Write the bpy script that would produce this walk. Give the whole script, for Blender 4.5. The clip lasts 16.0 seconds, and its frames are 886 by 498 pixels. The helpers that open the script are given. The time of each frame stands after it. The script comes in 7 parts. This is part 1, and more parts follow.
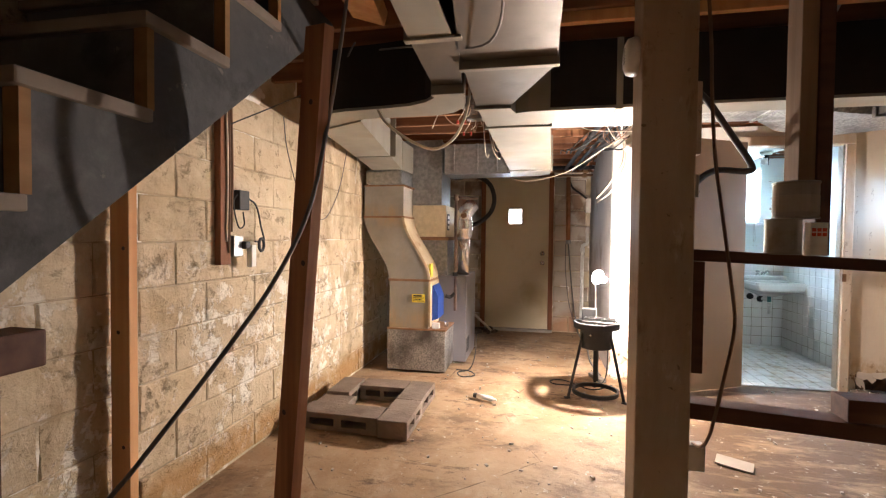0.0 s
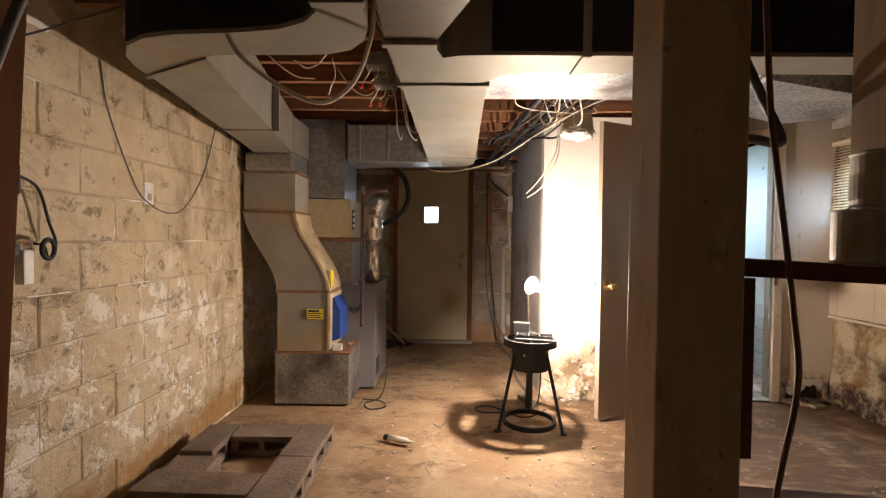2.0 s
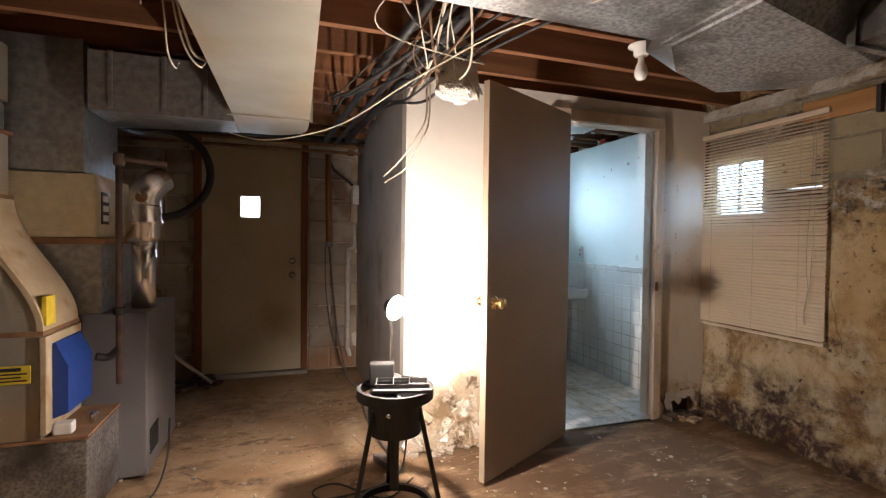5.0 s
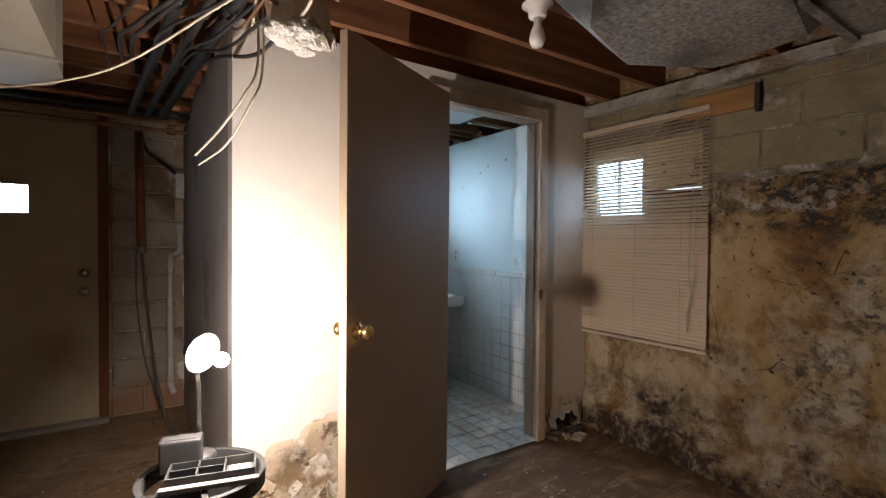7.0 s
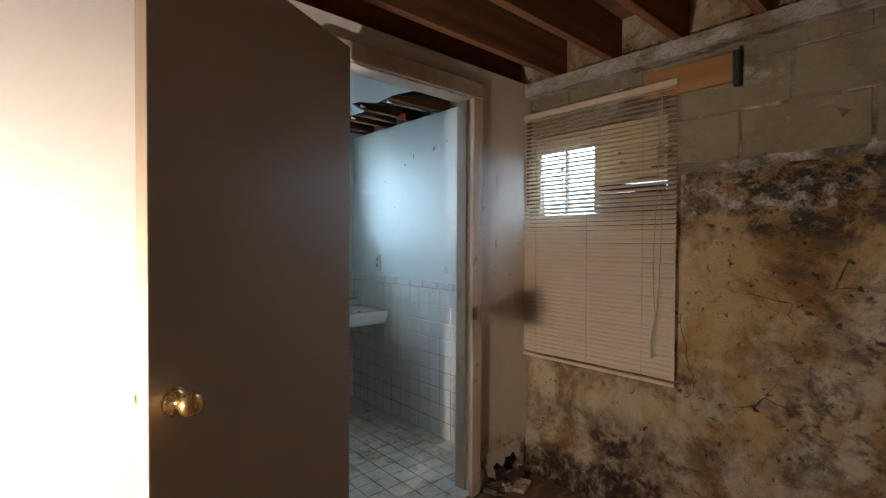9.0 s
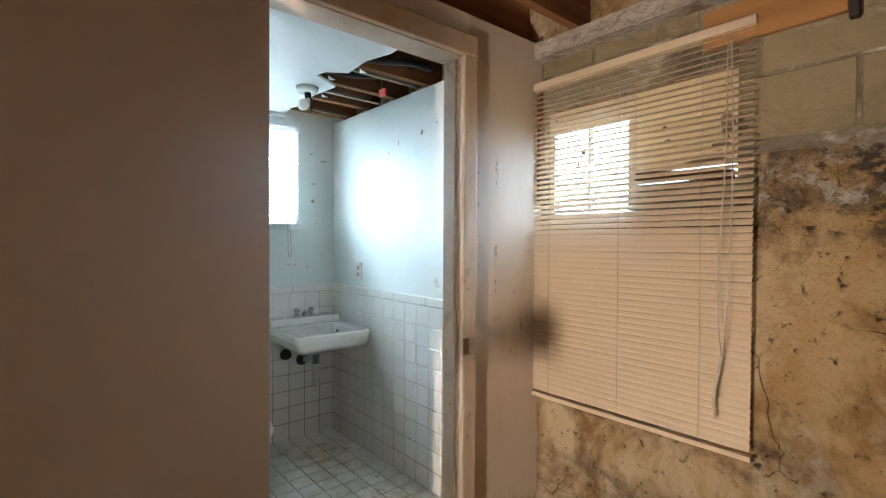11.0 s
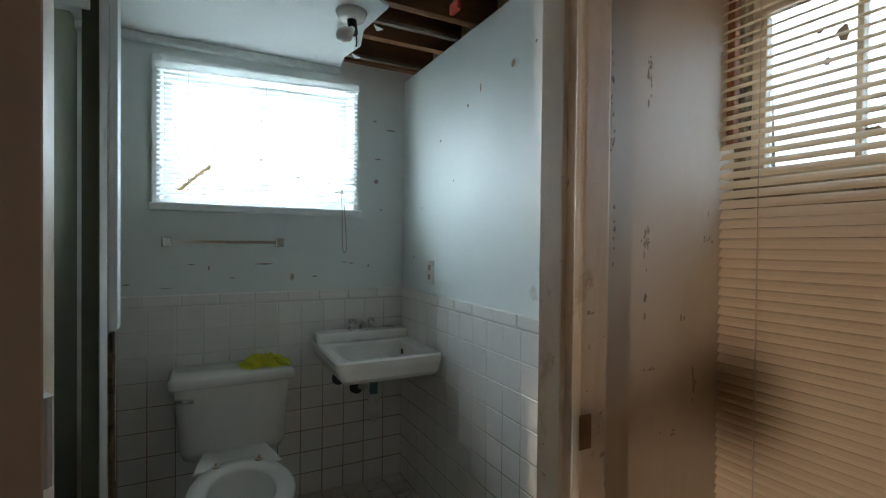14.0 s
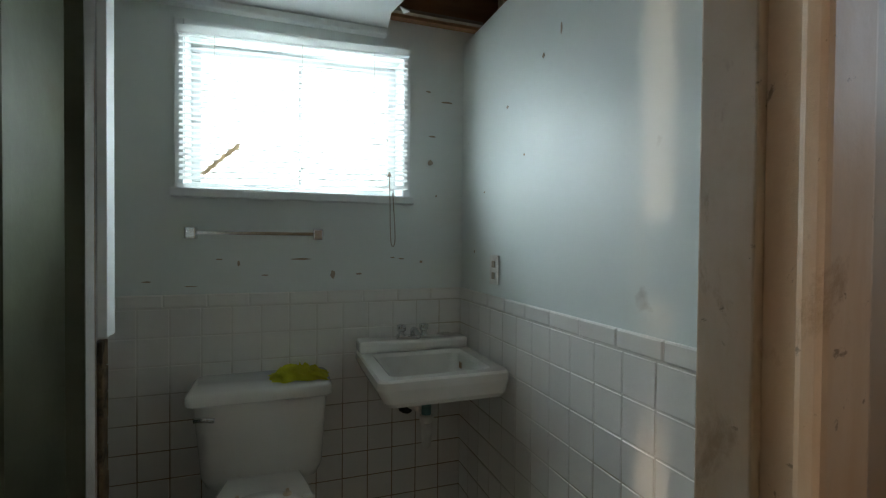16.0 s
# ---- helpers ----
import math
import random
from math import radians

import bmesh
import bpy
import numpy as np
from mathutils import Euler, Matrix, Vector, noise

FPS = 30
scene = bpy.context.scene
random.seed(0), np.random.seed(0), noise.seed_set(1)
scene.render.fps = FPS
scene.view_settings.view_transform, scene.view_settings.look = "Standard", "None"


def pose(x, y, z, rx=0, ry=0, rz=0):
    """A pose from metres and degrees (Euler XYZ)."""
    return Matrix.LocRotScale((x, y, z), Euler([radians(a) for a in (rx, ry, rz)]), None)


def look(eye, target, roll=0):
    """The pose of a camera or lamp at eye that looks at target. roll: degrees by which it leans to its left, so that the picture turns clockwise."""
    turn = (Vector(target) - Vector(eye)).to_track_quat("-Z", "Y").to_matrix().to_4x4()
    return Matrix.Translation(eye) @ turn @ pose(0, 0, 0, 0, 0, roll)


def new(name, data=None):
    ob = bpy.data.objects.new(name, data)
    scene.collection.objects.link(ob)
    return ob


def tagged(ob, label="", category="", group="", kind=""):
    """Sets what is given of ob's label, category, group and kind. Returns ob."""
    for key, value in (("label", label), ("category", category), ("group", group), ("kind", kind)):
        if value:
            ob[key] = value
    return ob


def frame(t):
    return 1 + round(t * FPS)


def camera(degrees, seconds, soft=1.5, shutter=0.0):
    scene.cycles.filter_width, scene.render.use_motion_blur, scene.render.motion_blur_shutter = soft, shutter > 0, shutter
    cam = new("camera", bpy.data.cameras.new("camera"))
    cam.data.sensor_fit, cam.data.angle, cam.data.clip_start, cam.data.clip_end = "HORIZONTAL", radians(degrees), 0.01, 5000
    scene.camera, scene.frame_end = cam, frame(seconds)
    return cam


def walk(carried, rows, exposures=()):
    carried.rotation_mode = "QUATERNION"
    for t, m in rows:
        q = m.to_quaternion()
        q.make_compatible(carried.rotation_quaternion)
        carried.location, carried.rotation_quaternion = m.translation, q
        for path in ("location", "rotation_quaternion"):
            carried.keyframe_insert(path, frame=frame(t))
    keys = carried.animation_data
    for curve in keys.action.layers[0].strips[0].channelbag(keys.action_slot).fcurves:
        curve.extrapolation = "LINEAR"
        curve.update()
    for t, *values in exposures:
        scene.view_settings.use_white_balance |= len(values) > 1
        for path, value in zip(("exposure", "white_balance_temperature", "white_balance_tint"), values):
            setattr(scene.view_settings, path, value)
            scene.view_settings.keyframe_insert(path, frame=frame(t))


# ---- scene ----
cam = camera(86.9, 16.0, 1.2)
PATH = [
    (0, (-0.207, 0.065, 1.237), (-0.613, 2.023, 1.184), 0.6),
    (0.5, (-0.234, 0.245, 1.23), (-0.55, 2.219, 1.178), 0.5),
    (1, (-0.256, 0.438, 1.21), (-0.48, 2.425, 1.166), 0.5),
    (1.5, (-0.279, 0.626, 1.233), (-0.407, 2.621, 1.186), 0.7),
    (2, (-0.294, 0.788, 1.236), (-0.329, 2.787, 1.191), 0.7),
    (2.5, (-0.311, 0.962, 1.235), (-0.252, 2.96, 1.189), 0.9),
    (3, (-0.335, 1.157, 1.234), (-0.17, 3.149, 1.189), 0.9),
    (5.5, (-0.185, 1.968, 1.249), (0.58, 3.815, 1.211), 0.6),
    (6, (-0.124, 2.102, 1.251), (0.769, 3.892, 1.219), 0.5),
    (6.5, (-0.043, 2.237, 1.263), (0.972, 3.96, 1.232), 0.6),
    (7, (0.045, 2.355, 1.274), (1.174, 4.006, 1.235), 0.5),
    (7.5, (0.149, 2.453, 1.283), (1.374, 4.034, 1.242), 0.5),
    (8, (0.273, 2.587, 1.283), (1.589, 4.093, 1.248), 0.4),
    (10.5, (0.891, 3.039, 1.331), (2.23, 4.525, 1.298), 0.3),
    (11, (1.018, 3.16, 1.328), (2.313, 4.684, 1.296), 0.3),
    (11.5, (1.151, 3.26, 1.338), (2.391, 4.829, 1.301), 0.5),
    (12, (1.26, 3.356, 1.318), (2.434, 4.975, 1.286), 0.3),
    (12.5, (1.361, 3.457, 1.31), (2.459, 5.128, 1.28), 0.6),
    (13, (1.448, 3.578, 1.292), (2.485, 5.288, 1.269), 0.5),
    (13.5, (1.534, 3.693, 1.287), (2.508, 5.439, 1.261), 0.5),
    (14, (1.595, 3.799, 1.275), (2.509, 5.578, 1.249), 0.6),
    (14.5, (1.64, 3.902, 1.263), (2.497, 5.709, 1.236), 0.6),
    (15, (1.692, 3.997, 1.259), (2.486, 5.832, 1.231), 0.6),
    (15.5, (1.729, 4.088, 1.25), (2.47, 5.946, 1.222), 0.5),
    (16, (1.766, 4.167, 1.244), (2.434, 6.052, 1.211), 0.5),
]
EXPO = [(0.0, 1.32, 5350, 10), (1.5, 0.50, 5700, 10), (3.0, -0.02, 5850, 10), (5.5, -0.25, 5450, 10), (7.0, -0.78, 5400, 10), (8.0, -1.25, 5350, 10), (10.5, 0.50, 5950, 10), (11.5, 0.28, 5900, 10),
        (12.5, -0.40, 5950, 10), (13.5, -0.92, 6150, 10), (14.5, -1.06, 6400, 10), (16.0, -1.22, 6650, 10)]
walk(cam, [(t, look(eye, target, roll)) for t, eye, target, roll in PATH], EXPO)

# ---- light ----
world = bpy.data.worlds.new("world")
scene.world = world
world.use_nodes = True
wn = world.node_tree.nodes
sky = wn.new("ShaderNodeTexSky")
sky.sky_type = "NISHITA"
sky.sun_disc = False
sky.sun_elevation = radians(38)
sky.sun_rotation = radians(150)
wn["Background"].inputs["Strength"].default_value = 0.12
world.node_tree.links.new(sky.outputs[0], wn["Background"].inputs["Color"])

BULB = (0.28, 3.832, 0.92)


def window_light(name, m, w, h, energy, color):
    d = bpy.data.lights.new(name, "AREA")
    d.shape, d.size, d.size_y, d.energy, d.color = "RECTANGLE", w, h, energy, color
    o = new(name, d)
    o.matrix_world = m


window_light("bath_window_daylight", look((1.865, 6.42, 1.76), (1.865, 5.0, 1.80)), 0.82, 0.56, 29, (0.68, 0.90, 1.0))
window_light("side_window_daylight", look((2.77, 4.24, 1.64), (1.5, 4.1, 1.50)), 0.34, 0.38, 4.5, (0.56, 0.78, 1.0))

# ---- materials ----
def surf(name, c1, c2, scale=6.0, rough=0.7, bump=0.15, fine=60.0, stain=None, stain_scale=1.5, stain_cut=(0.5, 0.62),
         metal=0.0, rand=0.0, low=None, spec=0.3, rough2=None, bump_dist=0.01, speck=None, stain2=None, band=None):
    """Two colours mixed by a noise, an optional stain of its own shape, an optional tide mark below low[0] metres, fine relief."""
    m = bpy.data.materials.new(name)
    m.use_nodes = True
    n, l = m.node_tree.nodes, m.node_tree.links
    b = n["Principled BSDF"]
    geo = n.new("ShaderNodeNewGeometry")
    pos = geo.outputs["Position"]

    def noisy(sc, det=5.0):
        t = n.new("ShaderNodeTexNoise")
        t.inputs["Scale"].default_value, t.inputs["Detail"].default_value = sc, det
        l.new(pos, t.inputs["Vector"])
        return t.outputs["Fac"]

    def ramp(v, a, c):
        r = n.new("ShaderNodeMapRange")
        r.inputs["From Min"].default_value, r.inputs["From Max"].default_value = a, c
        l.new(v, r.inputs["Value"])
        return r.outputs["Result"]

    def mix(f, a, c):
        x = n.new("ShaderNodeMix")
        x.data_type = "RGBA"
        l.new(f, x.inputs["Factor"])
        for s, v in ((6, a), (7, c)):
            if isinstance(v, tuple):
                x.inputs[s].default_value = (*v, 1)
            else:
                l.new(v, x.inputs[s])
        return x.outputs[2]

    def math_node(op, a, c):
        x = n.new("ShaderNodeMath")
        x.operation = op
        for s, v in ((0, a), (1, c)):
            if isinstance(v, (int, float)):
                x.inputs[s].default_value = v
            else:
                l.new(v, x.inputs[s])
        return x.outputs[0]

    base = noisy(scale)
    col = mix(ramp(base, 0.32, 0.68), c1, c2)
    if stain:
        col = mix(ramp(noisy(stain_scale, 8.0), *stain_cut), col, stain)
    if speck:
        col = mix(ramp(noisy(speck[1], 9.0), speck[2], speck[2] + 0.07), col, speck[0])
    if stain2:
        col = mix(ramp(noisy(stain2[1], 9.0), *stain2[2]), col, stain2[0])
    if low:
        sep = n.new("ShaderNodeSeparateXYZ")
        l.new(pos, sep.inputs[0])
        h = math_node("ADD", sep.outputs["Z"], math_node("MULTIPLY", noisy(2.2, 6.0), -low[0] * 1.6))
        col = mix(ramp(h, 0.0, -low[0] * 0.55), col, low[1])
    if band:
        sep2 = n.new("ShaderNodeSeparateXYZ")
        l.new(pos, sep2.inputs[0])
        away = math_node("ABSOLUTE", math_node("SUBTRACT", sep2.outputs["Z"], band[0]), 0.0)
        away = math_node("ADD", away, math_node("MULTIPLY", noisy(6.5, 12.0), band[1] * -6.0))
        patch = math_node("MULTIPLY", ramp(away, -band[1] * 2.6, -band[1] * 3.2), ramp(noisy(24.0, 6.0), 0.38, 0.56))
        col = mix(patch, col, band[2])
    if rand:
        info = n.new("ShaderNodeObjectInfo")
        hsv = n.new("ShaderNodeHueSaturation")
        l.new(math_node("ADD", math_node("MULTIPLY", info.outputs["Random"], rand), 1 - rand / 2), hsv.inputs["Value"])
        l.new(col, hsv.inputs["Color"])
        col = hsv.outputs["Color"]
    l.new(col, b.inputs["Base Color"])
    b.inputs["Metallic"].default_value = metal
    b.inputs["Specular IOR Level"].default_value = spec
    rr = n.new("ShaderNodeMapRange")
    rr.inputs["To Min"].default_value, rr.inputs["To Max"].default_value = rough, rough2 if rough2 else min(1.0, rough + 0.15)
    l.new(noisy(scale * 2.3), rr.inputs["Value"])
    l.new(rr.outputs["Result"], b.inputs["Roughness"])
    if bump:
        bn = n.new("ShaderNodeBump")
        bn.inputs["Strength"].default_value, bn.inputs["Distance"].default_value = bump, bump_dist
        l.new(math_node("ADD", noisy(fine, 4.0), base), bn.inputs["Height"])
        l.new(bn.outputs["Normal"], b.inputs["Normal"])
    return m


def wood(name, c1, c2, axis="x", rough=0.7, grain=3.0):
    """Wood with long grain along one axis."""
    m = surf(name, c1, c2, 1.0, rough, 0.12, 40.0, rand=0.35)
    n, l = m.node_tree.nodes, m.node_tree.links
    mp = n.new("ShaderNodeMapping")
    s = {"x": (1.2, 22, 22), "y": (22, 1.2, 22), "z": (22, 22, 1.2)}[axis]
    mp.inputs["Scale"].default_value = [v * grain / 3.0 for v in s]
    geo = next(q for q in n if q.bl_idname == "ShaderNodeNewGeometry")
    l.new(geo.outputs["Position"], mp.inputs["Vector"])
    for t in n:
        if t.bl_idname == "ShaderNodeTexNoise":
            l.new(mp.outputs["Vector"], t.inputs["Vector"])
    return m


def plain(name, c, rough=0.5, metal=0.0, spec=0.5):
    m = surf(name, c, tuple(v * 0.82 for v in c), 25.0, rough, 0.03, 150.0, metal=metal, spec=spec)
    return m


def glowing(name, c, s):
    m = bpy.data.materials.new(name)
    m.use_nodes = True
    b = m.node_tree.nodes["Principled BSDF"]
    b.inputs["Base Color"].default_value = (*c, 1)
    b.inputs["Emission Color"].default_value = (*c, 1)
    b.inputs["Emission Strength"].default_value = s
    return m


def thin(name, c, through_amount, rough=0.45):
    """A thin sheet that lets some light through."""
    m = bpy.data.materials.new(name)
    m.use_nodes = True
    n, l = m.node_tree.nodes, m.node_tree.links
    b = n["Principled BSDF"]
    b.inputs["Base Color"].default_value = (*c, 1)
    b.inputs["Roughness"].default_value = rough
    tr = n.new("ShaderNodeBsdfTranslucent")
    tr.inputs["Color"].default_value = (*c, 1)
    mx = n.new("ShaderNodeMixShader")
    mx.inputs[0].default_value = through_amount
    l.new(b.outputs[0], mx.inputs[1])
    l.new(tr.outputs[0], mx.inputs[2])
    l.new(mx.outputs[0], n["Material Output"].inputs["Surface"])
    return m


def layered(name, c1, c2, scale, layers, rough=0.85, bump=0.8, bump_dist=0.02, cracks=None, rand=0.0, spec=0.25):
    """Weathered surface: coats laid one over another. A coat is (colour, strength, masks, heights); a mask (scale, from, to, stretch)
    is a rough noise, the masks multiply; heights (z0, z1, fade, wander) keep the coat to a level of the wall, or with an axis first to a stretch of the floor."""
    m = bpy.data.materials.new(name)
    m.use_nodes = True
    n, l = m.node_tree.nodes, m.node_tree.links
    b = n["Principled BSDF"]
    pos = n.new("ShaderNodeNewGeometry").outputs["Position"]
    seed = [0.0]

    def noisy(sc, stretch=(1, 1, 1), det=12.0, ro=0.68):
        seed[0] += 3.7
        mp = n.new("ShaderNodeMapping")
        mp.inputs["Scale"].default_value = stretch
        mp.inputs["Location"].default_value = (seed[0], seed[0] * 0.7, seed[0] * 1.3)
        l.new(pos, mp.inputs["Vector"])
        t = n.new("ShaderNodeTexNoise")
        for k, v in (("Scale", sc), ("Detail", det), ("Roughness", ro), ("Distortion", 0.35)):
            t.inputs[k].default_value = v
        l.new(mp.outputs[0], t.inputs["Vector"])
        return t.outputs["Fac"]

    def ramp(v, a, c):
        r = n.new("ShaderNodeMapRange")
        r.inputs["From Min"].default_value, r.inputs["From Max"].default_value = a, c
        l.new(v, r.inputs["Value"])
        return r.outputs["Result"]

    def calc(op, a, c):
        x = n.new("ShaderNodeMath")
        x.operation = op
        for s, v in ((0, a), (1, c)):
            if isinstance(v, (int, float)):
                x.inputs[s].default_value = v
            else:
                l.new(v, x.inputs[s])
        return x.outputs[0]

    def mix(f, a, c):
        x = n.new("ShaderNodeMix")
        x.data_type = "RGBA"
        l.new(f, x.inputs["Factor"])
        for s, v in ((6, a), (7, c)):
            if isinstance(v, tuple):
                x.inputs[s].default_value = (*v, 1)
            else:
                l.new(v, x.inputs[s])
        return x.outputs[2]

    sep = n.new("ShaderNodeSeparateXYZ")
    l.new(pos, sep.inputs[0])
    base = noisy(scale)
    col = mix(ramp(base, 0.36, 0.64), c1, c2)
    height = base
    for colour, strength, masks, levels in layers:
        f = None
        for sc, lo, hi, stretch in masks:
            q = ramp(noisy(sc, stretch), lo, hi)
            f = q if f is None else calc("MULTIPLY", f, q)
        if levels:
            axis, z0, z1, fade, wander = levels if len(levels) == 5 else ("Z", *levels)
            z = calc("ADD", sep.outputs[axis], calc("MULTIPLY", calc("SUBTRACT", noisy(2.4), 0.5), wander))
            f = calc("MULTIPLY", f, calc("MULTIPLY", ramp(z, z0 - fade, z0), ramp(z, z1 + fade, z1)))
        col = mix(calc("MULTIPLY", f, strength), col, colour)
        height = calc("SUBTRACT", height, calc("MULTIPLY", f, 0.22))
    if cracks:
        warp = n.new("ShaderNodeMix")
        warp.data_type = "VECTOR"
        warp.inputs["Factor"].default_value = 0.14
        nz = n.new("ShaderNodeTexNoise")
        nz.inputs["Scale"].default_value = 5.0
        l.new(pos, warp.inputs[4])
        l.new(nz.outputs["Color"], warp.inputs[5])
        vo = n.new("ShaderNodeTexVoronoi")
        vo.feature = "DISTANCE_TO_EDGE"
        vo.inputs["Scale"].default_value = cracks[0]
        l.new(warp.outputs[1], vo.inputs["Vector"])
        f = calc("MULTIPLY", ramp(vo.outputs["Distance"], cracks[1], 0.0), ramp(noisy(2.2), 0.50, 0.60))
        col = mix(f, col, cracks[2])
        height = calc("SUBTRACT", height, calc("MULTIPLY", f, 0.5))
    if rand:
        info = n.new("ShaderNodeObjectInfo")
        hsv = n.new("ShaderNodeHueSaturation")
        l.new(calc("ADD", calc("MULTIPLY", info.outputs["Random"], rand), 1 - rand / 2), hsv.inputs["Value"])
        l.new(col, hsv.inputs["Color"])
        col = hsv.outputs["Color"]
    l.new(col, b.inputs["Base Color"])
    b.inputs["Specular IOR Level"].default_value = spec
    rr = n.new("ShaderNodeMapRange")
    rr.inputs["To Min"].default_value, rr.inputs["To Max"].default_value = rough - 0.15, min(1.0, rough + 0.15)
    l.new(noisy(scale * 3.1), rr.inputs["Value"])
    l.new(rr.outputs["Result"], b.inputs["Roughness"])
    bn = n.new("ShaderNodeBump")
    bn.inputs["Strength"].default_value, bn.inputs["Distance"].default_value = bump, bump_dist
    l.new(calc("ADD", height, calc("MULTIPLY", noisy(38.0), 0.5)), bn.inputs["Height"])
    l.new(bn.outputs["Normal"], b.inputs["Normal"])
    return m


def glass(name):
    m = bpy.data.materials.new(name)
    m.use_nodes = True
    b = m.node_tree.nodes["Principled BSDF"]
    b.inputs["Transmission Weight"].default_value = 1.0
    b.inputs["Roughness"].default_value = 0.05
    b.inputs["IOR"].default_value = 1.45
    return m


ROUND = (1, 1, 1)
M_FLOOR = layered("stained_shaded_concrete", (0.29, 0.178, 0.092), (0.40, 0.285, 0.17), 1.9, [
    ((0.50, 0.40, 0.28), 0.7, [(2.4, 0.53, 0.64, (1, 0.6, 1)), (14.0, 0.40, 0.6, ROUND)], None),
    ((0.14, 0.085, 0.048), 0.85, [(1.3, 0.50, 0.62, (0.7, 1.3, 1)), (7.0, 0.36, 0.54, ROUND)], None),
    ((0.10, 0.060, 0.036), 0.8, [(4.0, 0.55, 0.62, (0.5, 1.6, 1)), (17.0, 0.42, 0.56, ROUND)], None),
    # dark brown coat on the right: floor tone plus shade painted into the colour
    ((0.108, 0.063, 0.033), 0.92, [(1.6, 0.30, 0.42, (1.0, 0.6, 1)), (6.0, 0.32, 0.50, (0.5, 1.6, 1))], ("X", 0.62, 3.5, 0.30, 0.7)),
    ((0.60, 0.53, 0.42), 0.7, [(22.0, 0.62, 0.66, ROUND)], None),
    ((0.09, 0.06, 0.04), 0.8, [(30.0, 0.62, 0.67, ROUND)], None)], 0.72, 0.55, 0.012, (1.3, 0.006, (0.11, 0.075, 0.045)))
M_BLOCK = layered("cream_painted_block", (0.56, 0.44, 0.27), (0.68, 0.57, 0.40), 2.6, [
    ((0.40, 0.31, 0.185), 0.75, [(1.7, 0.48, 0.62, ROUND), (9.0, 0.36, 0.58, ROUND)], None),
    ((0.84, 0.80, 0.71), 0.9, [(2.8, 0.48, 0.54, (1, 1, 0.8)), (9.0, 0.50, 0.53, ROUND)], (-0.5, 0.95, 0.35, 0.7)),
    ((0.30, 0.215, 0.115), 0.7, [(1.1, 0.50, 0.60, (1, 1, 0.6)), (5.0, 0.38, 0.60, (1, 1, 0.5))], None),
    ((0.27, 0.205, 0.12), 0.8, [(12.0, 0.58, 0.64, ROUND)], None),
    ((0.13, 0.09, 0.05), 0.8, [(2.0, 0.60, 0.68, (1, 1.6, 0.35)), (11.0, 0.42, 0.58, (1, 1.5, 0.4))], None),
    ((0.20, 0.15, 0.09), 0.8, [(3.6, 0.58, 0.64, (1, 1, 1.8)), (20.0, 0.40, 0.56, ROUND)], None),
    ((0.40, 0.23, 0.08), 0.9, [(6.0, 0.30, 0.50, ROUND)], (-0.5, 0.12, 0.12, 0.25))], 0.85, 0.9, 0.02, None, 0.10)
M_MORTAR = surf("mortar_joint", (0.47, 0.39, 0.26), (0.58, 0.50, 0.36), 3.1, 0.9, 0.9, 40.0, (0.36, 0.28, 0.17), 2.4, (0.48, 0.6), stain2=((0.80, 0.76, 0.68), 4.6, (0.57, 0.60)))
M_REAR = surf("bare_peeling_block", (0.40, 0.34, 0.27), (0.52, 0.46, 0.38), 4.0, 0.85, 0.8, 40.0, (0.24, 0.16, 0.11), 2.8, (0.52, 0.62), rand=0.2,
              low=(0.35, (0.36, 0.22, 0.13)))
M_PLASTER = layered("mouldy_plaster", (0.37, 0.235, 0.085), (0.47, 0.345, 0.175), 3.4, [
    ((0.58, 0.51, 0.40), 0.85, [(1.5, 0.49, 0.58, (1, 1, 0.7)), (8.0, 0.34, 0.56, ROUND)], None),
    ((0.62, 0.52, 0.35), 0.8, [(5.0, 0.38, 0.54, (1, 1, 0.6))], ("Y", 3.7, 5.0, 0.3, 0.6)),
    ((0.22, 0.115, 0.035), 0.85, [(2.6, 0.50, 0.60, ROUND)], None),
    ((0.075, 0.062, 0.05), 0.85, [(1.9, 0.48, 0.60, (1, 0.9, 1.1)), (13.0, 0.47, 0.56, (1, 0.85, 1.1))], None),
    ((0.050, 0.046, 0.044), 0.95, [(2.3, 0.42, 0.52, (1, 0.6, 1)), (15.0, 0.47, 0.53, (1, 0.9, 1.1))], (1.38, 1.62, 0.06, 0.2)),
    ((0.60, 0.57, 0.51), 0.8, [(3.0, 0.46, 0.54, (1, 0.7, 1.6)), (19.0, 0.50, 0.56, ROUND)], (1.45, 1.68, 0.05, 0.15)),
    ((0.050, 0.026, 0.022), 0.95, [(2.2, 0.40, 0.52, (1, 0.7, 1)), (13.0, 0.34, 0.52, ROUND)], (-0.5, 0.30, 0.20, 0.55)),
    ((0.52, 0.45, 0.34), 0.75, [(4.4, 0.54, 0.60, (1, 1, 0.45)), (16.0, 0.40, 0.56, ROUND)], (0.35, 0.75, 0.12, 0.3)),
    ((0.035, 0.030, 0.028), 0.9, [(24.0, 0.60, 0.66, ROUND)], None)],
    0.9, 1.0, 0.03, (3.2, 0.007, (0.13, 0.09, 0.05)))
M_UPPER = layered("grey_cream_block", (0.225, 0.183, 0.104), (0.295, 0.248, 0.152), 2.3, [
    ((0.17, 0.14, 0.09), 0.8, [(3.1, 0.50, 0.62, ROUND)], None),
    ((0.46, 0.42, 0.35), 0.7, [(2.6, 0.55, 0.62, (1, 0.6, 1.3)), (15.0, 0.46, 0.56, ROUND)], None),
    ((0.30, 0.17, 0.06), 0.7, [(2.2, 0.56, 0.66, (1, 2.5, 0.4))], None)], 0.9, 0.7, 0.015, None, 0.10)
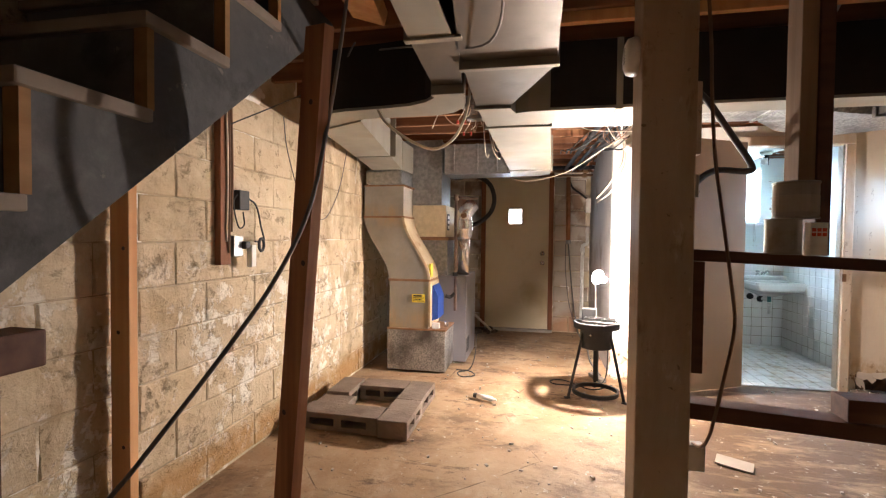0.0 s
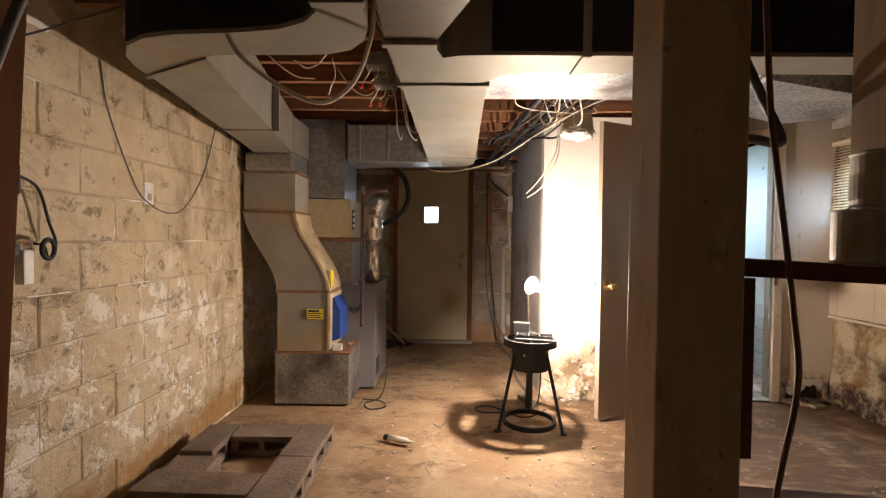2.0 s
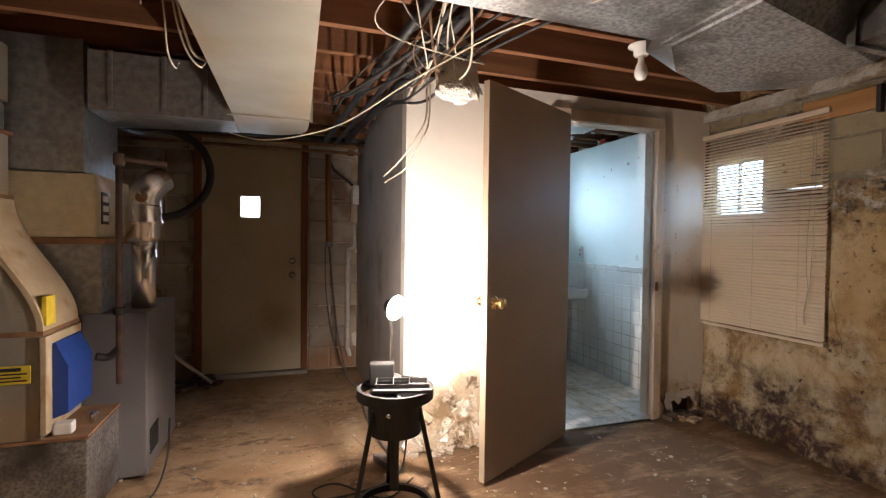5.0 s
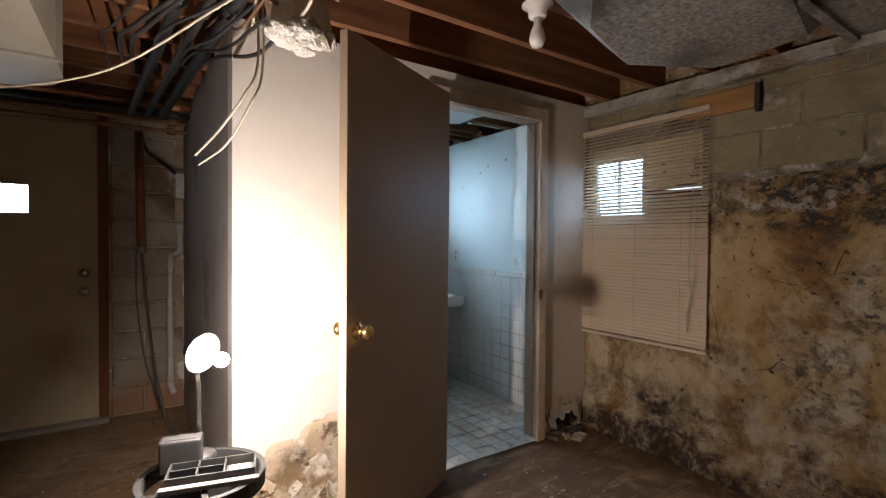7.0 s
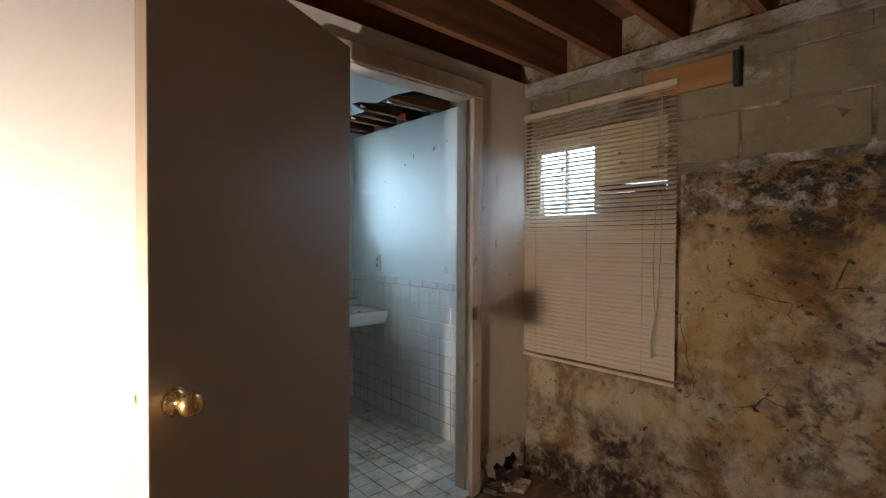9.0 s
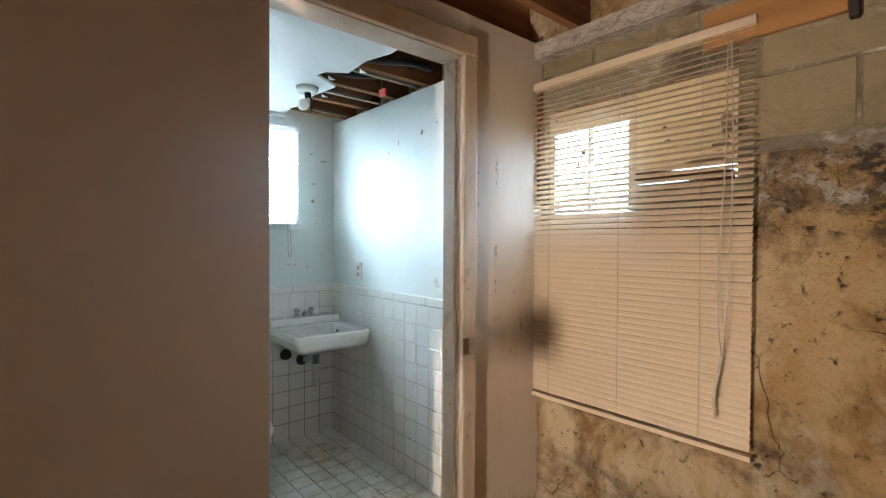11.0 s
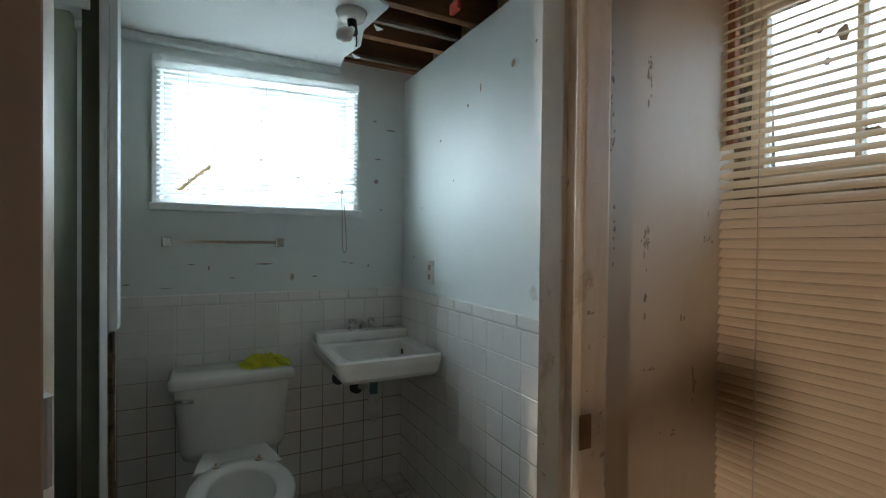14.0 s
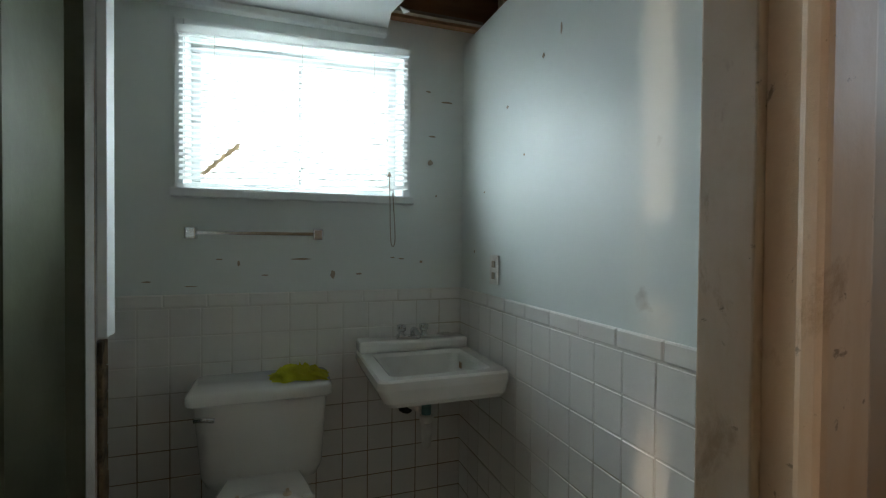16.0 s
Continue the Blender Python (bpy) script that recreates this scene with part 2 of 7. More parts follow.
M_UPJOINT = layered("pale_joint", (0.18, 0.155, 0.105), (0.29, 0.255, 0.19), 7.0, [
    ((0.10, 0.08, 0.055), 0.9, [(2.6, 0.50, 0.60, ROUND)], None),
    ((0.60, 0.56, 0.49), 0.8, [(3.3, 0.54, 0.62, ROUND)], None)], 0.95, 0.9, 0.02)
M_WHITEWALL = layered("stained_white_paint", (0.77, 0.73, 0.66), (0.84, 0.80, 0.735), 1.6, [
    ((0.62, 0.535, 0.42), 0.88, [(1.2, 0.20, 0.42, (1.0, 1.0, 0.5))], ("X", 2.26, 3.0, 0.03, 0.04)),
    ((0.44, 0.32, 0.19), 0.28, [(3.0, 0.50, 0.70, (1.6, 1.3, 0.45))], ("X", 2.28, 3.0, 0.05, 0.1)),
    ((0.55, 0.49, 0.42), 0.6, [(2.1, 0.56, 0.68, ROUND)], None),
    ((0.46, 0.34, 0.19), 0.8, [(5.0, 0.46, 0.56, (1, 1, 0.5))], (-0.5, 0.26, 0.10, 0.35)),
    ((0.22, 0.13, 0.06), 0.9, [(9.0, 0.50, 0.56, ROUND)], (-0.5, 0.17, 0.08, 0.30))], 0.55, 0.12, 0.01, None, 0.0, 0.4)
M_GREYWALL = surf("dull_grey_board_paint", (0.40, 0.375, 0.35), (0.47, 0.445, 0.42), 2.0, 0.7, 0.1, 40.0, (0.30, 0.26, 0.22), 2.4, (0.54, 0.68))
M_BATHWALL = surf("pale_blue_gloss_paint", (0.735, 0.785, 0.765), (0.785, 0.82, 0.80), 1.4, 0.34, 0.07, 18.0, spec=0.5, rough2=0.5,
                  speck=((0.45, 0.44, 0.41), 5.0, 0.70))
M_BATHCEIL = surf("white_ceiling_paint", (0.76, 0.79, 0.79), (0.80, 0.82, 0.82), 1.2, 0.45, 0.06, 12.0, spec=0.5)
M_TRIM = layered("cream_trim_paint", (0.58, 0.485, 0.365), (0.67, 0.58, 0.465), 3.0, [
    ((0.48, 0.33, 0.18), 0.5, [(3.2, 0.48, 0.64, (1.4, 1.4, 0.45))], None),
    ((0.30, 0.20, 0.11), 0.6, [(7.0, 0.60, 0.68, (1.2, 1.2, 0.7))], None),
    ((0.20, 0.16, 0.12), 0.8, [(26.0, 0.63, 0.67, ROUND)], None)], 0.5, 0.15, 0.008, None, 0.0, 0.4)
M_DOOR = surf("taupe_door_paint", (0.368, 0.284, 0.193), (0.402, 0.316, 0.222), 2.0, 0.42, 0.05, 60.0, (0.50, 0.41, 0.32), 1.4, (0.62, 0.78), spec=0.4,
              speck=((0.30, 0.22, 0.15), 6.0, 0.72))
M_REARDOOR = surf("cream_steel_door", (0.52, 0.44, 0.28), (0.58, 0.50, 0.34), 2.5, 0.5, 0.05, 60.0, (0.42, 0.33, 0.19), 1.6, (0.6, 0.75))
M_TILE = surf("white_glazed_tile", (0.78, 0.76, 0.725), (0.82, 0.805, 0.77), 3.0, 0.26, 0.03, 20.0, rand=0.04, spec=0.5, rough2=0.4)
M_WGROUT = surf("pale_grout", (0.70, 0.68, 0.635), (0.77, 0.75, 0.71), 6.0, 0.8, 0.3, 90.0, (0.58, 0.52, 0.42), 3.0, (0.58, 0.72), low=(1.05, (0.33, 0.265, 0.19)))
M_GROUT = surf("dirty_grout", (0.22, 0.18, 0.125), (0.36, 0.31, 0.235), 9.0, 0.9, 0.4, 90.0)
M_FTILE = layered("dirty_floor_tile", (0.58, 0.555, 0.50), (0.69, 0.67, 0.62), 5.0, [
    ((0.38, 0.27, 0.13), 0.75, [(2.1, 0.50, 0.60, ROUND), (11.0, 0.38, 0.58, ROUND)], None),
    ((0.20, 0.13, 0.06), 0.8, [(4.0, 0.55, 0.63, ROUND), (20.0, 0.44, 0.58, ROUND)], None),
    ((0.09, 0.07, 0.05), 0.85, [(26.0, 0.62, 0.67, ROUND)], None)], 0.45, 0.1, 0.005, None, 0.14, 0.5)
M_JOIST = wood("old_red_joist", (0.15, 0.064, 0.028), (0.26, 0.122, 0.054), "x", 0.75)
M_SUB = wood("subfloor_boards", (0.13, 0.064, 0.034), (0.23, 0.115, 0.057), "y", 0.8)
M_POSTW = wood("stained_lumber", (0.14, 0.052, 0.022), (0.24, 0.10, 0.042), "z", 0.6)
M_LITSTUD = wood("lit_side_stud", (0.26, 0.165, 0.095), (0.36, 0.25, 0.155), "z", 0.7)
M_LEAN = wood("reddish_plank", (0.20, 0.075, 0.028), (0.36, 0.155, 0.058), "z", 0.6)
M_KNOT = plain("dark_knot", (0.045, 0.02, 0.012), 0.7)
M_ORANGE = wood("fresh_pine", (0.50, 0.25, 0.095), (0.62, 0.36, 0.16), "z", 0.6)
M_DARKWOOD = wood("dark_frame_lumber", (0.075, 0.030, 0.016), (0.13, 0.055, 0.028), "x", 0.6)
M_PLY = wood("plywood", (0.27, 0.135, 0.042), (0.38, 0.20, 0.07), "y", 0.6)
M_CREAMPOST = layered("cream_painted_post", (0.42, 0.315, 0.205), (0.48, 0.375, 0.26), 1.8, [
    ((0.30, 0.20, 0.115), 0.55, [(2.3, 0.46, 0.66, (2.5, 2.5, 0.5))], None),
    ((0.24, 0.155, 0.09), 0.7, [(7.0, 0.60, 0.67, (1.5, 1.5, 0.5))], None),
    ((0.17, 0.11, 0.065), 0.8, [(24.0, 0.64, 0.68, ROUND)], None),
    ((0.56, 0.46, 0.34), 0.6, [(14.0, 0.60, 0.66, (2, 2, 0.6))], None)], 0.5, 0.2, 0.008, None, 0.0, 0.4)
M_STAIR = layered("grey_stringer_paint", (0.070, 0.068, 0.066), (0.115, 0.11, 0.105), 2.0, [
    ((0.17, 0.16, 0.15), 0.7, [(2.4, 0.52, 0.64, (1, 0.7, 0.7)), (13.0, 0.40, 0.6, ROUND)], None),
    ((0.035, 0.033, 0.03), 0.8, [(3.1, 0.54, 0.64, ROUND)], None),
    ((0.22, 0.19, 0.16), 0.7, [(18.0, 0.63, 0.67, ROUND)], None)], 0.75, 0.3, 0.01)
M_TREAD = surf("worn_tread", (0.22, 0.17, 0.13), (0.32, 0.26, 0.20), 5.0, 0.75, 0.2, 40.0)
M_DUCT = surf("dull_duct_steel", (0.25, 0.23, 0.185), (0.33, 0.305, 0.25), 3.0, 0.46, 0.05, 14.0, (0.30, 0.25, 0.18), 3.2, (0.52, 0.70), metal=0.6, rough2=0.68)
# same duct steel, base darkened to paint in the dark reflections overhead
M_NEARDUCT = surf("duct_steel_dark_reflection", (0.15, 0.13, 0.105), (0.22, 0.195, 0.16), 3.0, 0.36, 0.05, 14.0, (0.10, 0.08, 0.06), 3.2, (0.52, 0.70), metal=0.85, rough2=0.5)
M_GALV = surf("galvanised_steel", (0.27, 0.27, 0.265), (0.42, 0.415, 0.405), 30.0, 0.36, 0.05, 50.0, (0.33, 0.33, 0.33), 3.0, (0.55, 0.7), metal=0.85, rough2=0.55)
M_DARKGALV = surf("dark_spangled_steel", (0.24, 0.24, 0.24), (0.56, 0.555, 0.545), 75.0, 0.42, 0.08, 40.0, (0.13, 0.12, 0.11), 2.6, (0.48, 0.62), metal=0.85, rough2=0.6)
M_RUSTY = layered("rust_streaked_duct", (0.23, 0.215, 0.185), (0.33, 0.315, 0.28), 2.2, [
    ((0.34, 0.255, 0.145), 0.55, [(1.3, 0.44, 0.70, (1.6, 1, 0.6))], None),
    ((0.40, 0.26, 0.11), 0.8, [(3.0, 0.36, 0.56, (2.5, 1, 0.6))], (0.36, 0.50, 0.10, 0.2)),
    ((0.38, 0.25, 0.11), 0.8, [(3.0, 0.36, 0.56, (2.5, 1, 0.6))], (1.36, 1.46, 0.08, 0.2)),
    ((0.19, 0.175, 0.15), 0.6, [(1.4, 0.48, 0.66, ROUND)], None)], 0.5, 0.12, 0.006, None, 0.0, 0.6)
M_RUST = surf("rust", (0.20, 0.11, 0.06), (0.29, 0.17, 0.09), 12.0, 0.85, 0.3, 60.0)
M_SEAM = surf("tan_seam_edge", (0.42, 0.33, 0.20), (0.52, 0.43, 0.29), 8.0, 0.6, 0.08, 40.0, (0.32, 0.20, 0.09), 5.0, (0.55, 0.68))
M_CABINET = surf("grey_furnace_paint", (0.165, 0.155, 0.16), (0.205, 0.195, 0.20), 3.0, 0.42, 0.05, 60.0, (0.20, 0.16, 0.13), 3.5, (0.60, 0.74))
M_FLUE = surf("bright_flue_steel", (0.80, 0.80, 0.81), (0.86, 0.86, 0.87), 3.0, 0.20, 0.02, 30.0, metal=0.9, rough2=0.28)
M_PIPE = surf("dark_iron_pipe", (0.085, 0.06, 0.05), (0.15, 0.10, 0.075), 14.0, 0.7, 0.2, 60.0)
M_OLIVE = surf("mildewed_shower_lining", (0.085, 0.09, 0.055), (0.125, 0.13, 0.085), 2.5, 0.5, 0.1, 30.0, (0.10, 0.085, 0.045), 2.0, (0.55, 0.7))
M_LEDGE = surf("rough_whitewashed_mortar", (0.315, 0.277, 0.217), (0.495, 0.465, 0.413), 9.0, 0.95, 1.0, 30.0, (0.24, 0.19, 0.13), 7.0, (0.54, 0.62), bump_dist=0.03)
M_FACING = surf("black_duct_front", (0.012, 0.011, 0.010), (0.022, 0.019, 0.017), 3.0, 0.8, 0.1, 40.0)
M_BEIGE = plain("beige_enamel", (0.60, 0.50, 0.31), 0.5)
M_BLACK = plain("black_metal", (0.022, 0.021, 0.02), 0.5)
M_ROT = layered("rotten_wood", (0.12, 0.075, 0.04), (0.24, 0.16, 0.085), 14.0, [
    ((0.03, 0.02, 0.012), 0.9, [(9.0, 0.52, 0.60, ROUND)], None),
    ((0.42, 0.33, 0.20), 0.8, [(12.0, 0.58, 0.64, (1, 1, 0.5))], None)], 0.95, 1.0, 0.02)
M_CABLE = plain("black_cable", (0.03, 0.028, 0.027), 0.55)
M_GREYCABLE = plain("grey_cable", (0.16, 0.14, 0.125), 0.6)
M_WCABLE = plain("cream_cable", (0.72, 0.64, 0.50), 0.55)
M_BROWNCABLE = plain("brown_cable", (0.20, 0.11, 0.055), 0.6)
M_CHROME = plain("chrome", (0.72, 0.72, 0.72), 0.15, 1.0)
M_BRASS = plain("brass", (0.80, 0.56, 0.22), 0.2, 1.0)
M_COPPER = surf("old_copper", (0.36, 0.16, 0.075), (0.48, 0.24, 0.12), 14.0, 0.45, 0.08, 50.0, metal=0.8)
M_PORC = surf("white_porcelain", (0.76, 0.745, 0.70), (0.79, 0.775, 0.735), 4.0, 0.12, 0.01, 20.0, (0.62, 0.55, 0.43), 6.0, (0.68, 0.8), spec=0.6)
M_YELLOW = plain("yellow_label", (0.80, 0.62, 0.03), 0.5)
M_BLUE = plain("blue_panel", (0.02, 0.06, 0.30), 0.5)
M_RED = plain("red_paint", (0.60, 0.06, 0.03), 0.5)
M_WHITE = plain("white_plastic", (0.80, 0.785, 0.745), 0.4)
M_CORD = plain("dirty_white_cord", (0.52, 0.47, 0.39), 0.7)
M_DARKPLASTIC = plain("dark_plastic", (0.016, 0.015, 0.014), 0.5)
M_HINGE = plain("painted_hinge", (0.42, 0.37, 0.315), 0.45)
M_SCUFF = surf("grey_scuff", (0.36, 0.29, 0.22), (0.46, 0.38, 0.30), 60.0, 0.8, 0.1, 90.0)
M_CRUMBLE = layered("crumbling_wall_foot", (0.50, 0.39, 0.25), (0.66, 0.56, 0.42), 6.0, [
    ((0.78, 0.73, 0.64), 0.9, [(5.0, 0.50, 0.56, ROUND), (16.0, 0.42, 0.54, ROUND)], None),
    ((0.30, 0.20, 0.10), 0.85, [(4.0, 0.50, 0.58, ROUND), (14.0, 0.40, 0.54, ROUND)], None),
    ((0.14, 0.09, 0.05), 0.85, [(9.0, 0.57, 0.62, ROUND)], None)], 0.9, 1.0, 0.02)
M_BOARD = thin("yellowed_window_board", (0.72, 0.60, 0.40), 0.3, 0.7)
M_GRIME = surf("brown_grime", (0.16, 0.12, 0.08), (0.30, 0.23, 0.15), 40.0, 0.9, 0.1, 60.0)
M_CARD = surf("grey_card", (0.36, 0.31, 0.25), (0.44, 0.38, 0.31), 7.0, 0.8, 0.1, 40.0)
M_PAINTCAN = surf("dull_tin", (0.30, 0.265, 0.22), (0.40, 0.36, 0.31), 5.0, 0.45, 0.05, 40.0, (0.20, 0.13, 0.08), 6.0, (0.55, 0.68), metal=0.7)
M_CLOTH = surf("yellow_green_cloth", (0.60, 0.57, 0.02), (0.72, 0.69, 0.05), 20.0, 0.9, 0.3, 200.0)
M_PAD = surf("weathered_block", (0.155, 0.115, 0.085), (0.25, 0.195, 0.15), 5.0, 0.9, 0.7, 50.0, (0.14, 0.10, 0.075), 3.0, (0.52, 0.66), rand=0.2)
M_SLAT = thin("cream_blind_slat", (0.82, 0.71, 0.54), 0.35)
M_BSLAT = thin("white_blind_slat", (0.88, 0.89, 0.88), 0.72)
M_PVC = plain("white_pvc", (0.70, 0.68, 0.63), 0.4)
M_INSUL = surf("torn_pipe_wrap", (0.50, 0.42, 0.31), (0.62, 0.54, 0.42), 9.0, 0.9, 0.8, 40.0, rand=0.1)
M_FIBRE = surf("white_fibreglass", (0.78, 0.74, 0.66), (0.84, 0.80, 0.74), 30.0, 0.95, 1.0, 90.0, bump_dist=0.02)
M_GLASS = glass("window_glass")
M_BULBGLASS = surf("white_bulb_glass", (0.80, 0.78, 0.73), (0.82, 0.80, 0.76), 3.0, 0.2, 0.0)
M_LIT = glowing("lit_bulb_glass", (1.0, 0.775, 0.58), 8000.0)
M_DAY = glowing("hazy_daylight", (0.88, 0.95, 1.0), 22.0)
M_SHADE = glowing("shaded_daylight", (0.70, 0.86, 1.0), 3.5)
M_DIRT = surf("dark_debris", (0.05, 0.038, 0.03), (0.14, 0.10, 0.07), 20.0, 0.95, 0.5, 60.0)
M_CONC = surf("grey_concrete", (0.30, 0.27, 0.23), (0.40, 0.36, 0.31), 4.0, 0.9, 0.5, 50.0)

# ---- mesh helpers ----
WHERE = {}


def mesh_of(name, bm, mat):
    bmesh.ops.recalc_face_normals(bm, faces=bm.faces)
    me = bpy.data.meshes.new(name)
    bm.to_mesh(me)
    bm.free()
    if mat:
        me.materials.append(mat)
    return me


def part(name, bm, mat, parent, label="", smooth=False):
    """One mesh under a thing or a part, its points given in the room's metres."""
    o = WHERE.get(parent.name, Vector())
    bmesh.ops.translate(bm, verts=bm.verts, vec=-o)
    me = mesh_of(name, bm, mat)
    if smooth:
        me.shade_smooth()
    ob = new(name, me)
    ob.parent = parent
    WHERE[ob.name] = o
    if label:
        tagged(ob, label)
    return ob


def thing(name, at, label, category, group="", kind=""):
    ob = new(name)
    ob.empty_display_size = 0.1
    ob.location = at
    WHERE[ob.name] = Vector(at)
    return tagged(ob, label, category, group, kind)


def solo(name, bm, mat, label="", category="", group="", kind="", smooth=False):
    me = mesh_of(name, bm, mat)
    if smooth:
        me.shade_smooth()
    ob = new(name, me)
    WHERE[ob.name] = Vector()
    return tagged(ob, label, category, group, kind)


def B():
    return bmesh.new()


def box(bm, x0, x1, y0, y1, z0, z1, bev=0.0, m=None):
    t = bmesh.new() if bev else bm
    m4 = Matrix.Translation(((x0 + x1) / 2, (y0 + y1) / 2, (z0 + z1) / 2)) @ Matrix.Diagonal((abs(x1 - x0), abs(y1 - y0), abs(z1 - z0), 1))
    r = bmesh.ops.create_cube(t, size=1.0, matrix=(m @ m4) if m else m4)
    if bev:
        bmesh.ops.bevel(t, geom=t.edges[:], offset=bev, segments=2, affect="EDGES", profile=0.6)
        merge(bm, t)
    return bm


def merge(bm, t):
    vs = {v: bm.verts.new(v.co) for v in t.verts}
    for f in t.faces:
        bm.faces.new([vs[v] for v in f.verts])
    t.free()


def prism(bm, pts, d):
    """A closed outline (3D points in one plane) pushed along d."""
    d = Vector(d)
    a = [bm.verts.new(p) for p in pts]
    b = [bm.verts.new(Vector(p) + d) for p in pts]
    bm.faces.new(a)
    bm.faces.new(b[::-1])
    for i in range(len(a)):
        j = (i + 1) % len(a)
        bm.faces.new((a[i], b[i], b[j], a[j]))
    return bm


def loft(bm, rings, cap=True):
    rs = [[bm.verts.new(p) for p in r] for r in rings]
    n = len(rs[0])
    for a, b in zip(rs, rs[1:]):
        for i in range(n):
            bm.faces.new((a[i], a[(i + 1) % n], b[(i + 1) % n], b[i]))
    if cap:
        bm.faces.new(rs[0][::-1])
        bm.faces.new(rs[-1])
    return bm


def ring(c, u, v, r, n):
    c, u, v = Vector(c), Vector(u), Vector(v)
    return [c + u * (r * math.cos(2 * math.pi * i / n)) + v * (r * math.sin(2 * math.pi * i / n)) for i in range(n)]


def lathe(bm, profile, c, axis=(0, 0, 1), n=24):
    """Radii along an axis: (radius, height) pairs."""
    a = Vector(axis).normalized()
    u = a.orthogonal().normalized()
    v = a.cross(u)
    return loft(bm, [ring(Vector(c) + a * h, u, v, max(r, 0.0005), n) for r, h in profile])


def rod(bm, p, q, r, n=12):
    d = Vector(q) - Vector(p)
    return lathe(bm, [(r, 0), (r, d.length)], p, d, n)


def smooth_line(pts, k=8):
    p = [Vector(q) for q in pts]
    p = [p[0] * 2 - p[1]] + p + [p[-1] * 2 - p[-2]]
    out = []
    for i in range(1, len(p) - 2):
        for s in range(k):
            t = s / k
            out.append(0.5 * ((2 * p[i]) + (p[i + 1] - p[i - 1]) * t + (2 * p[i - 1] - 5 * p[i] + 4 * p[i + 1] - p[i + 2]) * t * t
                              + (3 * p[i] - p[i - 1] - 3 * p[i + 1] + p[i + 2]) * t ** 3))
    return out + [p[-2]]


def tube(bm, pts, r, n=8, k=8, straight=False):
    line = [Vector(q) for q in pts] if straight else smooth_line(pts, k)
    rings, u = [], None
    for i, c in enumerate(line):
        d = (line[min(i + 1, len(line) - 1)] - line[max(i - 1, 0)]).normalized()
        u = d.orthogonal().normalized() if u is None else (u - d * u.dot(d)).normalized()
        rings.append(ring(c, u, d.cross(u), r, n))
    return loft(bm, rings)


def cable(name, pts, r, mat, label, group=""):
    return solo(name, tube(B(), pts, r), mat, label, "cable", group, smooth=True)


def torus(bm, c, R, r, axis=(0, 0, 1), n=36, k=10):
    a = Vector(axis).normalized()
    u = a.orthogonal().normalized()
    v = a.cross(u)
    rs = []
    for i in range(n):
        t = 2 * math.pi * i / n
        d = u * math.cos(t) + v * math.sin(t)
        rs.append([bm.verts.new(p) for p in ring(Vector(c) + d * R, d, a, r, k)])
    for i in range(n):
        p, q = rs[i], rs[(i + 1) % n]
        for j in range(k):
            bm.faces.new((p[j], q[j], q[(j + 1) % k], p[(j + 1) % k]))
    return bm


def flat_ring(bm, c, R0, R1, z0, z1, n=40):
    prof = [(R0, z0), (R1, z0), (R1, z1), (R0, z1)]
    rs = []
    for i in range(n):
        t = 2 * math.pi * i / n
        rs.append([bm.verts.new((c[0] + r * math.cos(t), c[1] + r * math.sin(t), z)) for r, z in prof])
    for i in range(n):
        p, q = rs[i], rs[(i + 1) % n]
        for j in range(4):
            bm.faces.new((p[j], q[j], q[(j + 1) % 4], p[(j + 1) % 4]))
    return bm


def hull_wall(bm, axis, at, thick, a0, a1, z0, z1, holes=()):
    """A wall across one axis ('x' or 'y') from at to at+thick, with rectangular openings (a0, a1, z0, z1) cut through."""
    As = sorted({a0, a1, *(v for h in holes for v in h[:2])})
    Zs = sorted({z0, z1, *(v for h in holes for v in h[2:])})
    for i in range(len(As) - 1):
        for j in range(len(Zs) - 1):
            ca, cz = (As[i] + As[i + 1]) / 2, (Zs[j] + Zs[j + 1]) / 2
            if any(h[0] < ca < h[1] and h[2] < cz < h[3] for h in holes):
                continue
            if axis == "x":
                box(bm, at, at + thick, As[i], As[i + 1], Zs[j], Zs[j + 1])
            else:
                box(bm, As[i], As[i + 1], at, at + thick, Zs[j], Zs[j + 1])
    bmesh.ops.remove_doubles(bm, verts=bm.verts, dist=1e-5)
    dead = [f for f in bm.faces if sum(1 for g in bm.faces if g is not f and (g.calc_center_median() - f.calc_center_median()).length < 1e-5)]
    bmesh.ops.delete(bm, geom=dead, context="FACES_ONLY")
    return bm

# ---- structure ----
LW, RW, YB, YR, TOP = -1.83, 2.68, -1.3, 6.40, 2.38

bm = B()
for i in range(48):
    for j in range(80):
        x0, y0 = LW - 0.2 + i * 0.1, YB - 0.2 + j * 0.1
        if x0 > RW + 0.25:
            continue
        vs = []
        for dx, dy in ((0, 0), (0.1, 0), (0.1, 0.1), (0, 0.1)):
            p = Vector((x0 + dx, y0 + dy, 0))
            vs.append(bm.verts.new((p.x, p.y, 0.006 * noise.noise(p * 1.3) - 0.008)))
        bm.faces.new(vs)
bmesh.ops.remove_doubles(bm, verts=bm.verts, dist=1e-4)
bmesh.ops.solidify(bm, geom=bm.faces[:], thickness=0.12)
solo("floor", bm, M_FLOOR, "brown stained concrete floor with scuffs, dust and shade painted at the right", "floor", kind="structure", smooth=True)

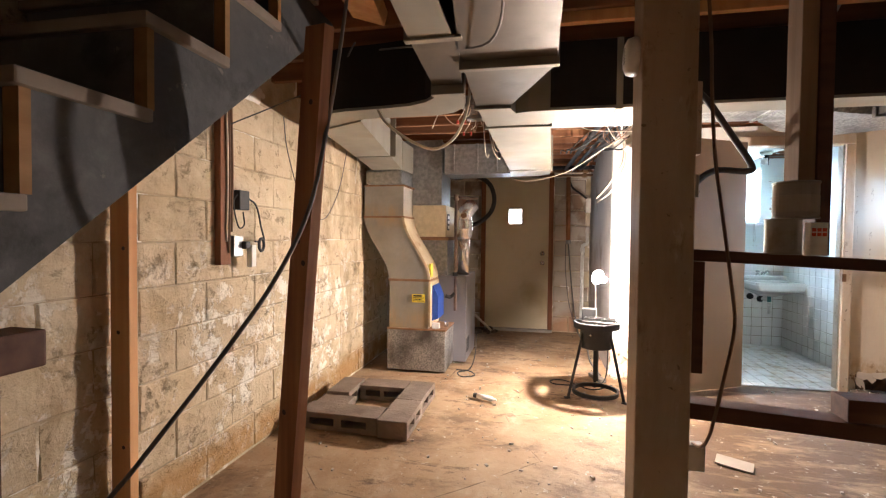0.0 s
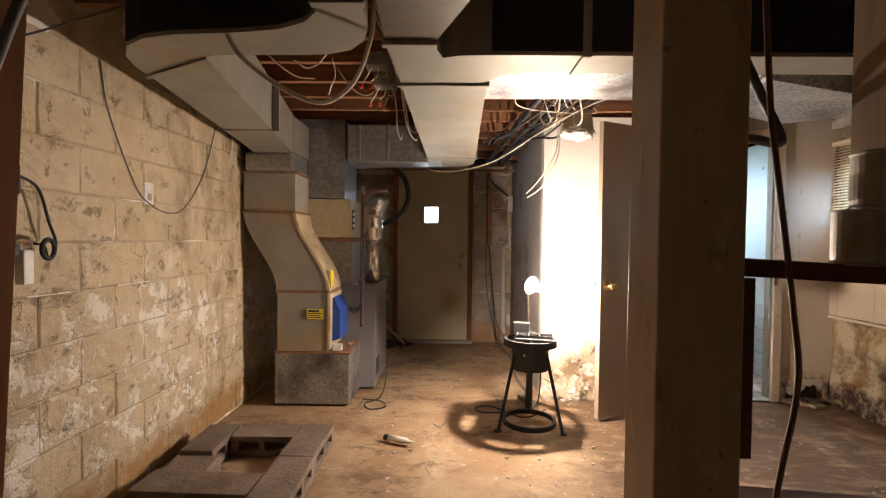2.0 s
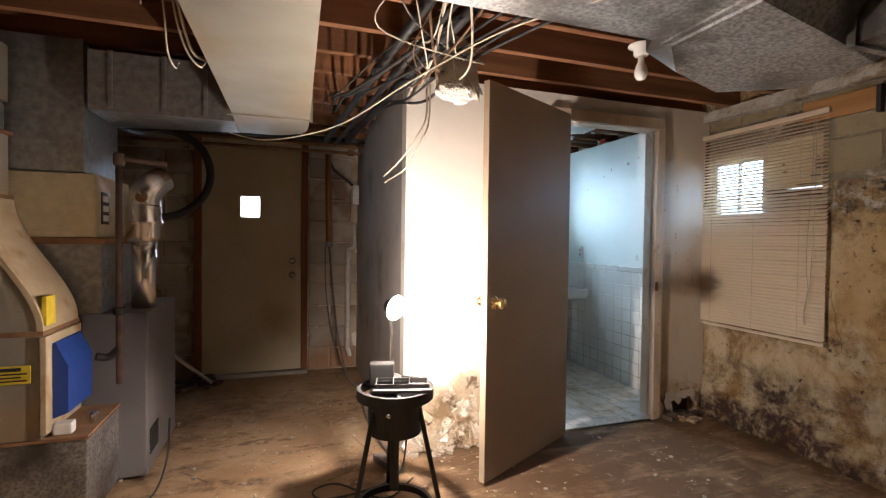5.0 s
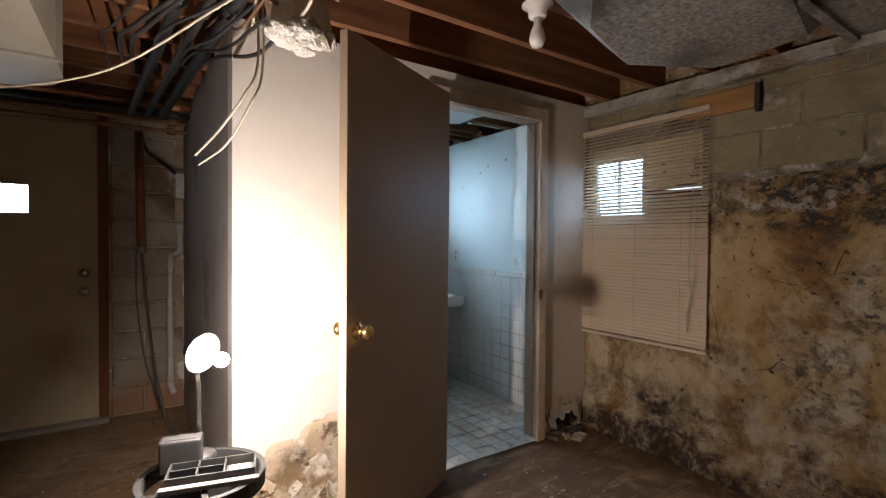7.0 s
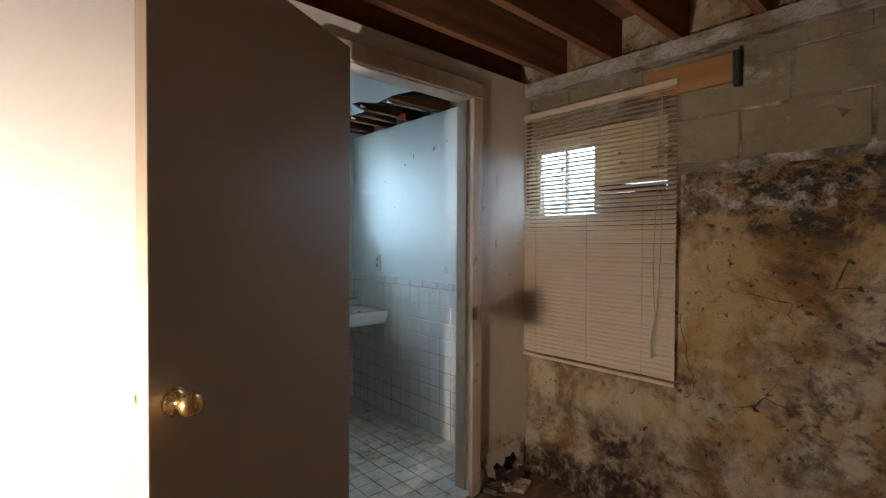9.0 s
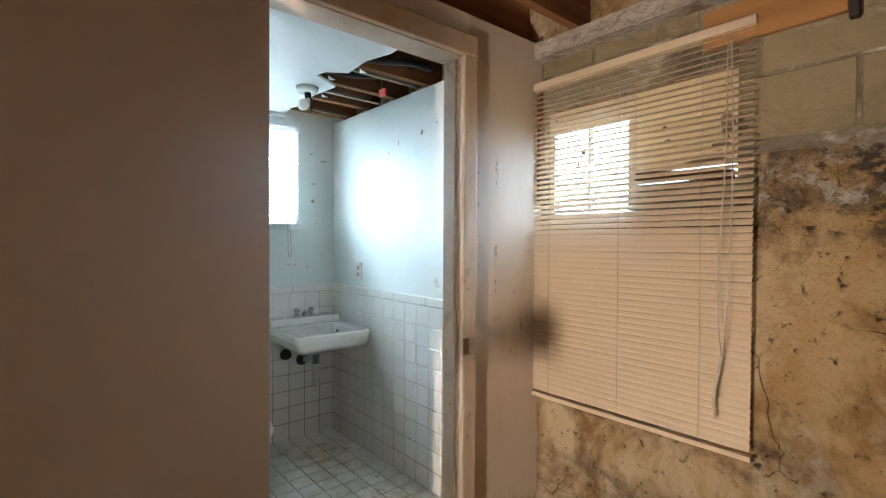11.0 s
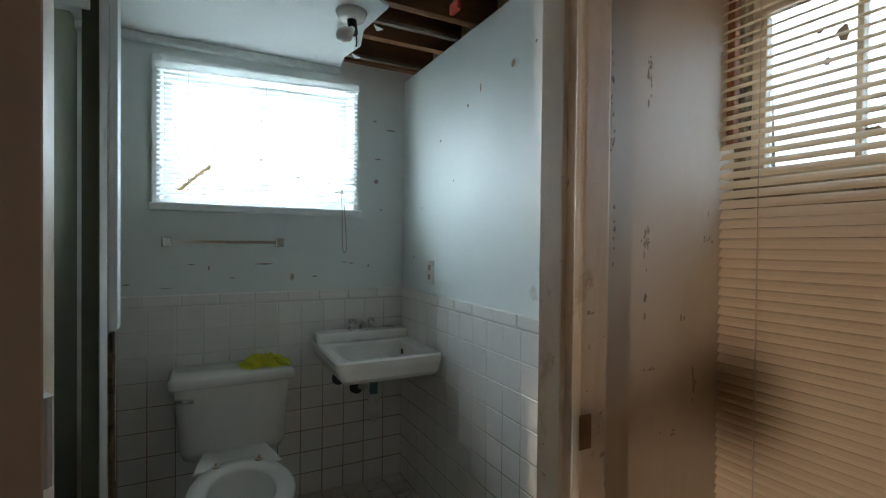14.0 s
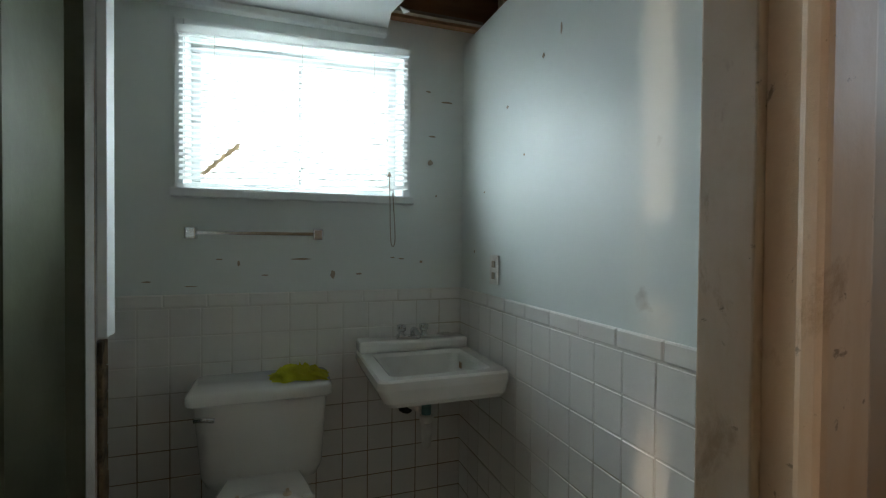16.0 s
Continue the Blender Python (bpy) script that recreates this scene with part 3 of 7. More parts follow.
wall_left = solo("wall_left", box(B(), LW - 0.2, LW - 0.0045, YB, YR + 0.2, -0.1, TOP), M_MORTAR,
                 "cream painted concrete block wall with flaking paint", "wall", kind="structure")
bm = hull_wall(B(), "y", YR + 0.012, 0.2, LW - 0.2, 0.53, -0.1, TOP, [(-0.955, -0.07, -0.1, 2.05)])
wall_rear = solo("wall_rear", bm, M_MORTAR, "bare peeling block wall round the rear door", "wall", kind="structure")
WIN = (3.69, 4.44, 1.42, 1.89)
bm = hull_wall(B(), "x", RW + 0.012, 0.3, YB, YR + 0.2, -0.1, TOP, [WIN])
wall_right = solo("wall_right", bm, M_PLASTER, "water-stained mouldy plaster wall", "wall", kind="structure")
solo("wall_back", box(B(), LW - 0.2, RW + 0.3, YB - 0.2, YB, -0.1, TOP), M_BLOCK, "cream painted block wall", "wall", kind="structure")

# lower half of the damp wall: rough plaster skin
bm = B()
NY, NZ = 116, 34
grid = {}
for i in range(NY + 1):
    for j in range(NZ + 1):
        y, z = YB + (4.46 - YB) * i / NY, 1.70 * j / NZ - 0.01
        p = Vector((0, y, z))
        d = 0.016 * noise.noise(p * 2.2) + 0.008 * noise.noise(p * 7.0) + 0.004 * noise.noise(p * 17)
        d += 0.02 * max(0, 0.30 - z) / 0.30
        edge = 1.62 + 0.05 * noise.noise(Vector((3, y * 3.0, 0)))
        if WIN[0] - 0.03 < y < WIN[1] + 0.03 and z > WIN[2] - 0.06 or z > edge:
            d = -0.03
        grid[i, j] = bm.verts.new((RW - 0.004 - d, y, z))
for i in range(NY):
    for j in range(NZ):
        bm.faces.new((grid[i, j], grid[i + 1, j], grid[i + 1, j + 1], grid[i, j + 1]))
for f in [f for f in bm.faces if all(v.co.x > RW + 0.015 for v in f.verts)]:
    bm.faces.remove(f)
for v in [v for v in bm.verts if not v.link_faces]:
    bm.verts.remove(v)
r = bmesh.ops.extrude_face_region(bm, geom=bm.faces[:])
for v in r["geom"]:
    if isinstance(v, bmesh.types.BMVert):
        v.co.x = RW + 0.03
part("plaster_skin", bm, M_PLASTER, wall_right, "crumbling plaster with dark mould and water stains", smooth=True)

# bathroom box
bm = hull_wall(B(), "y", 4.46, 0.10, 0.42, 2.78, -0.05, 2.19, [(1.40, 2.245, -0.05, 2.045), (2.33, 2.63, -0.05, 0.15)])
wall_bath_front = solo("wall_bath_front", bm, M_WHITEWALL, "white painted board wall with scuffs and a rotten foot", "wall", kind="structure")
solo("wall_bath_left", box(B(), 0.424, 0.52, 4.562, YR + 0.01, -0.05, 2.19), M_GREYWALL, "grey white painted board wall", "wall", kind="structure")
BW = (1.43, 2.29, 1.44, 2.05)
bm = hull_wall(B(), "y", 6.20, 0.30, 0.522, 2.78, -0.05, 2.30, [BW])
wall_bath_rear = solo("wall_bath_rear", bm, M_BATHWALL, "pale blue gloss painted wall with small chips", "wall", kind="structure")
wall_bath_side = solo("wall_bath_side", box(B(), 2.58, 2.676, 4.562, 6.198, -0.05, 2.155), M_BATHWALL,
                      "pale blue gloss painted wall above white tiles", "wall", kind="structure")
bath_floor = solo("bath_floor", box(B(), 0.522, 2.578, 4.50, 6.198, -0.02, 0.0), M_GROUT, "dirty white tiled bathroom floor", "floor", kind="structure")
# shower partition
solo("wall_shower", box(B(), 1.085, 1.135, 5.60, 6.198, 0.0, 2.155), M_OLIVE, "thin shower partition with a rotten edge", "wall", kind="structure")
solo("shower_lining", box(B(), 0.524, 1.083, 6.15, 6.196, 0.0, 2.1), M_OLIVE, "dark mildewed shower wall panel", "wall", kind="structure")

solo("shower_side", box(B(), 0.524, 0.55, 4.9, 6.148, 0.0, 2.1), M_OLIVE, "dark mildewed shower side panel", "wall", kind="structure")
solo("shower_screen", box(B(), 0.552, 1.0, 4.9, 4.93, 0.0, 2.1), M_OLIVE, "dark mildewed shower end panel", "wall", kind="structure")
# bathroom ceiling with its broken corner
hole = [(2.215, 6.196), (2.195, 6.02), (2.225, 5.86), (2.19, 5.70), (2.215, 5.47), (2.055, 5.37), (2.075, 5.30), (2.165, 5.24), (2.15, 5.05), (2.19, 4.9),
        (2.17, 4.57)]
pts = [(0.524, 4.57), *[(x, y) for x, y in hole[::-1]], (0.524, 6.196)]
solo("ceiling_bath", prism(B(), [(x, y, 2.158) for x, y in pts], (0, 0, 0.013)), M_BATHCEIL, "white painted board ceiling with a torn-out corner", "ceiling",
     kind="structure")
solo("trim_bath_ceiling", box(B(), 0.53, 2.21, 6.15, 6.196, 2.125, 2.156, 0.008), M_BATHCEIL, "white cove strip", "trim", kind="structure")

# floor above and joists
solo("ceiling", box(B(), LW - 0.2, RW + 0.3, YB - 0.2, YR + 0.3, TOP + 0.001, TOP + 0.05), M_SUB, "dark board underside of the floor above", "ceiling", kind="structure")
for k in range(24):
    y = 4.242 + 0.3085 * (k - 17)
    if y > 6.1 or y < YB + 0.05:
        continue
    top = TOP
    solo("ceiling_joist", box(B(), LW - 0.1, RW + 0.02, y - 0.02, y + 0.02, 2.172, top, 0.003), M_JOIST, "old reddish brown timber ceiling joist", "joist",
         "ceiling joists", "structure")
for y in (4.86, 5.24, 5.64, 6.04):
    bm = B()
    box(bm, 2.02, 2.60, y - 0.012, y + 0.012, 2.176, 2.19)
    solo("ceiling_lath", bm, M_TREAD, "pale batten in the broken ceiling", "batten", "ceiling battens", "structure")
box_bm = box(B(), RW - 0.07, RW + 0.012, YB, 4.44, 2.10, 2.17)
solo("trim_sill_plate", box_bm, M_LEDGE, "rough mortar ledge under the joists", "trim", kind="structure")

# door casing of the bathroom
casing = thing("door_frame", (1.8, 4.45, 0), "cream painted door frame with worn edges", "door frame", kind="structure")
part("jamb", box(B(), 2.217, 2.243, 4.504, 4.572, 0.0, 2.043, 0.003), M_TRIM, casing)
part("jamb_rebate", box(B(), 2.227, 2.243, 4.456, 4.503, 0.0, 2.043, 0.002), M_TRIM, casing)
part("jamb", box(B(), 1.402, 1.425, 4.458, 4.565, 0.0, 2.043, 0.003), M_TRIM, casing)
part("head_jamb", box(B(), 1.427, 2.215, 4.458, 4.565, 2.02, 2.043, 0.003), M_TRIM, casing)
part("casing_side", box(B(), 2.200, 2.268, 4.430, 4.455, 0.0, 2.02, 0.007), M_TRIM, casing)
part("casing_side", box(B(), 1.355, 1.430, 4.443, 4.457, 0.0, 2.02, 0.004), M_TRIM, casing)
part("casing_head", box(B(), 1.355, 2.268, 4.432, 4.457, 2.022, 2.10, 0.006), M_TRIM, casing)
part("strike_plate", box(B(), 2.196, 2.224, 4.4255, 4.4295, 0.905, 0.968, 0.0015), M_RUST, casing, "rusted strike plate")

# rear door
rear = thing("door_rear", (-0.51, 6.36, 0), "closed cream steel rear door with a small square window", "door", kind="structure")
bm = hull_wall(B(), "y", 6.35, 0.045, -0.925, -0.098, 0.03, 2.035, [(-0.612, -0.458, 1.425, 1.605)])
part("door_leaf", bm, M_REARDOOR, rear)
bm = hull_wall(B(), "y", 6.342, 0.012, -0.632, -0.438, 1.405, 1.625, [(-0.612, -0.458, 1.425, 1.605)])
part("window_trim", bm, M_TRIM, rear)
part("pane", box(B(), -0.614, -0.456, 6.37, 6.376, 1.423, 1.607), M_DAY, rear, "small frosted pane bright with daylight")
for z in (1.03, 0.905):
    part("lock", lathe(B(), [(0.03, 0), (0.03, 0.012), (0.024, 0.02), (0.024, 0.05), (0.01, 0.055)], (-0.175, 6.35, z), (0, -1, 0)), M_CHROME, rear, "dull metal lock", True)
for x0, x1, z0, z1 in ((-0.985, -0.928, 0.02, 2.10), (-0.095, -0.04, 0.02, 2.10), (-0.926, -0.097, 2.04, 2.10)):
    part("frame", box(B(), x0, x1, 6.33, 6.42, z0, z1, 0.004), M_POSTW if z0 < 1 else M_TRIM, rear, "bare wooden door frame")
part("threshold", box(B(), -0.98, -0.04, 6.28, 6.42, -0.005, 0.028, 0.005), M_CONC, rear)
for x0, x1, z0, z1 in ((-0.96, -0.90, 0.03, 2.06), (-0.12, -0.07, 0.03, 2.06), (-0.898, -0.122, 2.01, 2.06)):
    part("door_stop", box(B(), x0, x1, 6.397, 6.44, z0, z1), M_POSTW, rear)

# rotten foot of the bathroom wall by the corner
bm = B()
rnd = random.Random(5)
for k in range(16):
    x, y = 2.32 + rnd.random() * 0.34, 4.36 + rnd.random() * 0.09
    s = 0.02 + rnd.random() * 0.035
    box(bm, -s, s, -s * 0.7, s * 0.7, 0, s * 0.5, 0.004, pose(x, y, 0.0, rnd.uniform(-15, 15), rnd.uniform(-15, 15), rnd.uniform(0, 180)))
solo("rubble", bm, M_DIRT, "crumbled dark debris at the rotten wall foot", "rubble", kind="stuff")
# added dark box closes the hole's back and stands in for its darkness
part("rotten_gap", box(B(), 2.325, 2.635, 4.545, 4.558, 0.0, 0.16), M_DIRT, wall_bath_front, "dark backing added behind the rotted hole at the wall foot")
for k, (x, z, w, h, lean_out, turn) in enumerate(((2.40, 0.155, 0.13, 0.07, -24, 4), (2.52, 0.165, 0.15, 0.06, -32, -6), (2.60, 0.15, 0.08, 0.09, -14, 12), (2.345, 0.12, 0.05, 0.10, -10, -18))):
    b = B()
    mm = pose(x, 4.458, z, lean_out, turn, 0)
    prism(b, [mm @ Vector(p) for p in ((-w / 2, 0, 0.01), (-w * 0.55, 0, -h * 0.5), (-w * 0.2, 0, -h * 0.75), (0.0, 0, -h * 0.55), (w * 0.25, 0, -h), (w * 0.5, 0, -h * 0.6), (w / 2, 0, 0.01))], mm.to_3x3() @ Vector((0, -0.006, 0)))
    part("torn_board", b, M_CARD, wall_bath_front, "curled torn wallboard paper")
chunk = thing("plaster_chunk", (2.46, 4.34, 0), "broken chunk of pale plaster lying at the wall foot", "plaster chunk")
part("slab", box(B(), -0.075, 0.075, -0.035, 0.035, 0.0, 0.022, 0.005, pose(2.47, 4.33, 0.0, 3, 6, 24)), M_CRUMBLE, chunk)
part("lump", box(B(), -0.03, 0.03, -0.022, 0.022, 0.0, 0.03, 0.007, pose(2.40, 4.375, -0.002, 8, -5, 60)), M_CRUMBLE, chunk)
# ---- bathroom door, standing open ----
H0, H1 = Vector((1.46, 4.372, 0)), Vector((0.722, 3.972, 0))
dd = (H1 - H0).normalized()
LEN = (H1 - H0).length
rot = math.degrees(math.atan2(dd.y, dd.x))
DM = pose(H0.x, H0.y, 0, 0, 0, rot)          # local x runs to the free edge, local -y faces the bathroom wall
door = thing("bathroom_door", (H0.x, H0.y, 0.012), "open taupe painted flush door with scuffs", "door")
part("door_leaf", box(B(), 0, LEN, -0.036, 0.0, 0.012, 2.042, 0.003, DM), M_DOOR, door)


def knob_bm(side):
    m = DM @ pose(LEN - 0.065, 0.0 if side > 0 else -0.036, 0.925)
    b = B()
    lathe(b, [(0.033, 0), (0.033, 0.004), (0.026, 0.010), (0.013, 0.014), (0.013, 0.030), (0.024, 0.036), (0.028, 0.048), (0.026, 0.060), (0.016, 0.066), (0.006, 0.066)],
          (0, 0, 0), (0, side, 0), 28)
    bmesh.ops.transform(b, matrix=m, verts=b.verts)
    return b


part("knob", knob_bm(1), M_BRASS, door, "polished brass door knob", True)
part("knob", knob_bm(-1), M_BRASS, door, "polished brass door knob", True)
for z in (0.25, 1.065, 1.82):
    part("hinge", rod(box(B(), 1.434, 1.446, 4.400, 4.442, z - 0.045, z + 0.045, 0.001), (1.446, 4.416, z - 0.047), (1.446, 4.416, z + 0.047), 0.011), M_HINGE, door)

# ---- posts and framing ----
post = thing("support_post", (0.2, 1.79, 0), "thick cream painted square timber post with scuffs", "post")
part("shaft", box(B(), 0.112, 0.283, 1.712, 1.868, -0.005, 2.172, 0.006), M_CREAMPOST, post)
part("packing_board", box(B(), 0.288, 0.312, 1.765, 1.86, 1.52, 1.76, 0.002), M_TRIM, post)
part("cleat", box(B(), 0.287, 0.328, 1.75, 1.85, 0.79, 1.163, 0.003), M_DARKWOOD, post, "dark wooden cleat nailed to the post")

frame_post = thing("shelf_frame", (0.9, 1.81, 0), "dark stained timber shelf frame", "frame")
part("rail", box(B(), 0.286, 2.2, 1.77, 1.86, 1.166, 1.204, 0.003, pose(0.286, 0, 1.2, 0, 2.6, 0) @ pose(-0.286, 0, -1.2)), M_DARKWOOD, frame_post)
part("lower_rail", box(B(), 0.286, 2.2, 1.77, 1.86, 0.63, 0.684, 0.003, pose(0.286, 0, 0.65, 0, 3.4, 0) @ pose(-0.286, 0, -0.65)), M_DARKWOOD, frame_post)
# paler wood paints the lamplight on the upright's left part
part("upright", box(B(), 0.599, 0.647, 1.768, 1.86, 1.42, 2.172, 0.003), M_LITSTUD, frame_post, "stud coloured pale brown for its lit side")
part("upright", box(B(), 0.650, 0.692, 1.765, 1.86, 1.19, 2.172, 0.003), M_DARKWOOD, frame_post)
part("upright", box(B(), 2.12, 2.19, 1.77, 1.86, -0.005, 2.172, 0.003), M_POSTW, frame_post)
part("block", box(B(), 0.76, 0.98, 1.768, 1.862, 0.66, 0.732, 0.003), M_DARKWOOD, frame_post)

lean = thing("leaning_board", (-1.0, 1.45, 0), "reddish stained plank leaning as a brace under the stairs", "plank")
bm = B()
foot, head = Vector((-1.035, 1.445, 0.0)), Vector((-0.862, 1.376, 1.86))
ax = (head - foot).normalized()
side = Vector((0.93, -0.36, 0)).normalized()
side = (side - ax * side.dot(ax)).normalized()
th = ax.cross(side)
loft(bm, [[c + side * (sx * 0.041) + th * (sy * 0.019) for sx, sy in ((-1, -1), (1, -1), (1, 1), (-1, 1))] for c in (foot, head)])
plank = part("plank", bm, M_LEAN, lean)
for s, f in ((0.012, 0.13), (-0.02, 0.36), (0.02, 0.62), (-0.008, 0.655), (0.005, 0.88)):
    c = foot.lerp(head, f) + side * s
    face = -th if th.y > 0 else th
    part("knot", lathe(B(), [(0.001, 0.0006), (0.008, 0.0008), (0.011, -0.002)], c + face * 0.019, face, n=12), M_KNOT, plank)
stud = thing("pine_stud", (-1.76, 1.56, 0), "fresh orange pine stud standing by the block wall", "stud")
part("stud", box(B(), -1.805, -1.72, 1.545, 1.583, -0.005, 2.172, 0.003), M_ORANGE, stud)
for x, z in ((-1.75, 0.42), (-1.77, 0.86), (-1.745, 1.18), (-1.765, 1.62)):
    part("knot", lathe(B(), [(0.001, 0.0006), (0.007, 0.0008), (0.010, -0.002)], (x, 1.545, z), (0, -1, 0), n=12), M_KNOT, stud)
stub = thing("stair_post", (-1.07, 0.6, 0), "dark timber post and rail beside the stairs", "post")
part("post", box(B(), -1.115, -1.05, 0.56, 0.65, -0.005, 1.2, 0.004), M_DARKWOOD, stub)
part("rail", box(B(), -1.20, -1.117, 0.20, 0.775, 0.985, 1.056, 0.006), M_DARKWOOD, stub)

# ---- stairs going up ----
stairs = thing("staircase", (-1.4, 0.5, 0), "steep dark grey painted wooden staircase seen from its side", "stairs")
RUN, RISE = 0.269, 0.2165
steps = []
for k in range(-6, 4):
    steps.append((0.98 + RUN * k, 1.519 + RISE * k))
low = [(y, 1.134 + (y - 0.678) * 0.778) for y in (-0.75, 1.95)]
outline = [(low[0][0], max(0.0, low[0][1]))]
outline.append((low[1][0], low[1][1]))
top_pts = []
for y, z in steps:
    top_pts += [(y - RUN, z - 0.03), (y, z - 0.03)]
outline += [(1.95, 2.14)] + [p for p in top_pts[::-1] if p[0] > -0.62 and p[0] < 1.9]
part("stringer", prism(B(), [(-1.09, y, z) for y, z in outline], (-0.035, 0, 0)), M_STAIR, stairs)
part("stringer", prism(B(), [(-1.79, y, z) for y, z in outline], (0.035, 0, 0)), M_STAIR, stairs)
for y, z in steps:
    if z > 0.15:
        part("tread", box(B(), -1.80, -1.072, y - RUN - 0.02, y, z - 0.03, z, 0.004), M_TREAD, stairs, "worn wooden tread")
        if y < 1.7:
            part("riser", box(B(), -1.755, -1.125, y - 0.002, y + 0.016, z + 0.001, z + RISE - 0.031), M_STAIR, stairs)
            part("nosing_trim", box(B(), -1.12, -1.085, y - 0.004, y + 0.016, z + 0.001, z + RISE - 0.031), M_PLY, stairs, "bare wood riser end")

# ---- sheet metal ducts ----
def seam(parent, x0, x1, y0, y1, z0, z1, mat=None):
    part("seam", box(B(), x0, x1, y0, y1, z0, z1, 0.003), mat or M_DUCT, parent)


def bent(bm, left, right, z0, z1):
    """A flat duct between two edges given as plan points."""
    pts = [(*p, z0) for p in left] + [(*p, z0) for p in right[::-1]]
    return prism(bm, pts, (0, 0, z1 - z0))


duct = thing("main_duct", (0.3, 2.4, 1.83), "large dull steel main air duct under the joists", "duct")
left_pts = [(-1.43, 2.53), (-1.42, 2.44), (-1.385, 2.34), (-1.32, 2.255), (-1.235, 2.20), (-1.13, 2.172), (-0.92, 2.155), (-0.80, 2.135), (-0.71, 2.09), (-0.66, 2.03), (-0.65, 1.98)]
right_pts = [(-1.125, 2.35), (-1.09, 2.33), (-1.0, 2.322), (-0.9, 2.322), (-0.8, 2.322), (-0.70, 2.315), (-0.62, 2.28), (-0.565, 2.21), (-0.54, 2.13), (-0.53, 2.05), (-0.53, 1.98)]
part("left_elbow", bent(B(), left_pts, right_pts, 1.83, 2.13), M_DUCT, duct)
part("left_riser", bent(B(), [(-0.625, 1.515), (-0.60, 1.2), (-0.60, -0.6)], [(-0.47, 1.515), (-0.43, 1.2), (-0.43, -0.6)], 1.86, 2.15), M_DUCT, duct)
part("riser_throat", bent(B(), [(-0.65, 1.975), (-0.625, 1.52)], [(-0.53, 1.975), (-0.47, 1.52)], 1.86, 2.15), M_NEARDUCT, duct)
# thin black sheets cover the front of the cross run and elbow
part("black_facing", box(B(), -0.17, 2.62, 2.309, 2.3135, 1.843, 2.14), M_FACING, duct, "black sheet on the front of the duct")
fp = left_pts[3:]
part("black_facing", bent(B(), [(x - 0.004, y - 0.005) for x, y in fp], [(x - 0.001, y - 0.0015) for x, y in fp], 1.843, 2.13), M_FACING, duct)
seam(duct, -0.66, -0.52, 1.965, 1.995, 1.822, 2.14)
seam(duct, -0.64, -0.455, 1.50, 1.53, 1.852, 2.16)
rp = [(-0.355, 2.24), (-0.33, 2.34), (-0.27, 2.32), (-0.18, 2.315), (2.62, 2.315)]
lp = [(-0.50, 2.24), (-0.495, 2.60), (-0.18, 2.60), (-0.12, 2.50), (0.0, 2.475), (2.62, 2.475)]
part("cross_run", bent(B(), rp, lp, 1.83, 2.14), M_DUCT, duct)
# these near sections take the steel with dark reflections in its colour
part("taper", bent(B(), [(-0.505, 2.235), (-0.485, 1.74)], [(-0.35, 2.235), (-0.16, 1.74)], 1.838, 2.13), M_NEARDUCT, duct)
part("near_run", bent(B(), [(-0.487, 1.735), (-0.44, -1.28)], [(-0.158, 1.735), (-0.158, -1.28)], 1.86, 2.16), M_NEARDUCT, duct, "steel duct section coloured dark for its dim reflections")
seam(duct, -0.515, -0.345, 2.222, 2.25, 1.823, 2.14)
seam(duct, -0.50, -0.15, 1.722, 1.75, 1.83, 2.165)
seam(duct, 0.12, 0.15, 2.308, 2.484, 1.822, 2.145)

back = thing("overhead_duct", (-0.32, 3.4, 1.83), "dull steel duct running back to the furnace", "duct")
part("run", bent(B(), [(-0.497, 2.605), (-0.478, 4.25)], [(-0.165, 2.605), (-0.125, 4.25)], 1.828, 2.12), M_DUCT, back)
outer = [(-0.125, 4.255)] + [(-0.345 + 0.22 * math.cos(radians(a)), 4.45 + 0.22 * math.sin(radians(a))) for a in range(0, 91, 15)] + [(-0.48, 4.67)]
part("end_elbow", bent(B(), [(-0.478, 4.255), (-0.48, 4.40), (-0.48, 4.67)], outer, 1.826, 2.10), M_DUCT, back)
seam(back, -0.50, -0.11, 4.238, 4.265, 1.82, 2.125)
seam(back, -0.51, -0.155, 2.592, 2.62, 1.82, 2.125)
lat = thing("lateral_duct", (-0.8, 4.5, 1.83), "galvanised duct joining the plenum to the trunk", "duct")
part("run", bent(B(), [(-1.10, 4.40), (-0.482, 4.40)], [(-1.10, 4.78), (-0.482, 4.67)], 1.824, 2.10), M_GALV, lat)
for x in (-1.02, -0.80, -0.62):
    seam(lat, x, x + 0.018, 4.392, 4.45, 1.84, 2.105, M_GALV)

side_duct = thing("side_duct", (-1.4, 3.3, 1.83), "dull steel duct slanting along the block wall to the furnace", "duct")
part("run", bent(B(), [(-1.432, 2.535), (-1.70, 4.10)], [(-1.127, 2.355), (-1.425, 4.10)], 1.832, 2.10), M_DUCT, side_duct)
part("seam", bent(B(), [(-1.445, 2.525), (-1.447, 2.55)], [(-1.115, 2.34), (-1.117, 2.365)], 1.822, 2.11), M_DUCT, side_duct)
part("seam", bent(B(), [(-1.575, 3.40), (-1.58, 3.425)], [(-1.265, 3.40), (-1.27, 3.425)], 1.826, 2.106), M_DUCT, side_duct)

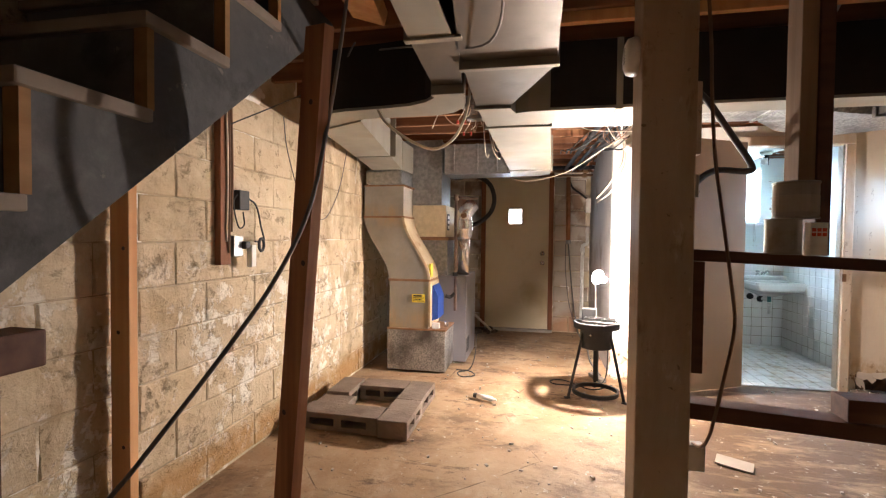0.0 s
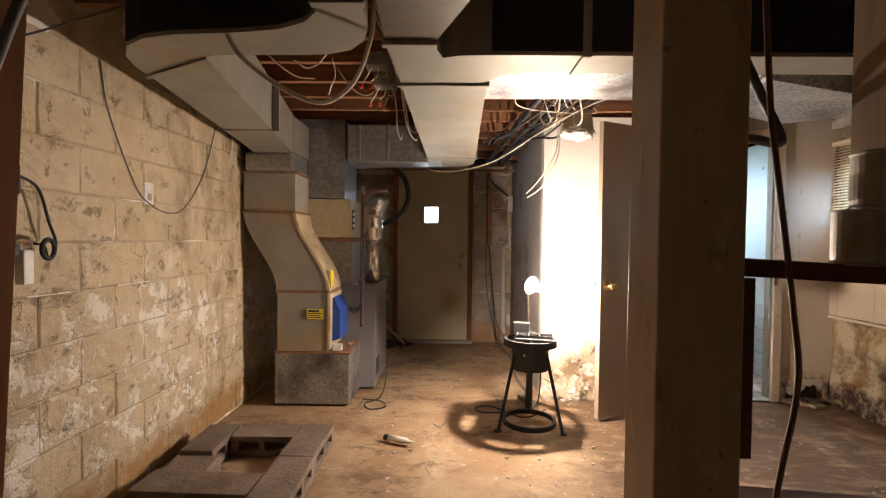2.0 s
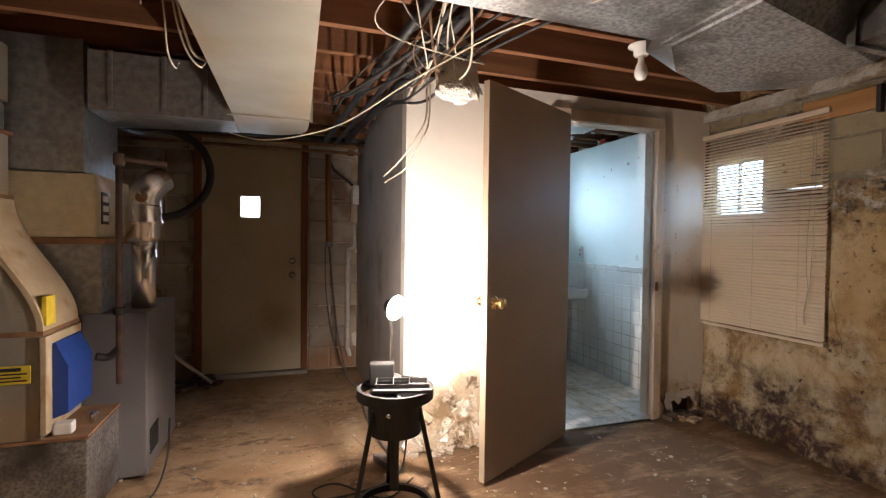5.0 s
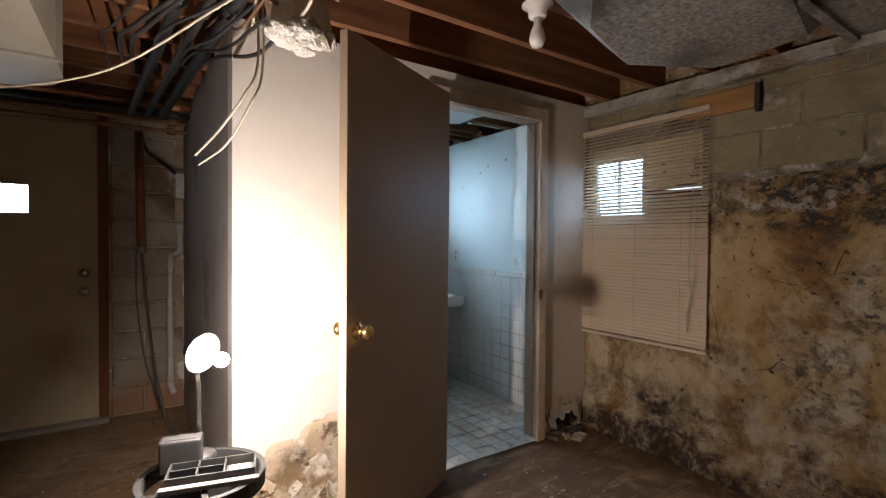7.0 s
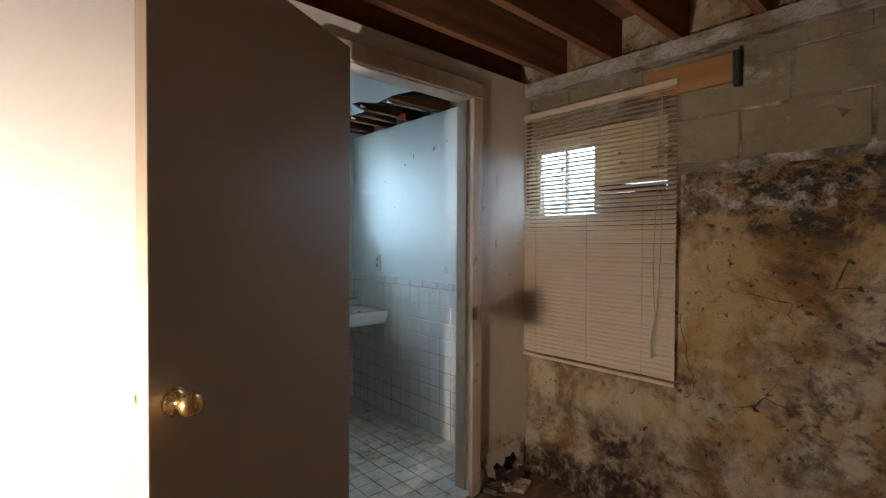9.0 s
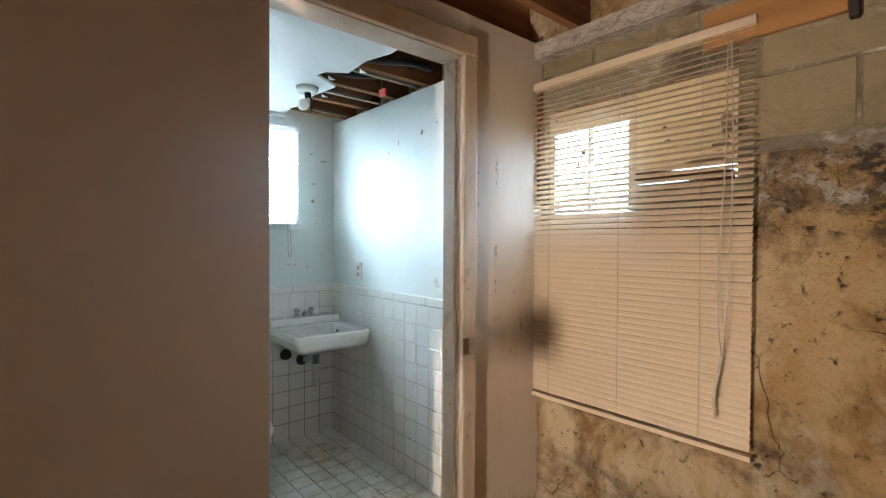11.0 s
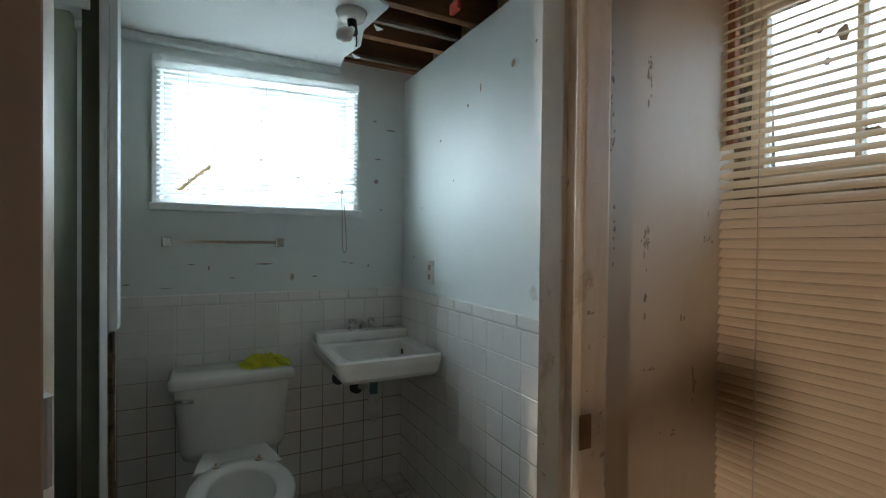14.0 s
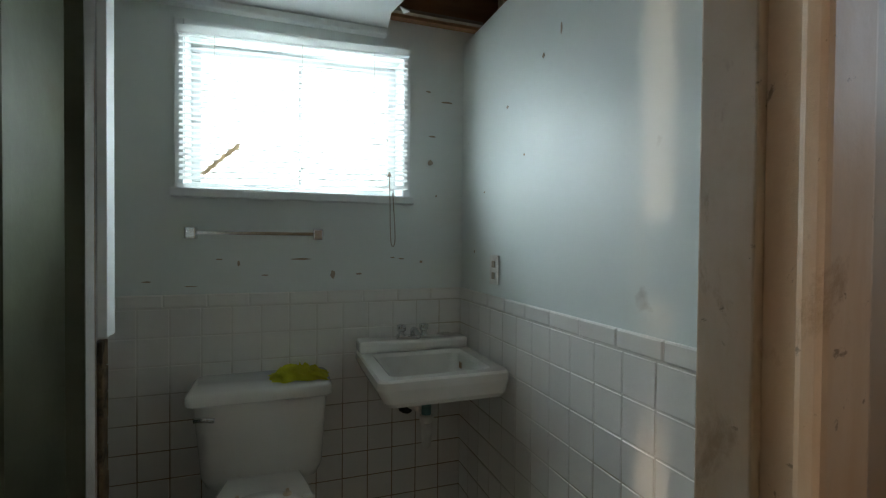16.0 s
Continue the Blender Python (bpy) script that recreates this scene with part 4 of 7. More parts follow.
branch = thing("branch_duct", (0.9, 2.95, 1.9), "spangled galvanised branch duct with an elbow", "duct")
part("run", bent(B(), [(-0.15, 2.76), (1.02, 2.76)], [(-0.15, 3.12), (1.02, 3.12)], 1.93, 2.14), M_DARKGALV, branch)
low_ring = [(1.03, 3.13, 1.925), (1.17, 3.25, 1.895), (1.44, 3.31, 1.865), (1.70, 3.16, 1.865), (1.66, 2.88, 1.865), (1.32, 2.82, 1.885), (1.03, 2.80, 1.925)]
mid_ring = [(1.0, 3.16, 2.0), (1.10, 3.33, 1.99), (1.46, 3.42, 1.97), (1.80, 3.22, 1.97), (1.78, 2.84, 1.97), (1.30, 2.76, 1.99), (1.0, 2.77, 2.0)]
part("elbow", loft(B(), [low_ring, mid_ring, [(x, y, 2.14) for x, y, z in mid_ring]]), M_DARKGALV, branch)
part("side_run", bent(B(), [(1.43, 2.80), (1.50, 0.2)], [(1.79, 2.80), (1.88, 0.2)], 1.868, 2.06), M_DARKGALV, branch)
part("seam", bent(B(), [(1.42, 2.80), (1.42, 2.825)], [(1.80, 2.80), (1.80, 2.825)], 1.858, 2.066), M_DARKGALV, branch)
seam(branch, 0.98, 1.0, 2.75, 3.13, 1.922, 2.145, M_DARKGALV)

# ---- furnace ----
furn = thing("furnace", (-1.2, 4.6, 0), "old grey furnace with a curved rust-streaked return duct", "furnace")
part("plinth", box(B(), -1.575, -1.03, 4.17, 4.62, 0.012, 0.39, 0.006), M_DARKGALV, furn, "dented galvanised base box")
part("plinth_rim", box(B(), -1.583, -1.022, 4.162, 4.63, 0.382, 0.398, 0.003), M_RUST, furn)
part("return_box", box(B(), -1.555, -1.185, 4.16, 4.50, 0.40, 0.84, 0.005), M_RUSTY, furn)
part("flange", box(B(), -1.57, -1.172, 4.152, 4.51, 0.828, 0.85, 0.003), M_RUST, furn)
rings = []
for k in range(17):
    t = k / 16
    s = t * t * (3 - 2 * t)
    z = 0.85 + 0.56 * t
    xl, xr = -1.56 + (-1.80 + 1.56) * s, -1.180 + (-1.425 + 1.180) * s
    rings.append([(xl, 4.155, z), (xr, 4.155, z), (xr, 4.47, z), (xl, 4.47, z)])
part("s_curve", loft(B(), rings), M_RUSTY, furn)
part("edge_bead", loft(B(), [[(r[1][0] - 0.012, 4.148, r[1][2]), (r[1][0] + 0.01, 4.148, r[1][2]), (r[1][0] + 0.01, 4.49, r[1][2]), (r[1][0] - 0.012, 4.49, r[1][2])] for r in rings]), M_SEAM, furn)
part("column", box(B(), -1.80, -1.425, 4.155, 4.47, 1.412, 1.70, 0.004), M_RUSTY, furn)
part("flange", box(B(), -1.81, -1.41, 4.148, 4.48, 1.402, 1.42, 0.003), M_RUST, furn)
part("flange", box(B(), -1.81, -1.41, 4.148, 4.48, 1.69, 1.705, 0.003), M_RUST, furn)
part("throat", box(B(), -1.77, -1.43, 4.10, 4.46, 1.705, 1.835, 0.02), M_GALV, furn)
part("throat_cap", box(B(), -1.70, -1.42, 4.09, 4.46, 1.836, 2.09, 0.004), M_DUCT, furn)
wl = part("warning_label", box(B(), -1.335, -1.215, 4.150, 4.156, 0.64, 0.712), M_YELLOW, furn, "yellow warning label with unreadable black print")
for k in range(4):
    part("print", box(B(), -1.325, -1.225 - 0.02 * (k % 2), 4.1475, 4.1495, 0.65 + 0.014 * k, 0.656 + 0.014 * k + (0.008 if k == 3 else 0)), M_BLACK, wl)
part("edge_label", box(B(), -1.180, -1.164, 4.16, 4.24, 0.87, 0.99), M_YELLOW, furn)
part("frame_edge", box(B(), -1.184, -1.162, 4.148, 4.50, 0.42, 0.826, 0.003), M_SEAM, furn)
part("blue_panel", prism(B(), [(-1.160, 4.20, 0.47), (-1.105, 4.20, 0.49), (-1.105, 4.20, 0.69), (-1.150, 4.20, 0.79), (-1.160, 4.20, 0.79)], (0, 0.26, 0)), M_BLUE, furn, "deep blue filter panel")
cab = part("cabinet", box(B(), -1.30, -0.905, 4.57, 5.22, 0.01, 0.855, 0.008), M_CABINET, furn, "grey enamel furnace cabinet")
for k in range(7):
    part("louvre", box(B(), -0.906, -0.900, 4.62, 4.78, 0.10 + 0.02 * k, 0.11 + 0.02 * k), M_BLACK, cab)
part("coil_box", box(B(), -1.37, -1.09, 4.53, 5.1, 0.86, 1.205, 0.005), M_GALV, furn)
part("coil_rim", box(B(), -1.39, -1.075, 4.52, 5.11, 1.20, 1.232, 0.003), M_RUST, furn)
part("control_box", box(B(), -1.49, -1.10, 4.50, 5.0, 1.235, 1.54, 0.008), M_BEIGE, furn, "beige enamel control box")
cpn = part("control_panel", box(B(), -1.0995, -1.096, 4.56, 4.66, 1.30, 1.46), M_BLACK, furn)
for k in range(3):
    part("dial_plate", box(B(), -1.096, -1.093, 4.575, 4.645, 1.315 + 0.048 * k, 1.345 + 0.048 * k), M_WHITE, cpn)
part("plenum", box(B(), -1.54, -1.15, 4.48, 4.98, 1.545, 2.165, 0.005), M_GALV, furn, "galvanised plenum")
part("plenum_seam", box(B(), -1.165, -1.14, 4.472, 4.49, 1.545, 2.165), M_GALV, furn)

flue = thing("flue_pipe", (-0.92, 4.85, 0.85), "silver flue pipe with an elbow on the furnace", "flue")
part("pipe", lathe(B(), [(0.058, 0), (0.058, 0.36)], (-0.962, 4.75, 0.857), n=28), M_FLUE, flue, smooth=True)
part("collar", lathe(B(), [(0.066, 0), (0.084, 0.03), (0.084, 0.09), (0.088, 0.095), (0.088, 0.115), (0.084, 0.12), (0.084, 0.19), (0.080, 0.2)], (-0.962, 4.75, 1.21), n=28), M_FLUE, flue, smooth=True)
part("elbow", tube(B(), [(-0.962, 4.75, 1.40), (-0.958, 4.755, 1.46), (-0.925, 4.79, 1.52), (-0.895, 4.84, 1.555)], 0.078, 24, 4), M_FLUE, flue, smooth=True)
part("rust_patch", lathe(B(), [(0.001, 0), (0.03, 0.001), (0.001, 0.002)], (-0.955, 4.674, 1.45), (0, -1, 0.3)), M_RUST, flue)
gas = thing("gas_pipe", (-0.98, 4.50, 0.5), "rusty black iron gas pipe with elbows", "pipe")
bm = B()
rod(bm, (-0.995, 4.46, 0.53), (-0.995, 4.46, 1.63), 0.014)
rod(bm, (-0.995, 4.46, 1.62), (-0.80, 4.50, 1.60), 0.014)
lathe(bm, [(0.02, 0), (0.024, 0.01), (0.024, 0.05), (0.02, 0.06)], (-0.995, 4.46, 1.58))
part("pipe", bm, M_PIPE, gas, smooth=True)
part("union", lathe(B(), [(0.018, 0), (0.026, 0.006), (0.026, 0.035), (0.018, 0.04)], (-0.995, 4.46, 0.86)), M_BLACK, gas)
part("lower_arm", tube(B(), [(-0.995, 4.46, 0.70), (-1.04, 4.46, 0.66), (-1.085, 4.44, 0.67)], 0.018), M_BLACK, gas, smooth=True)
part("valve", box(B(), -1.16, -1.09, 4.19, 4.24, 0.40, 0.45, 0.008), M_WHITE, gas)
part("valve_stem", lathe(B(), [(0.02, 0), (0.02, 0.04), (0.012, 0.05)], (-1.05, 4.32, 0.40)), M_CHROME, gas)
# ---- loose things in the basement ----
def hollow_block(x0, x1, y0, y1, h, axis, rz):
    """A concrete block lying down, its two cores running through it along one axis."""
    cx, cy = (x0 + x1) / 2, (y0 + y1) / 2
    o = thing("concrete_block", (cx, cy, 0), "weathered grey concrete block of the low floor pad", "concrete block", "pad blocks")
    lx, ly = x1 - x0, y1 - y0
    w, d = (lx, ly) if axis == "y" else (ly, lx)
    holes = [(-w * 0.36, -w * 0.05, h * 0.30, h * 0.68), (w * 0.05, w * 0.36, h * 0.30, h * 0.68)]
    bm = hull_wall(B(), axis, -d / 2, d, -w / 2, w / 2, 0.0, h, holes)
    bmesh.ops.recalc_face_normals(bm, faces=bm.faces)
    sharp = [e for e in bm.edges if len(e.link_faces) == 2 and e.calc_face_angle() > 0.5]
    bmesh.ops.bevel(bm, geom=sharp, offset=0.005, segments=2, affect="EDGES", profile=0.6)
    bmesh.ops.transform(bm, matrix=pose(cx, cy, 0, 0, 0, rz), verts=bm.verts)
    part("body", bm, M_PAD, o)


for x0, x1, y0, y1, h, axis, rz in ((-1.705, -1.172, 2.785, 2.978, 0.112, "y", -1.5), (-1.166, -0.976, 2.755, 3.142, 0.114, "x", 0.5), (-1.168, -0.984, 3.15, 3.560, 0.112, "x", -0.6),
                                    (-1.524, -1.174, 3.372, 3.556, 0.111, "y", 1.5), (-1.700, -1.530, 3.172, 3.52, 0.118, "x", 2), (-1.695, -1.47, 2.990, 3.164, 0.098, "y", 2)):
    hollow_block(x0, x1, y0, y1, h, axis, rz)

# outdoor burner stand
FC = Vector((0.235, 3.87, 0))
stand = thing("burner_stand", FC, "black iron outdoor burner stand on three legs", "burner")
part("rim", flat_ring(B(), FC, 0.155, 0.172, 0.54, 0.585), M_BLACK, stand)
part("bowl", lathe(B(), [(0.10, 0), (0.118, 0.005), (0.122, 0.165), (0.118, 0.17), (0.112, 0.165), (0.108, 0.012), (0.01, 0.01)], FC + Vector((0, 0, 0.38)), n=36), M_BLACK, stand, smooth=False)
part("lower_ring", flat_ring(B(), FC, 0.158, 0.176, 0.025, 0.055), M_BLACK, stand)
for a in (-35, 85, 205):
    d = Vector((math.cos(radians(a)), math.sin(radians(a)), 0))
    part("leg", rod(B(), FC + d * 0.115 + Vector((0, 0, 0.50)), FC + d * 0.235 + Vector((0, 0, 0.0)), 0.011), M_BLACK, stand)
    part("foot", box(B(), -0.02, 0.02, -0.014, 0.014, 0, 0.014, 0.003, pose(*(FC + d * 0.24), 0, 0, a)), M_BLACK, stand)
    part("grate_bar", box(B(), 0.05, 0.165, -0.008, 0.008, 0.566, 0.580, 0.002, pose(*FC, 0, 0, a + 60)), M_BLACK, stand)
    part("grate_bar", box(B(), 0.05, 0.165, -0.008, 0.008, 0.566, 0.580, 0.002, pose(*FC, 0, 0, a)), M_BLACK, stand)
part("gas_tube", rod(B(), FC + Vector((0.0, 0, 0.12)), FC + Vector((0, 0, 0.40)), 0.02), M_BLACK, stand)
part("bolt", lathe(B(), [(0.009, 0), (0.009, 0.02), (0.005, 0.024)], FC + Vector((-0.05, -0.113, 0.50)), (-0.4, -0.9, 0)), M_CHROME, stand)

tray = thing("parts_tray", (0.25, 3.84, 0.586), "black plastic parts tray with small compartments", "tray")
TM = pose(0.255, 3.825, 0.588, 0, 0, -14)
part("base", box(B(), -0.115, 0.115, -0.05, 0.05, 0.0, 0.006, 0.001, TM), M_BLACK, tray)
for x0, x1, y0, y1 in ((-0.115, 0.115, -0.05, -0.045), (-0.115, 0.115, 0.045, 0.05), (-0.115, -0.11, -0.044, 0.044), (0.11, 0.115, -0.044, 0.044), (-0.04, -0.036, -0.044, 0.044),
                       (0.03, 0.034, -0.044, 0.044), (-0.109, 0.029, -0.002, 0.002)):
    part("divider", box(B(), x0, x1, y0, y1, 0.006, 0.032, 0.0, TM), M_BLACK, tray)
part("front_lip", box(B(), -0.125, 0.125, -0.075, -0.052, 0.0, 0.014, 0.003, TM), M_GREYCABLE, tray)
part("scrap", box(B(), 0.045, 0.10, -0.03, 0.03, 0.007, 0.012, 0.0, TM), M_CARD, tray)
caddy = thing("pencil_box", (0.17, 3.93, 0.586), "small dark plastic box standing behind the tray", "box")
part("body", box(B(), -0.055, 0.055, -0.03, 0.03, 0.0, 0.095, 0.006, pose(0.185, 3.925, 0.586, 0, 0, -14)), M_DARKPLASTIC, caddy)
part("slot", box(B(), -0.04, 0.04, -0.016, 0.016, 0.0945, 0.0965, 0.0, pose(0.185, 3.925, 0.586, 0, 0, -14)), M_BLACK, caddy)

# desk lamp that lights the room
dl = thing("desk_lamp", (0.24, 3.97, 0.586), "lit bendable desk lamp with a white bulb", "lamp")
part("base", lathe(B(), [(0.045, 0), (0.048, 0.008), (0.04, 0.018), (0.012, 0.024)], (0.24, 3.975, 0.586), n=28), M_BLACK, dl, smooth=True)
aim = Vector((0.52, -0.80, -0.16)).normalized()
hc = Vector(BULB) - aim * 0.092
part("neck", tube(B(), [(0.24, 3.975, 0.60), (0.238, 3.98, 0.70), (0.236, 3.975, 0.82), tuple(hc - aim * 0.02 - Vector((0, 0, 0.03))), tuple(hc)], 0.007, 10), M_CHROME, dl, smooth=True)
prof = [(0.016, -0.038), (0.028, -0.034), (0.038, -0.014), (0.052, 0.004), (0.060, 0.016)]
shd = part("shade", lathe(B(), prof + [(r - 0.002, h) for r, h in prof[::-1]], hc, aim, 36), M_BLACK, dl, "dark enamelled lamp shade", True)
part("reflector", lathe(B(), [(r - 0.0025, h + 0.001) for r, h in prof] + [(r - 0.0035, h + 0.002) for r, h in prof[::-1]], hc, aim, 36), M_PORC, shd, "white inside of the shade", True)
bb = B()
bmesh.ops.create_uvsphere(bb, u_segments=24, v_segments=14, radius=0.020, matrix=Matrix.Translation(BULB))
part("bulb", bb, M_LIT, dl, "glowing bulb", True)
part("socket", rod(B(), hc, Vector(BULB) - aim * 0.022, 0.012), M_WHITE, dl)

# paint tins, carton, alarm
tin = thing("paint_tin", (0.583, 1.745, 1.305), "dented dull metal paint tin with a torn label", "paint tin", "tins on the rail")
can1 = part("can", lathe(B(), [(0.062, 0), (0.064, 0.003), (0.061, 0.008), (0.061, 0.108), (0.064, 0.112), (0.062, 0.116), (0.055, 0.112), (0.01, 0.111)], (0.583, 1.745, 1.305), n=32), M_PAINTCAN, tin, smooth=False)
part("label", lathe(B(), [(0.0615, 0.02), (0.0618, 0.022), (0.0618, 0.07), (0.0615, 0.072)], (0.583, 1.745, 1.305), n=32), M_CARD, can1)
tin2 = thing("paint_tin", (0.575, 1.82, 1.185), "dark lower paint tin standing on the rail", "paint tin", "tins on the rail")
part("can", lathe(B(), [(0.052, 0), (0.054, 0.003), (0.051, 0.008), (0.051, 0.112), (0.054, 0.116), (0.01, 0.117)], (0.570, 1.79, 1.190), n=32), M_PAINTCAN, tin2)
cart = thing("small_carton", (0.645, 1.78, 1.185), "small white carton with red squares beside the tins", "carton")
cbody = part("body", box(B(), 0.600, 0.648, 1.690, 1.725, 1.190, 1.292, 0.002), M_WHITE, cart)
for i in range(3):
    for j in range(2):
        part("red_mark", box(B(), 0.604 + 0.014 * i, 0.615 + 0.014 * i, 1.6885, 1.6898, 1.250 + 0.014 * j, 1.261 + 0.014 * j), M_RED, cbody)
alarm = thing("smoke_alarm", (0.11, 1.80, 1.86), "round white smoke alarm on the side of the post", "smoke alarm")
abody = part("body", lathe(B(), [(0.064, 0), (0.066, 0.012), (0.060, 0.032), (0.045, 0.04), (0.01, 0.042)], (0.111, 1.80, 1.865), (-1, 0, 0), 32), M_WHITE, alarm, smooth=True)
for k in range(5):
    part("vent", box(B(), 0.0685, 0.0735, 1.785, 1.815, 1.845 + 0.011 * k, 1.849 + 0.011 * k), M_BLACK, abody)
hb = thing("hanging_box", (0.40, 2.04, 0.34), "small grey metal outlet box hanging on its cable", "outlet box")
part("body", box(B(), 0.36, 0.425, 2.0, 2.05, 0.345, 0.445, 0.005), M_GALV, hb)
part("face", box(B(), 0.365, 0.42, 1.996, 1.9995, 0.35, 0.44, 0.001), M_CARD, hb)
ob2 = thing("switch_box", (0.30, 1.80, 1.40), "small grey electrical box on the post", "switch box")
part("body", box(B(), 0.286, 0.32, 1.80, 1.86, 1.38, 1.46, 0.004), M_CARD, ob2)

cable("power_cable", [(0.325, 1.80, 2.17), (0.335, 1.77, 1.9), (0.338, 1.756, 1.70), (0.352, 1.755, 1.5), (0.374, 1.755, 1.34), (0.408, 1.755, 1.10), (0.422, 1.755, 0.95), (0.395, 1.755, 0.78), (0.36, 1.757, 0.60), (0.37, 1.87, 0.50), (0.385, 2.02, 0.445)], 0.006, M_BROWNCABLE, "brown cable dangling beside the post")
cable("flex_conduit", [(0.30, 1.90, 1.79), (0.38, 1.95, 1.75), (0.50, 2.02, 1.62), (0.575, 2.05, 1.52), (0.55, 2.03, 1.495), (0.42, 1.95, 1.49), (0.33, 1.86, 1.44), (0.318, 1.83, 1.40)], 0.012, M_CABLE, "thick black flexible conduit bent beside the post")
cable("heavy_cable", [(-0.87, 1.62, 2.17), (-0.865, 1.54, 1.90), (-0.845, 1.39, 1.56), (-0.86, 1.30, 1.30), (-0.935, 1.24, 1.10), (-1.02, 1.19, 0.95), (-1.11, 1.13, 0.80), (-1.20, 1.06, 0.65), (-1.28, 0.98, 0.5), (-1.32, 0.8, 0.2), (-1.33, 0.6, 0.02)], 0.0065, M_GREYCABLE, "heavy grey cable sagging past the leaning plank")
cable("white_cable", [(-0.98, 2.18, 1.86), (-0.92, 2.17, 1.765), (-0.80, 2.21, 1.68), (-0.70, 2.25, 1.655), (-0.60, 2.21, 1.70), (-0.54, 2.16, 1.80), (-0.52, 2.12, 1.90), (-0.50, 2.0, 2.05)], 0.007, M_WCABLE, "white cable looping below the duct")
cable("white_cable", [(-0.62, 2.7, 2.16), (-0.60, 3.1, 2.12), (-0.58, 3.5, 2.05), (-0.56, 3.75, 1.92), (-0.50, 3.95, 1.95)], 0.005, M_WCABLE, "white cable hanging between the joists")
cable("wall_wire", [(-1.822, 2.80, 1.99), (-1.822, 2.85, 1.78), (-1.822, 3.02, 1.48), (-1.822, 3.14, 1.39), (-1.822, 3.30, 1.355), (-1.822, 3.45, 1.40), (-1.822, 3.65, 1.62), (-1.822, 3.80, 1.95)], 0.0035, M_GREYCABLE, "thin wire looping on the block wall")
cable("stay_wire", [(-1.80, 3.98, 2.17), (-1.80, 3.99, 1.95), (-1.82, 4.0, 1.80), (-1.828, 4.0, 1.70)], 0.004, M_WCABLE, "short white wire beside the duct")

# boxes on the left wall
wb = thing("wall_outlet", (-1.83, 3.13, 1.44), "white outlet plate on the block wall", "outlet")
plt = part("plate", box(B(), -1.829, -1.822, 3.095, 3.165, 1.39, 1.50, 0.003), M_WHITE, wb)
part("socket", box(B(), -1.8215, -1.818, 3.115, 3.145, 1.41, 1.445, 0.002), M_CARD, plt)
rail = thing("wiring_board", (-1.80, 2.2, 1.1), "narrow wooden board with bundled wires on the block wall", "board")
part("board", box(B(), -1.828, -1.79, 2.155, 2.235, 1.08, 2.172, 0.003), M_POSTW, rail)
for k, (dy, z1) in enumerate(((0.012, 1.2), (0.03, 1.14), (0.05, 1.25))):
    part("wire", tube(B(), [(-1.785, 2.185 + dy, 2.16), (-1.783, 2.18 + dy, 1.9), (-1.784, 2.19 + dy, 1.6), (-1.785, 2.183 + dy, z1)], 0.006), M_BROWNCABLE if k else M_WCABLE, rail, smooth=True)
jb = thing("junction_box", (-1.80, 2.33, 1.36), "black power adapter plugged on the block wall", "power adapter")
part("body", box(B(), -1.828, -1.775, 2.29, 2.375, 1.37, 1.475, 0.006), M_BLACK, jb)
part("lead", tube(B(), [(-1.79, 2.37, 1.44), (-1.785, 2.45, 1.40), (-1.78, 2.49, 1.28), (-1.78, 2.52, 1.20), (-1.78, 2.49, 1.14), (-1.78, 2.47, 1.19), (-1.78, 2.43, 1.20)], 0.005), M_CABLE, jb, smooth=True)
part("lead", tube(B(), [(-1.79, 2.30, 1.46), (-1.785, 2.25, 1.40), (-1.785, 2.29, 1.28), (-1.785, 2.34, 1.29), (-1.785, 2.33, 1.36)], 0.004), M_CABLE, jb, smooth=True)
ob3 = thing("metal_outlet", (-1.80, 2.27, 1.12), "grey metal outlet with plugs and a coiled cord", "outlet")
part("box", box(B(), -1.828, -1.775, 2.24, 2.32, 1.12, 1.23, 0.004), M_GALV, ob3)
part("plug", box(B(), -1.775, -1.74, 2.345, 2.385, 1.06, 1.18, 0.006), M_WHITE, ob3)
part("plug", box(B(), -1.775, -1.745, 2.30, 2.34, 1.16, 1.20, 0.006), M_BLACK, ob3)
part("cord", torus(B(), (-1.765, 2.47, 1.18), 0.035, 0.008, (1, 0.2, 0)), M_BLACK, ob3)

# ceiling lamp holder
lh = thing("ceiling_bulb", (1.345, 3.63, 2.17), "bare unlit white bulb in a porcelain ceiling holder", "bulb")
part("box", lathe(B(), [(0.045, 0), (0.045, 0.06)], (1.345, 3.635, 2.17)), M_BLACK, lh)
part("holder", lathe(B(), [(0.03, -0.05), (0.034, -0.045), (0.036, -0.02), (0.06, -0.005), (0.06, 0.0)], (1.345, 3.635, 2.168), n=28), M_PORC, lh, smooth=True)
part("bulb", lathe(B(), [(0.004, -0.115), (0.02, -0.11), (0.03, -0.09), (0.03, -0.075), (0.024, -0.05), (0.015, -0.03), (0.014, 0.0)], (1.345, 3.635, 2.12), n=24), M_BULBGLASS, lh, smooth=True)

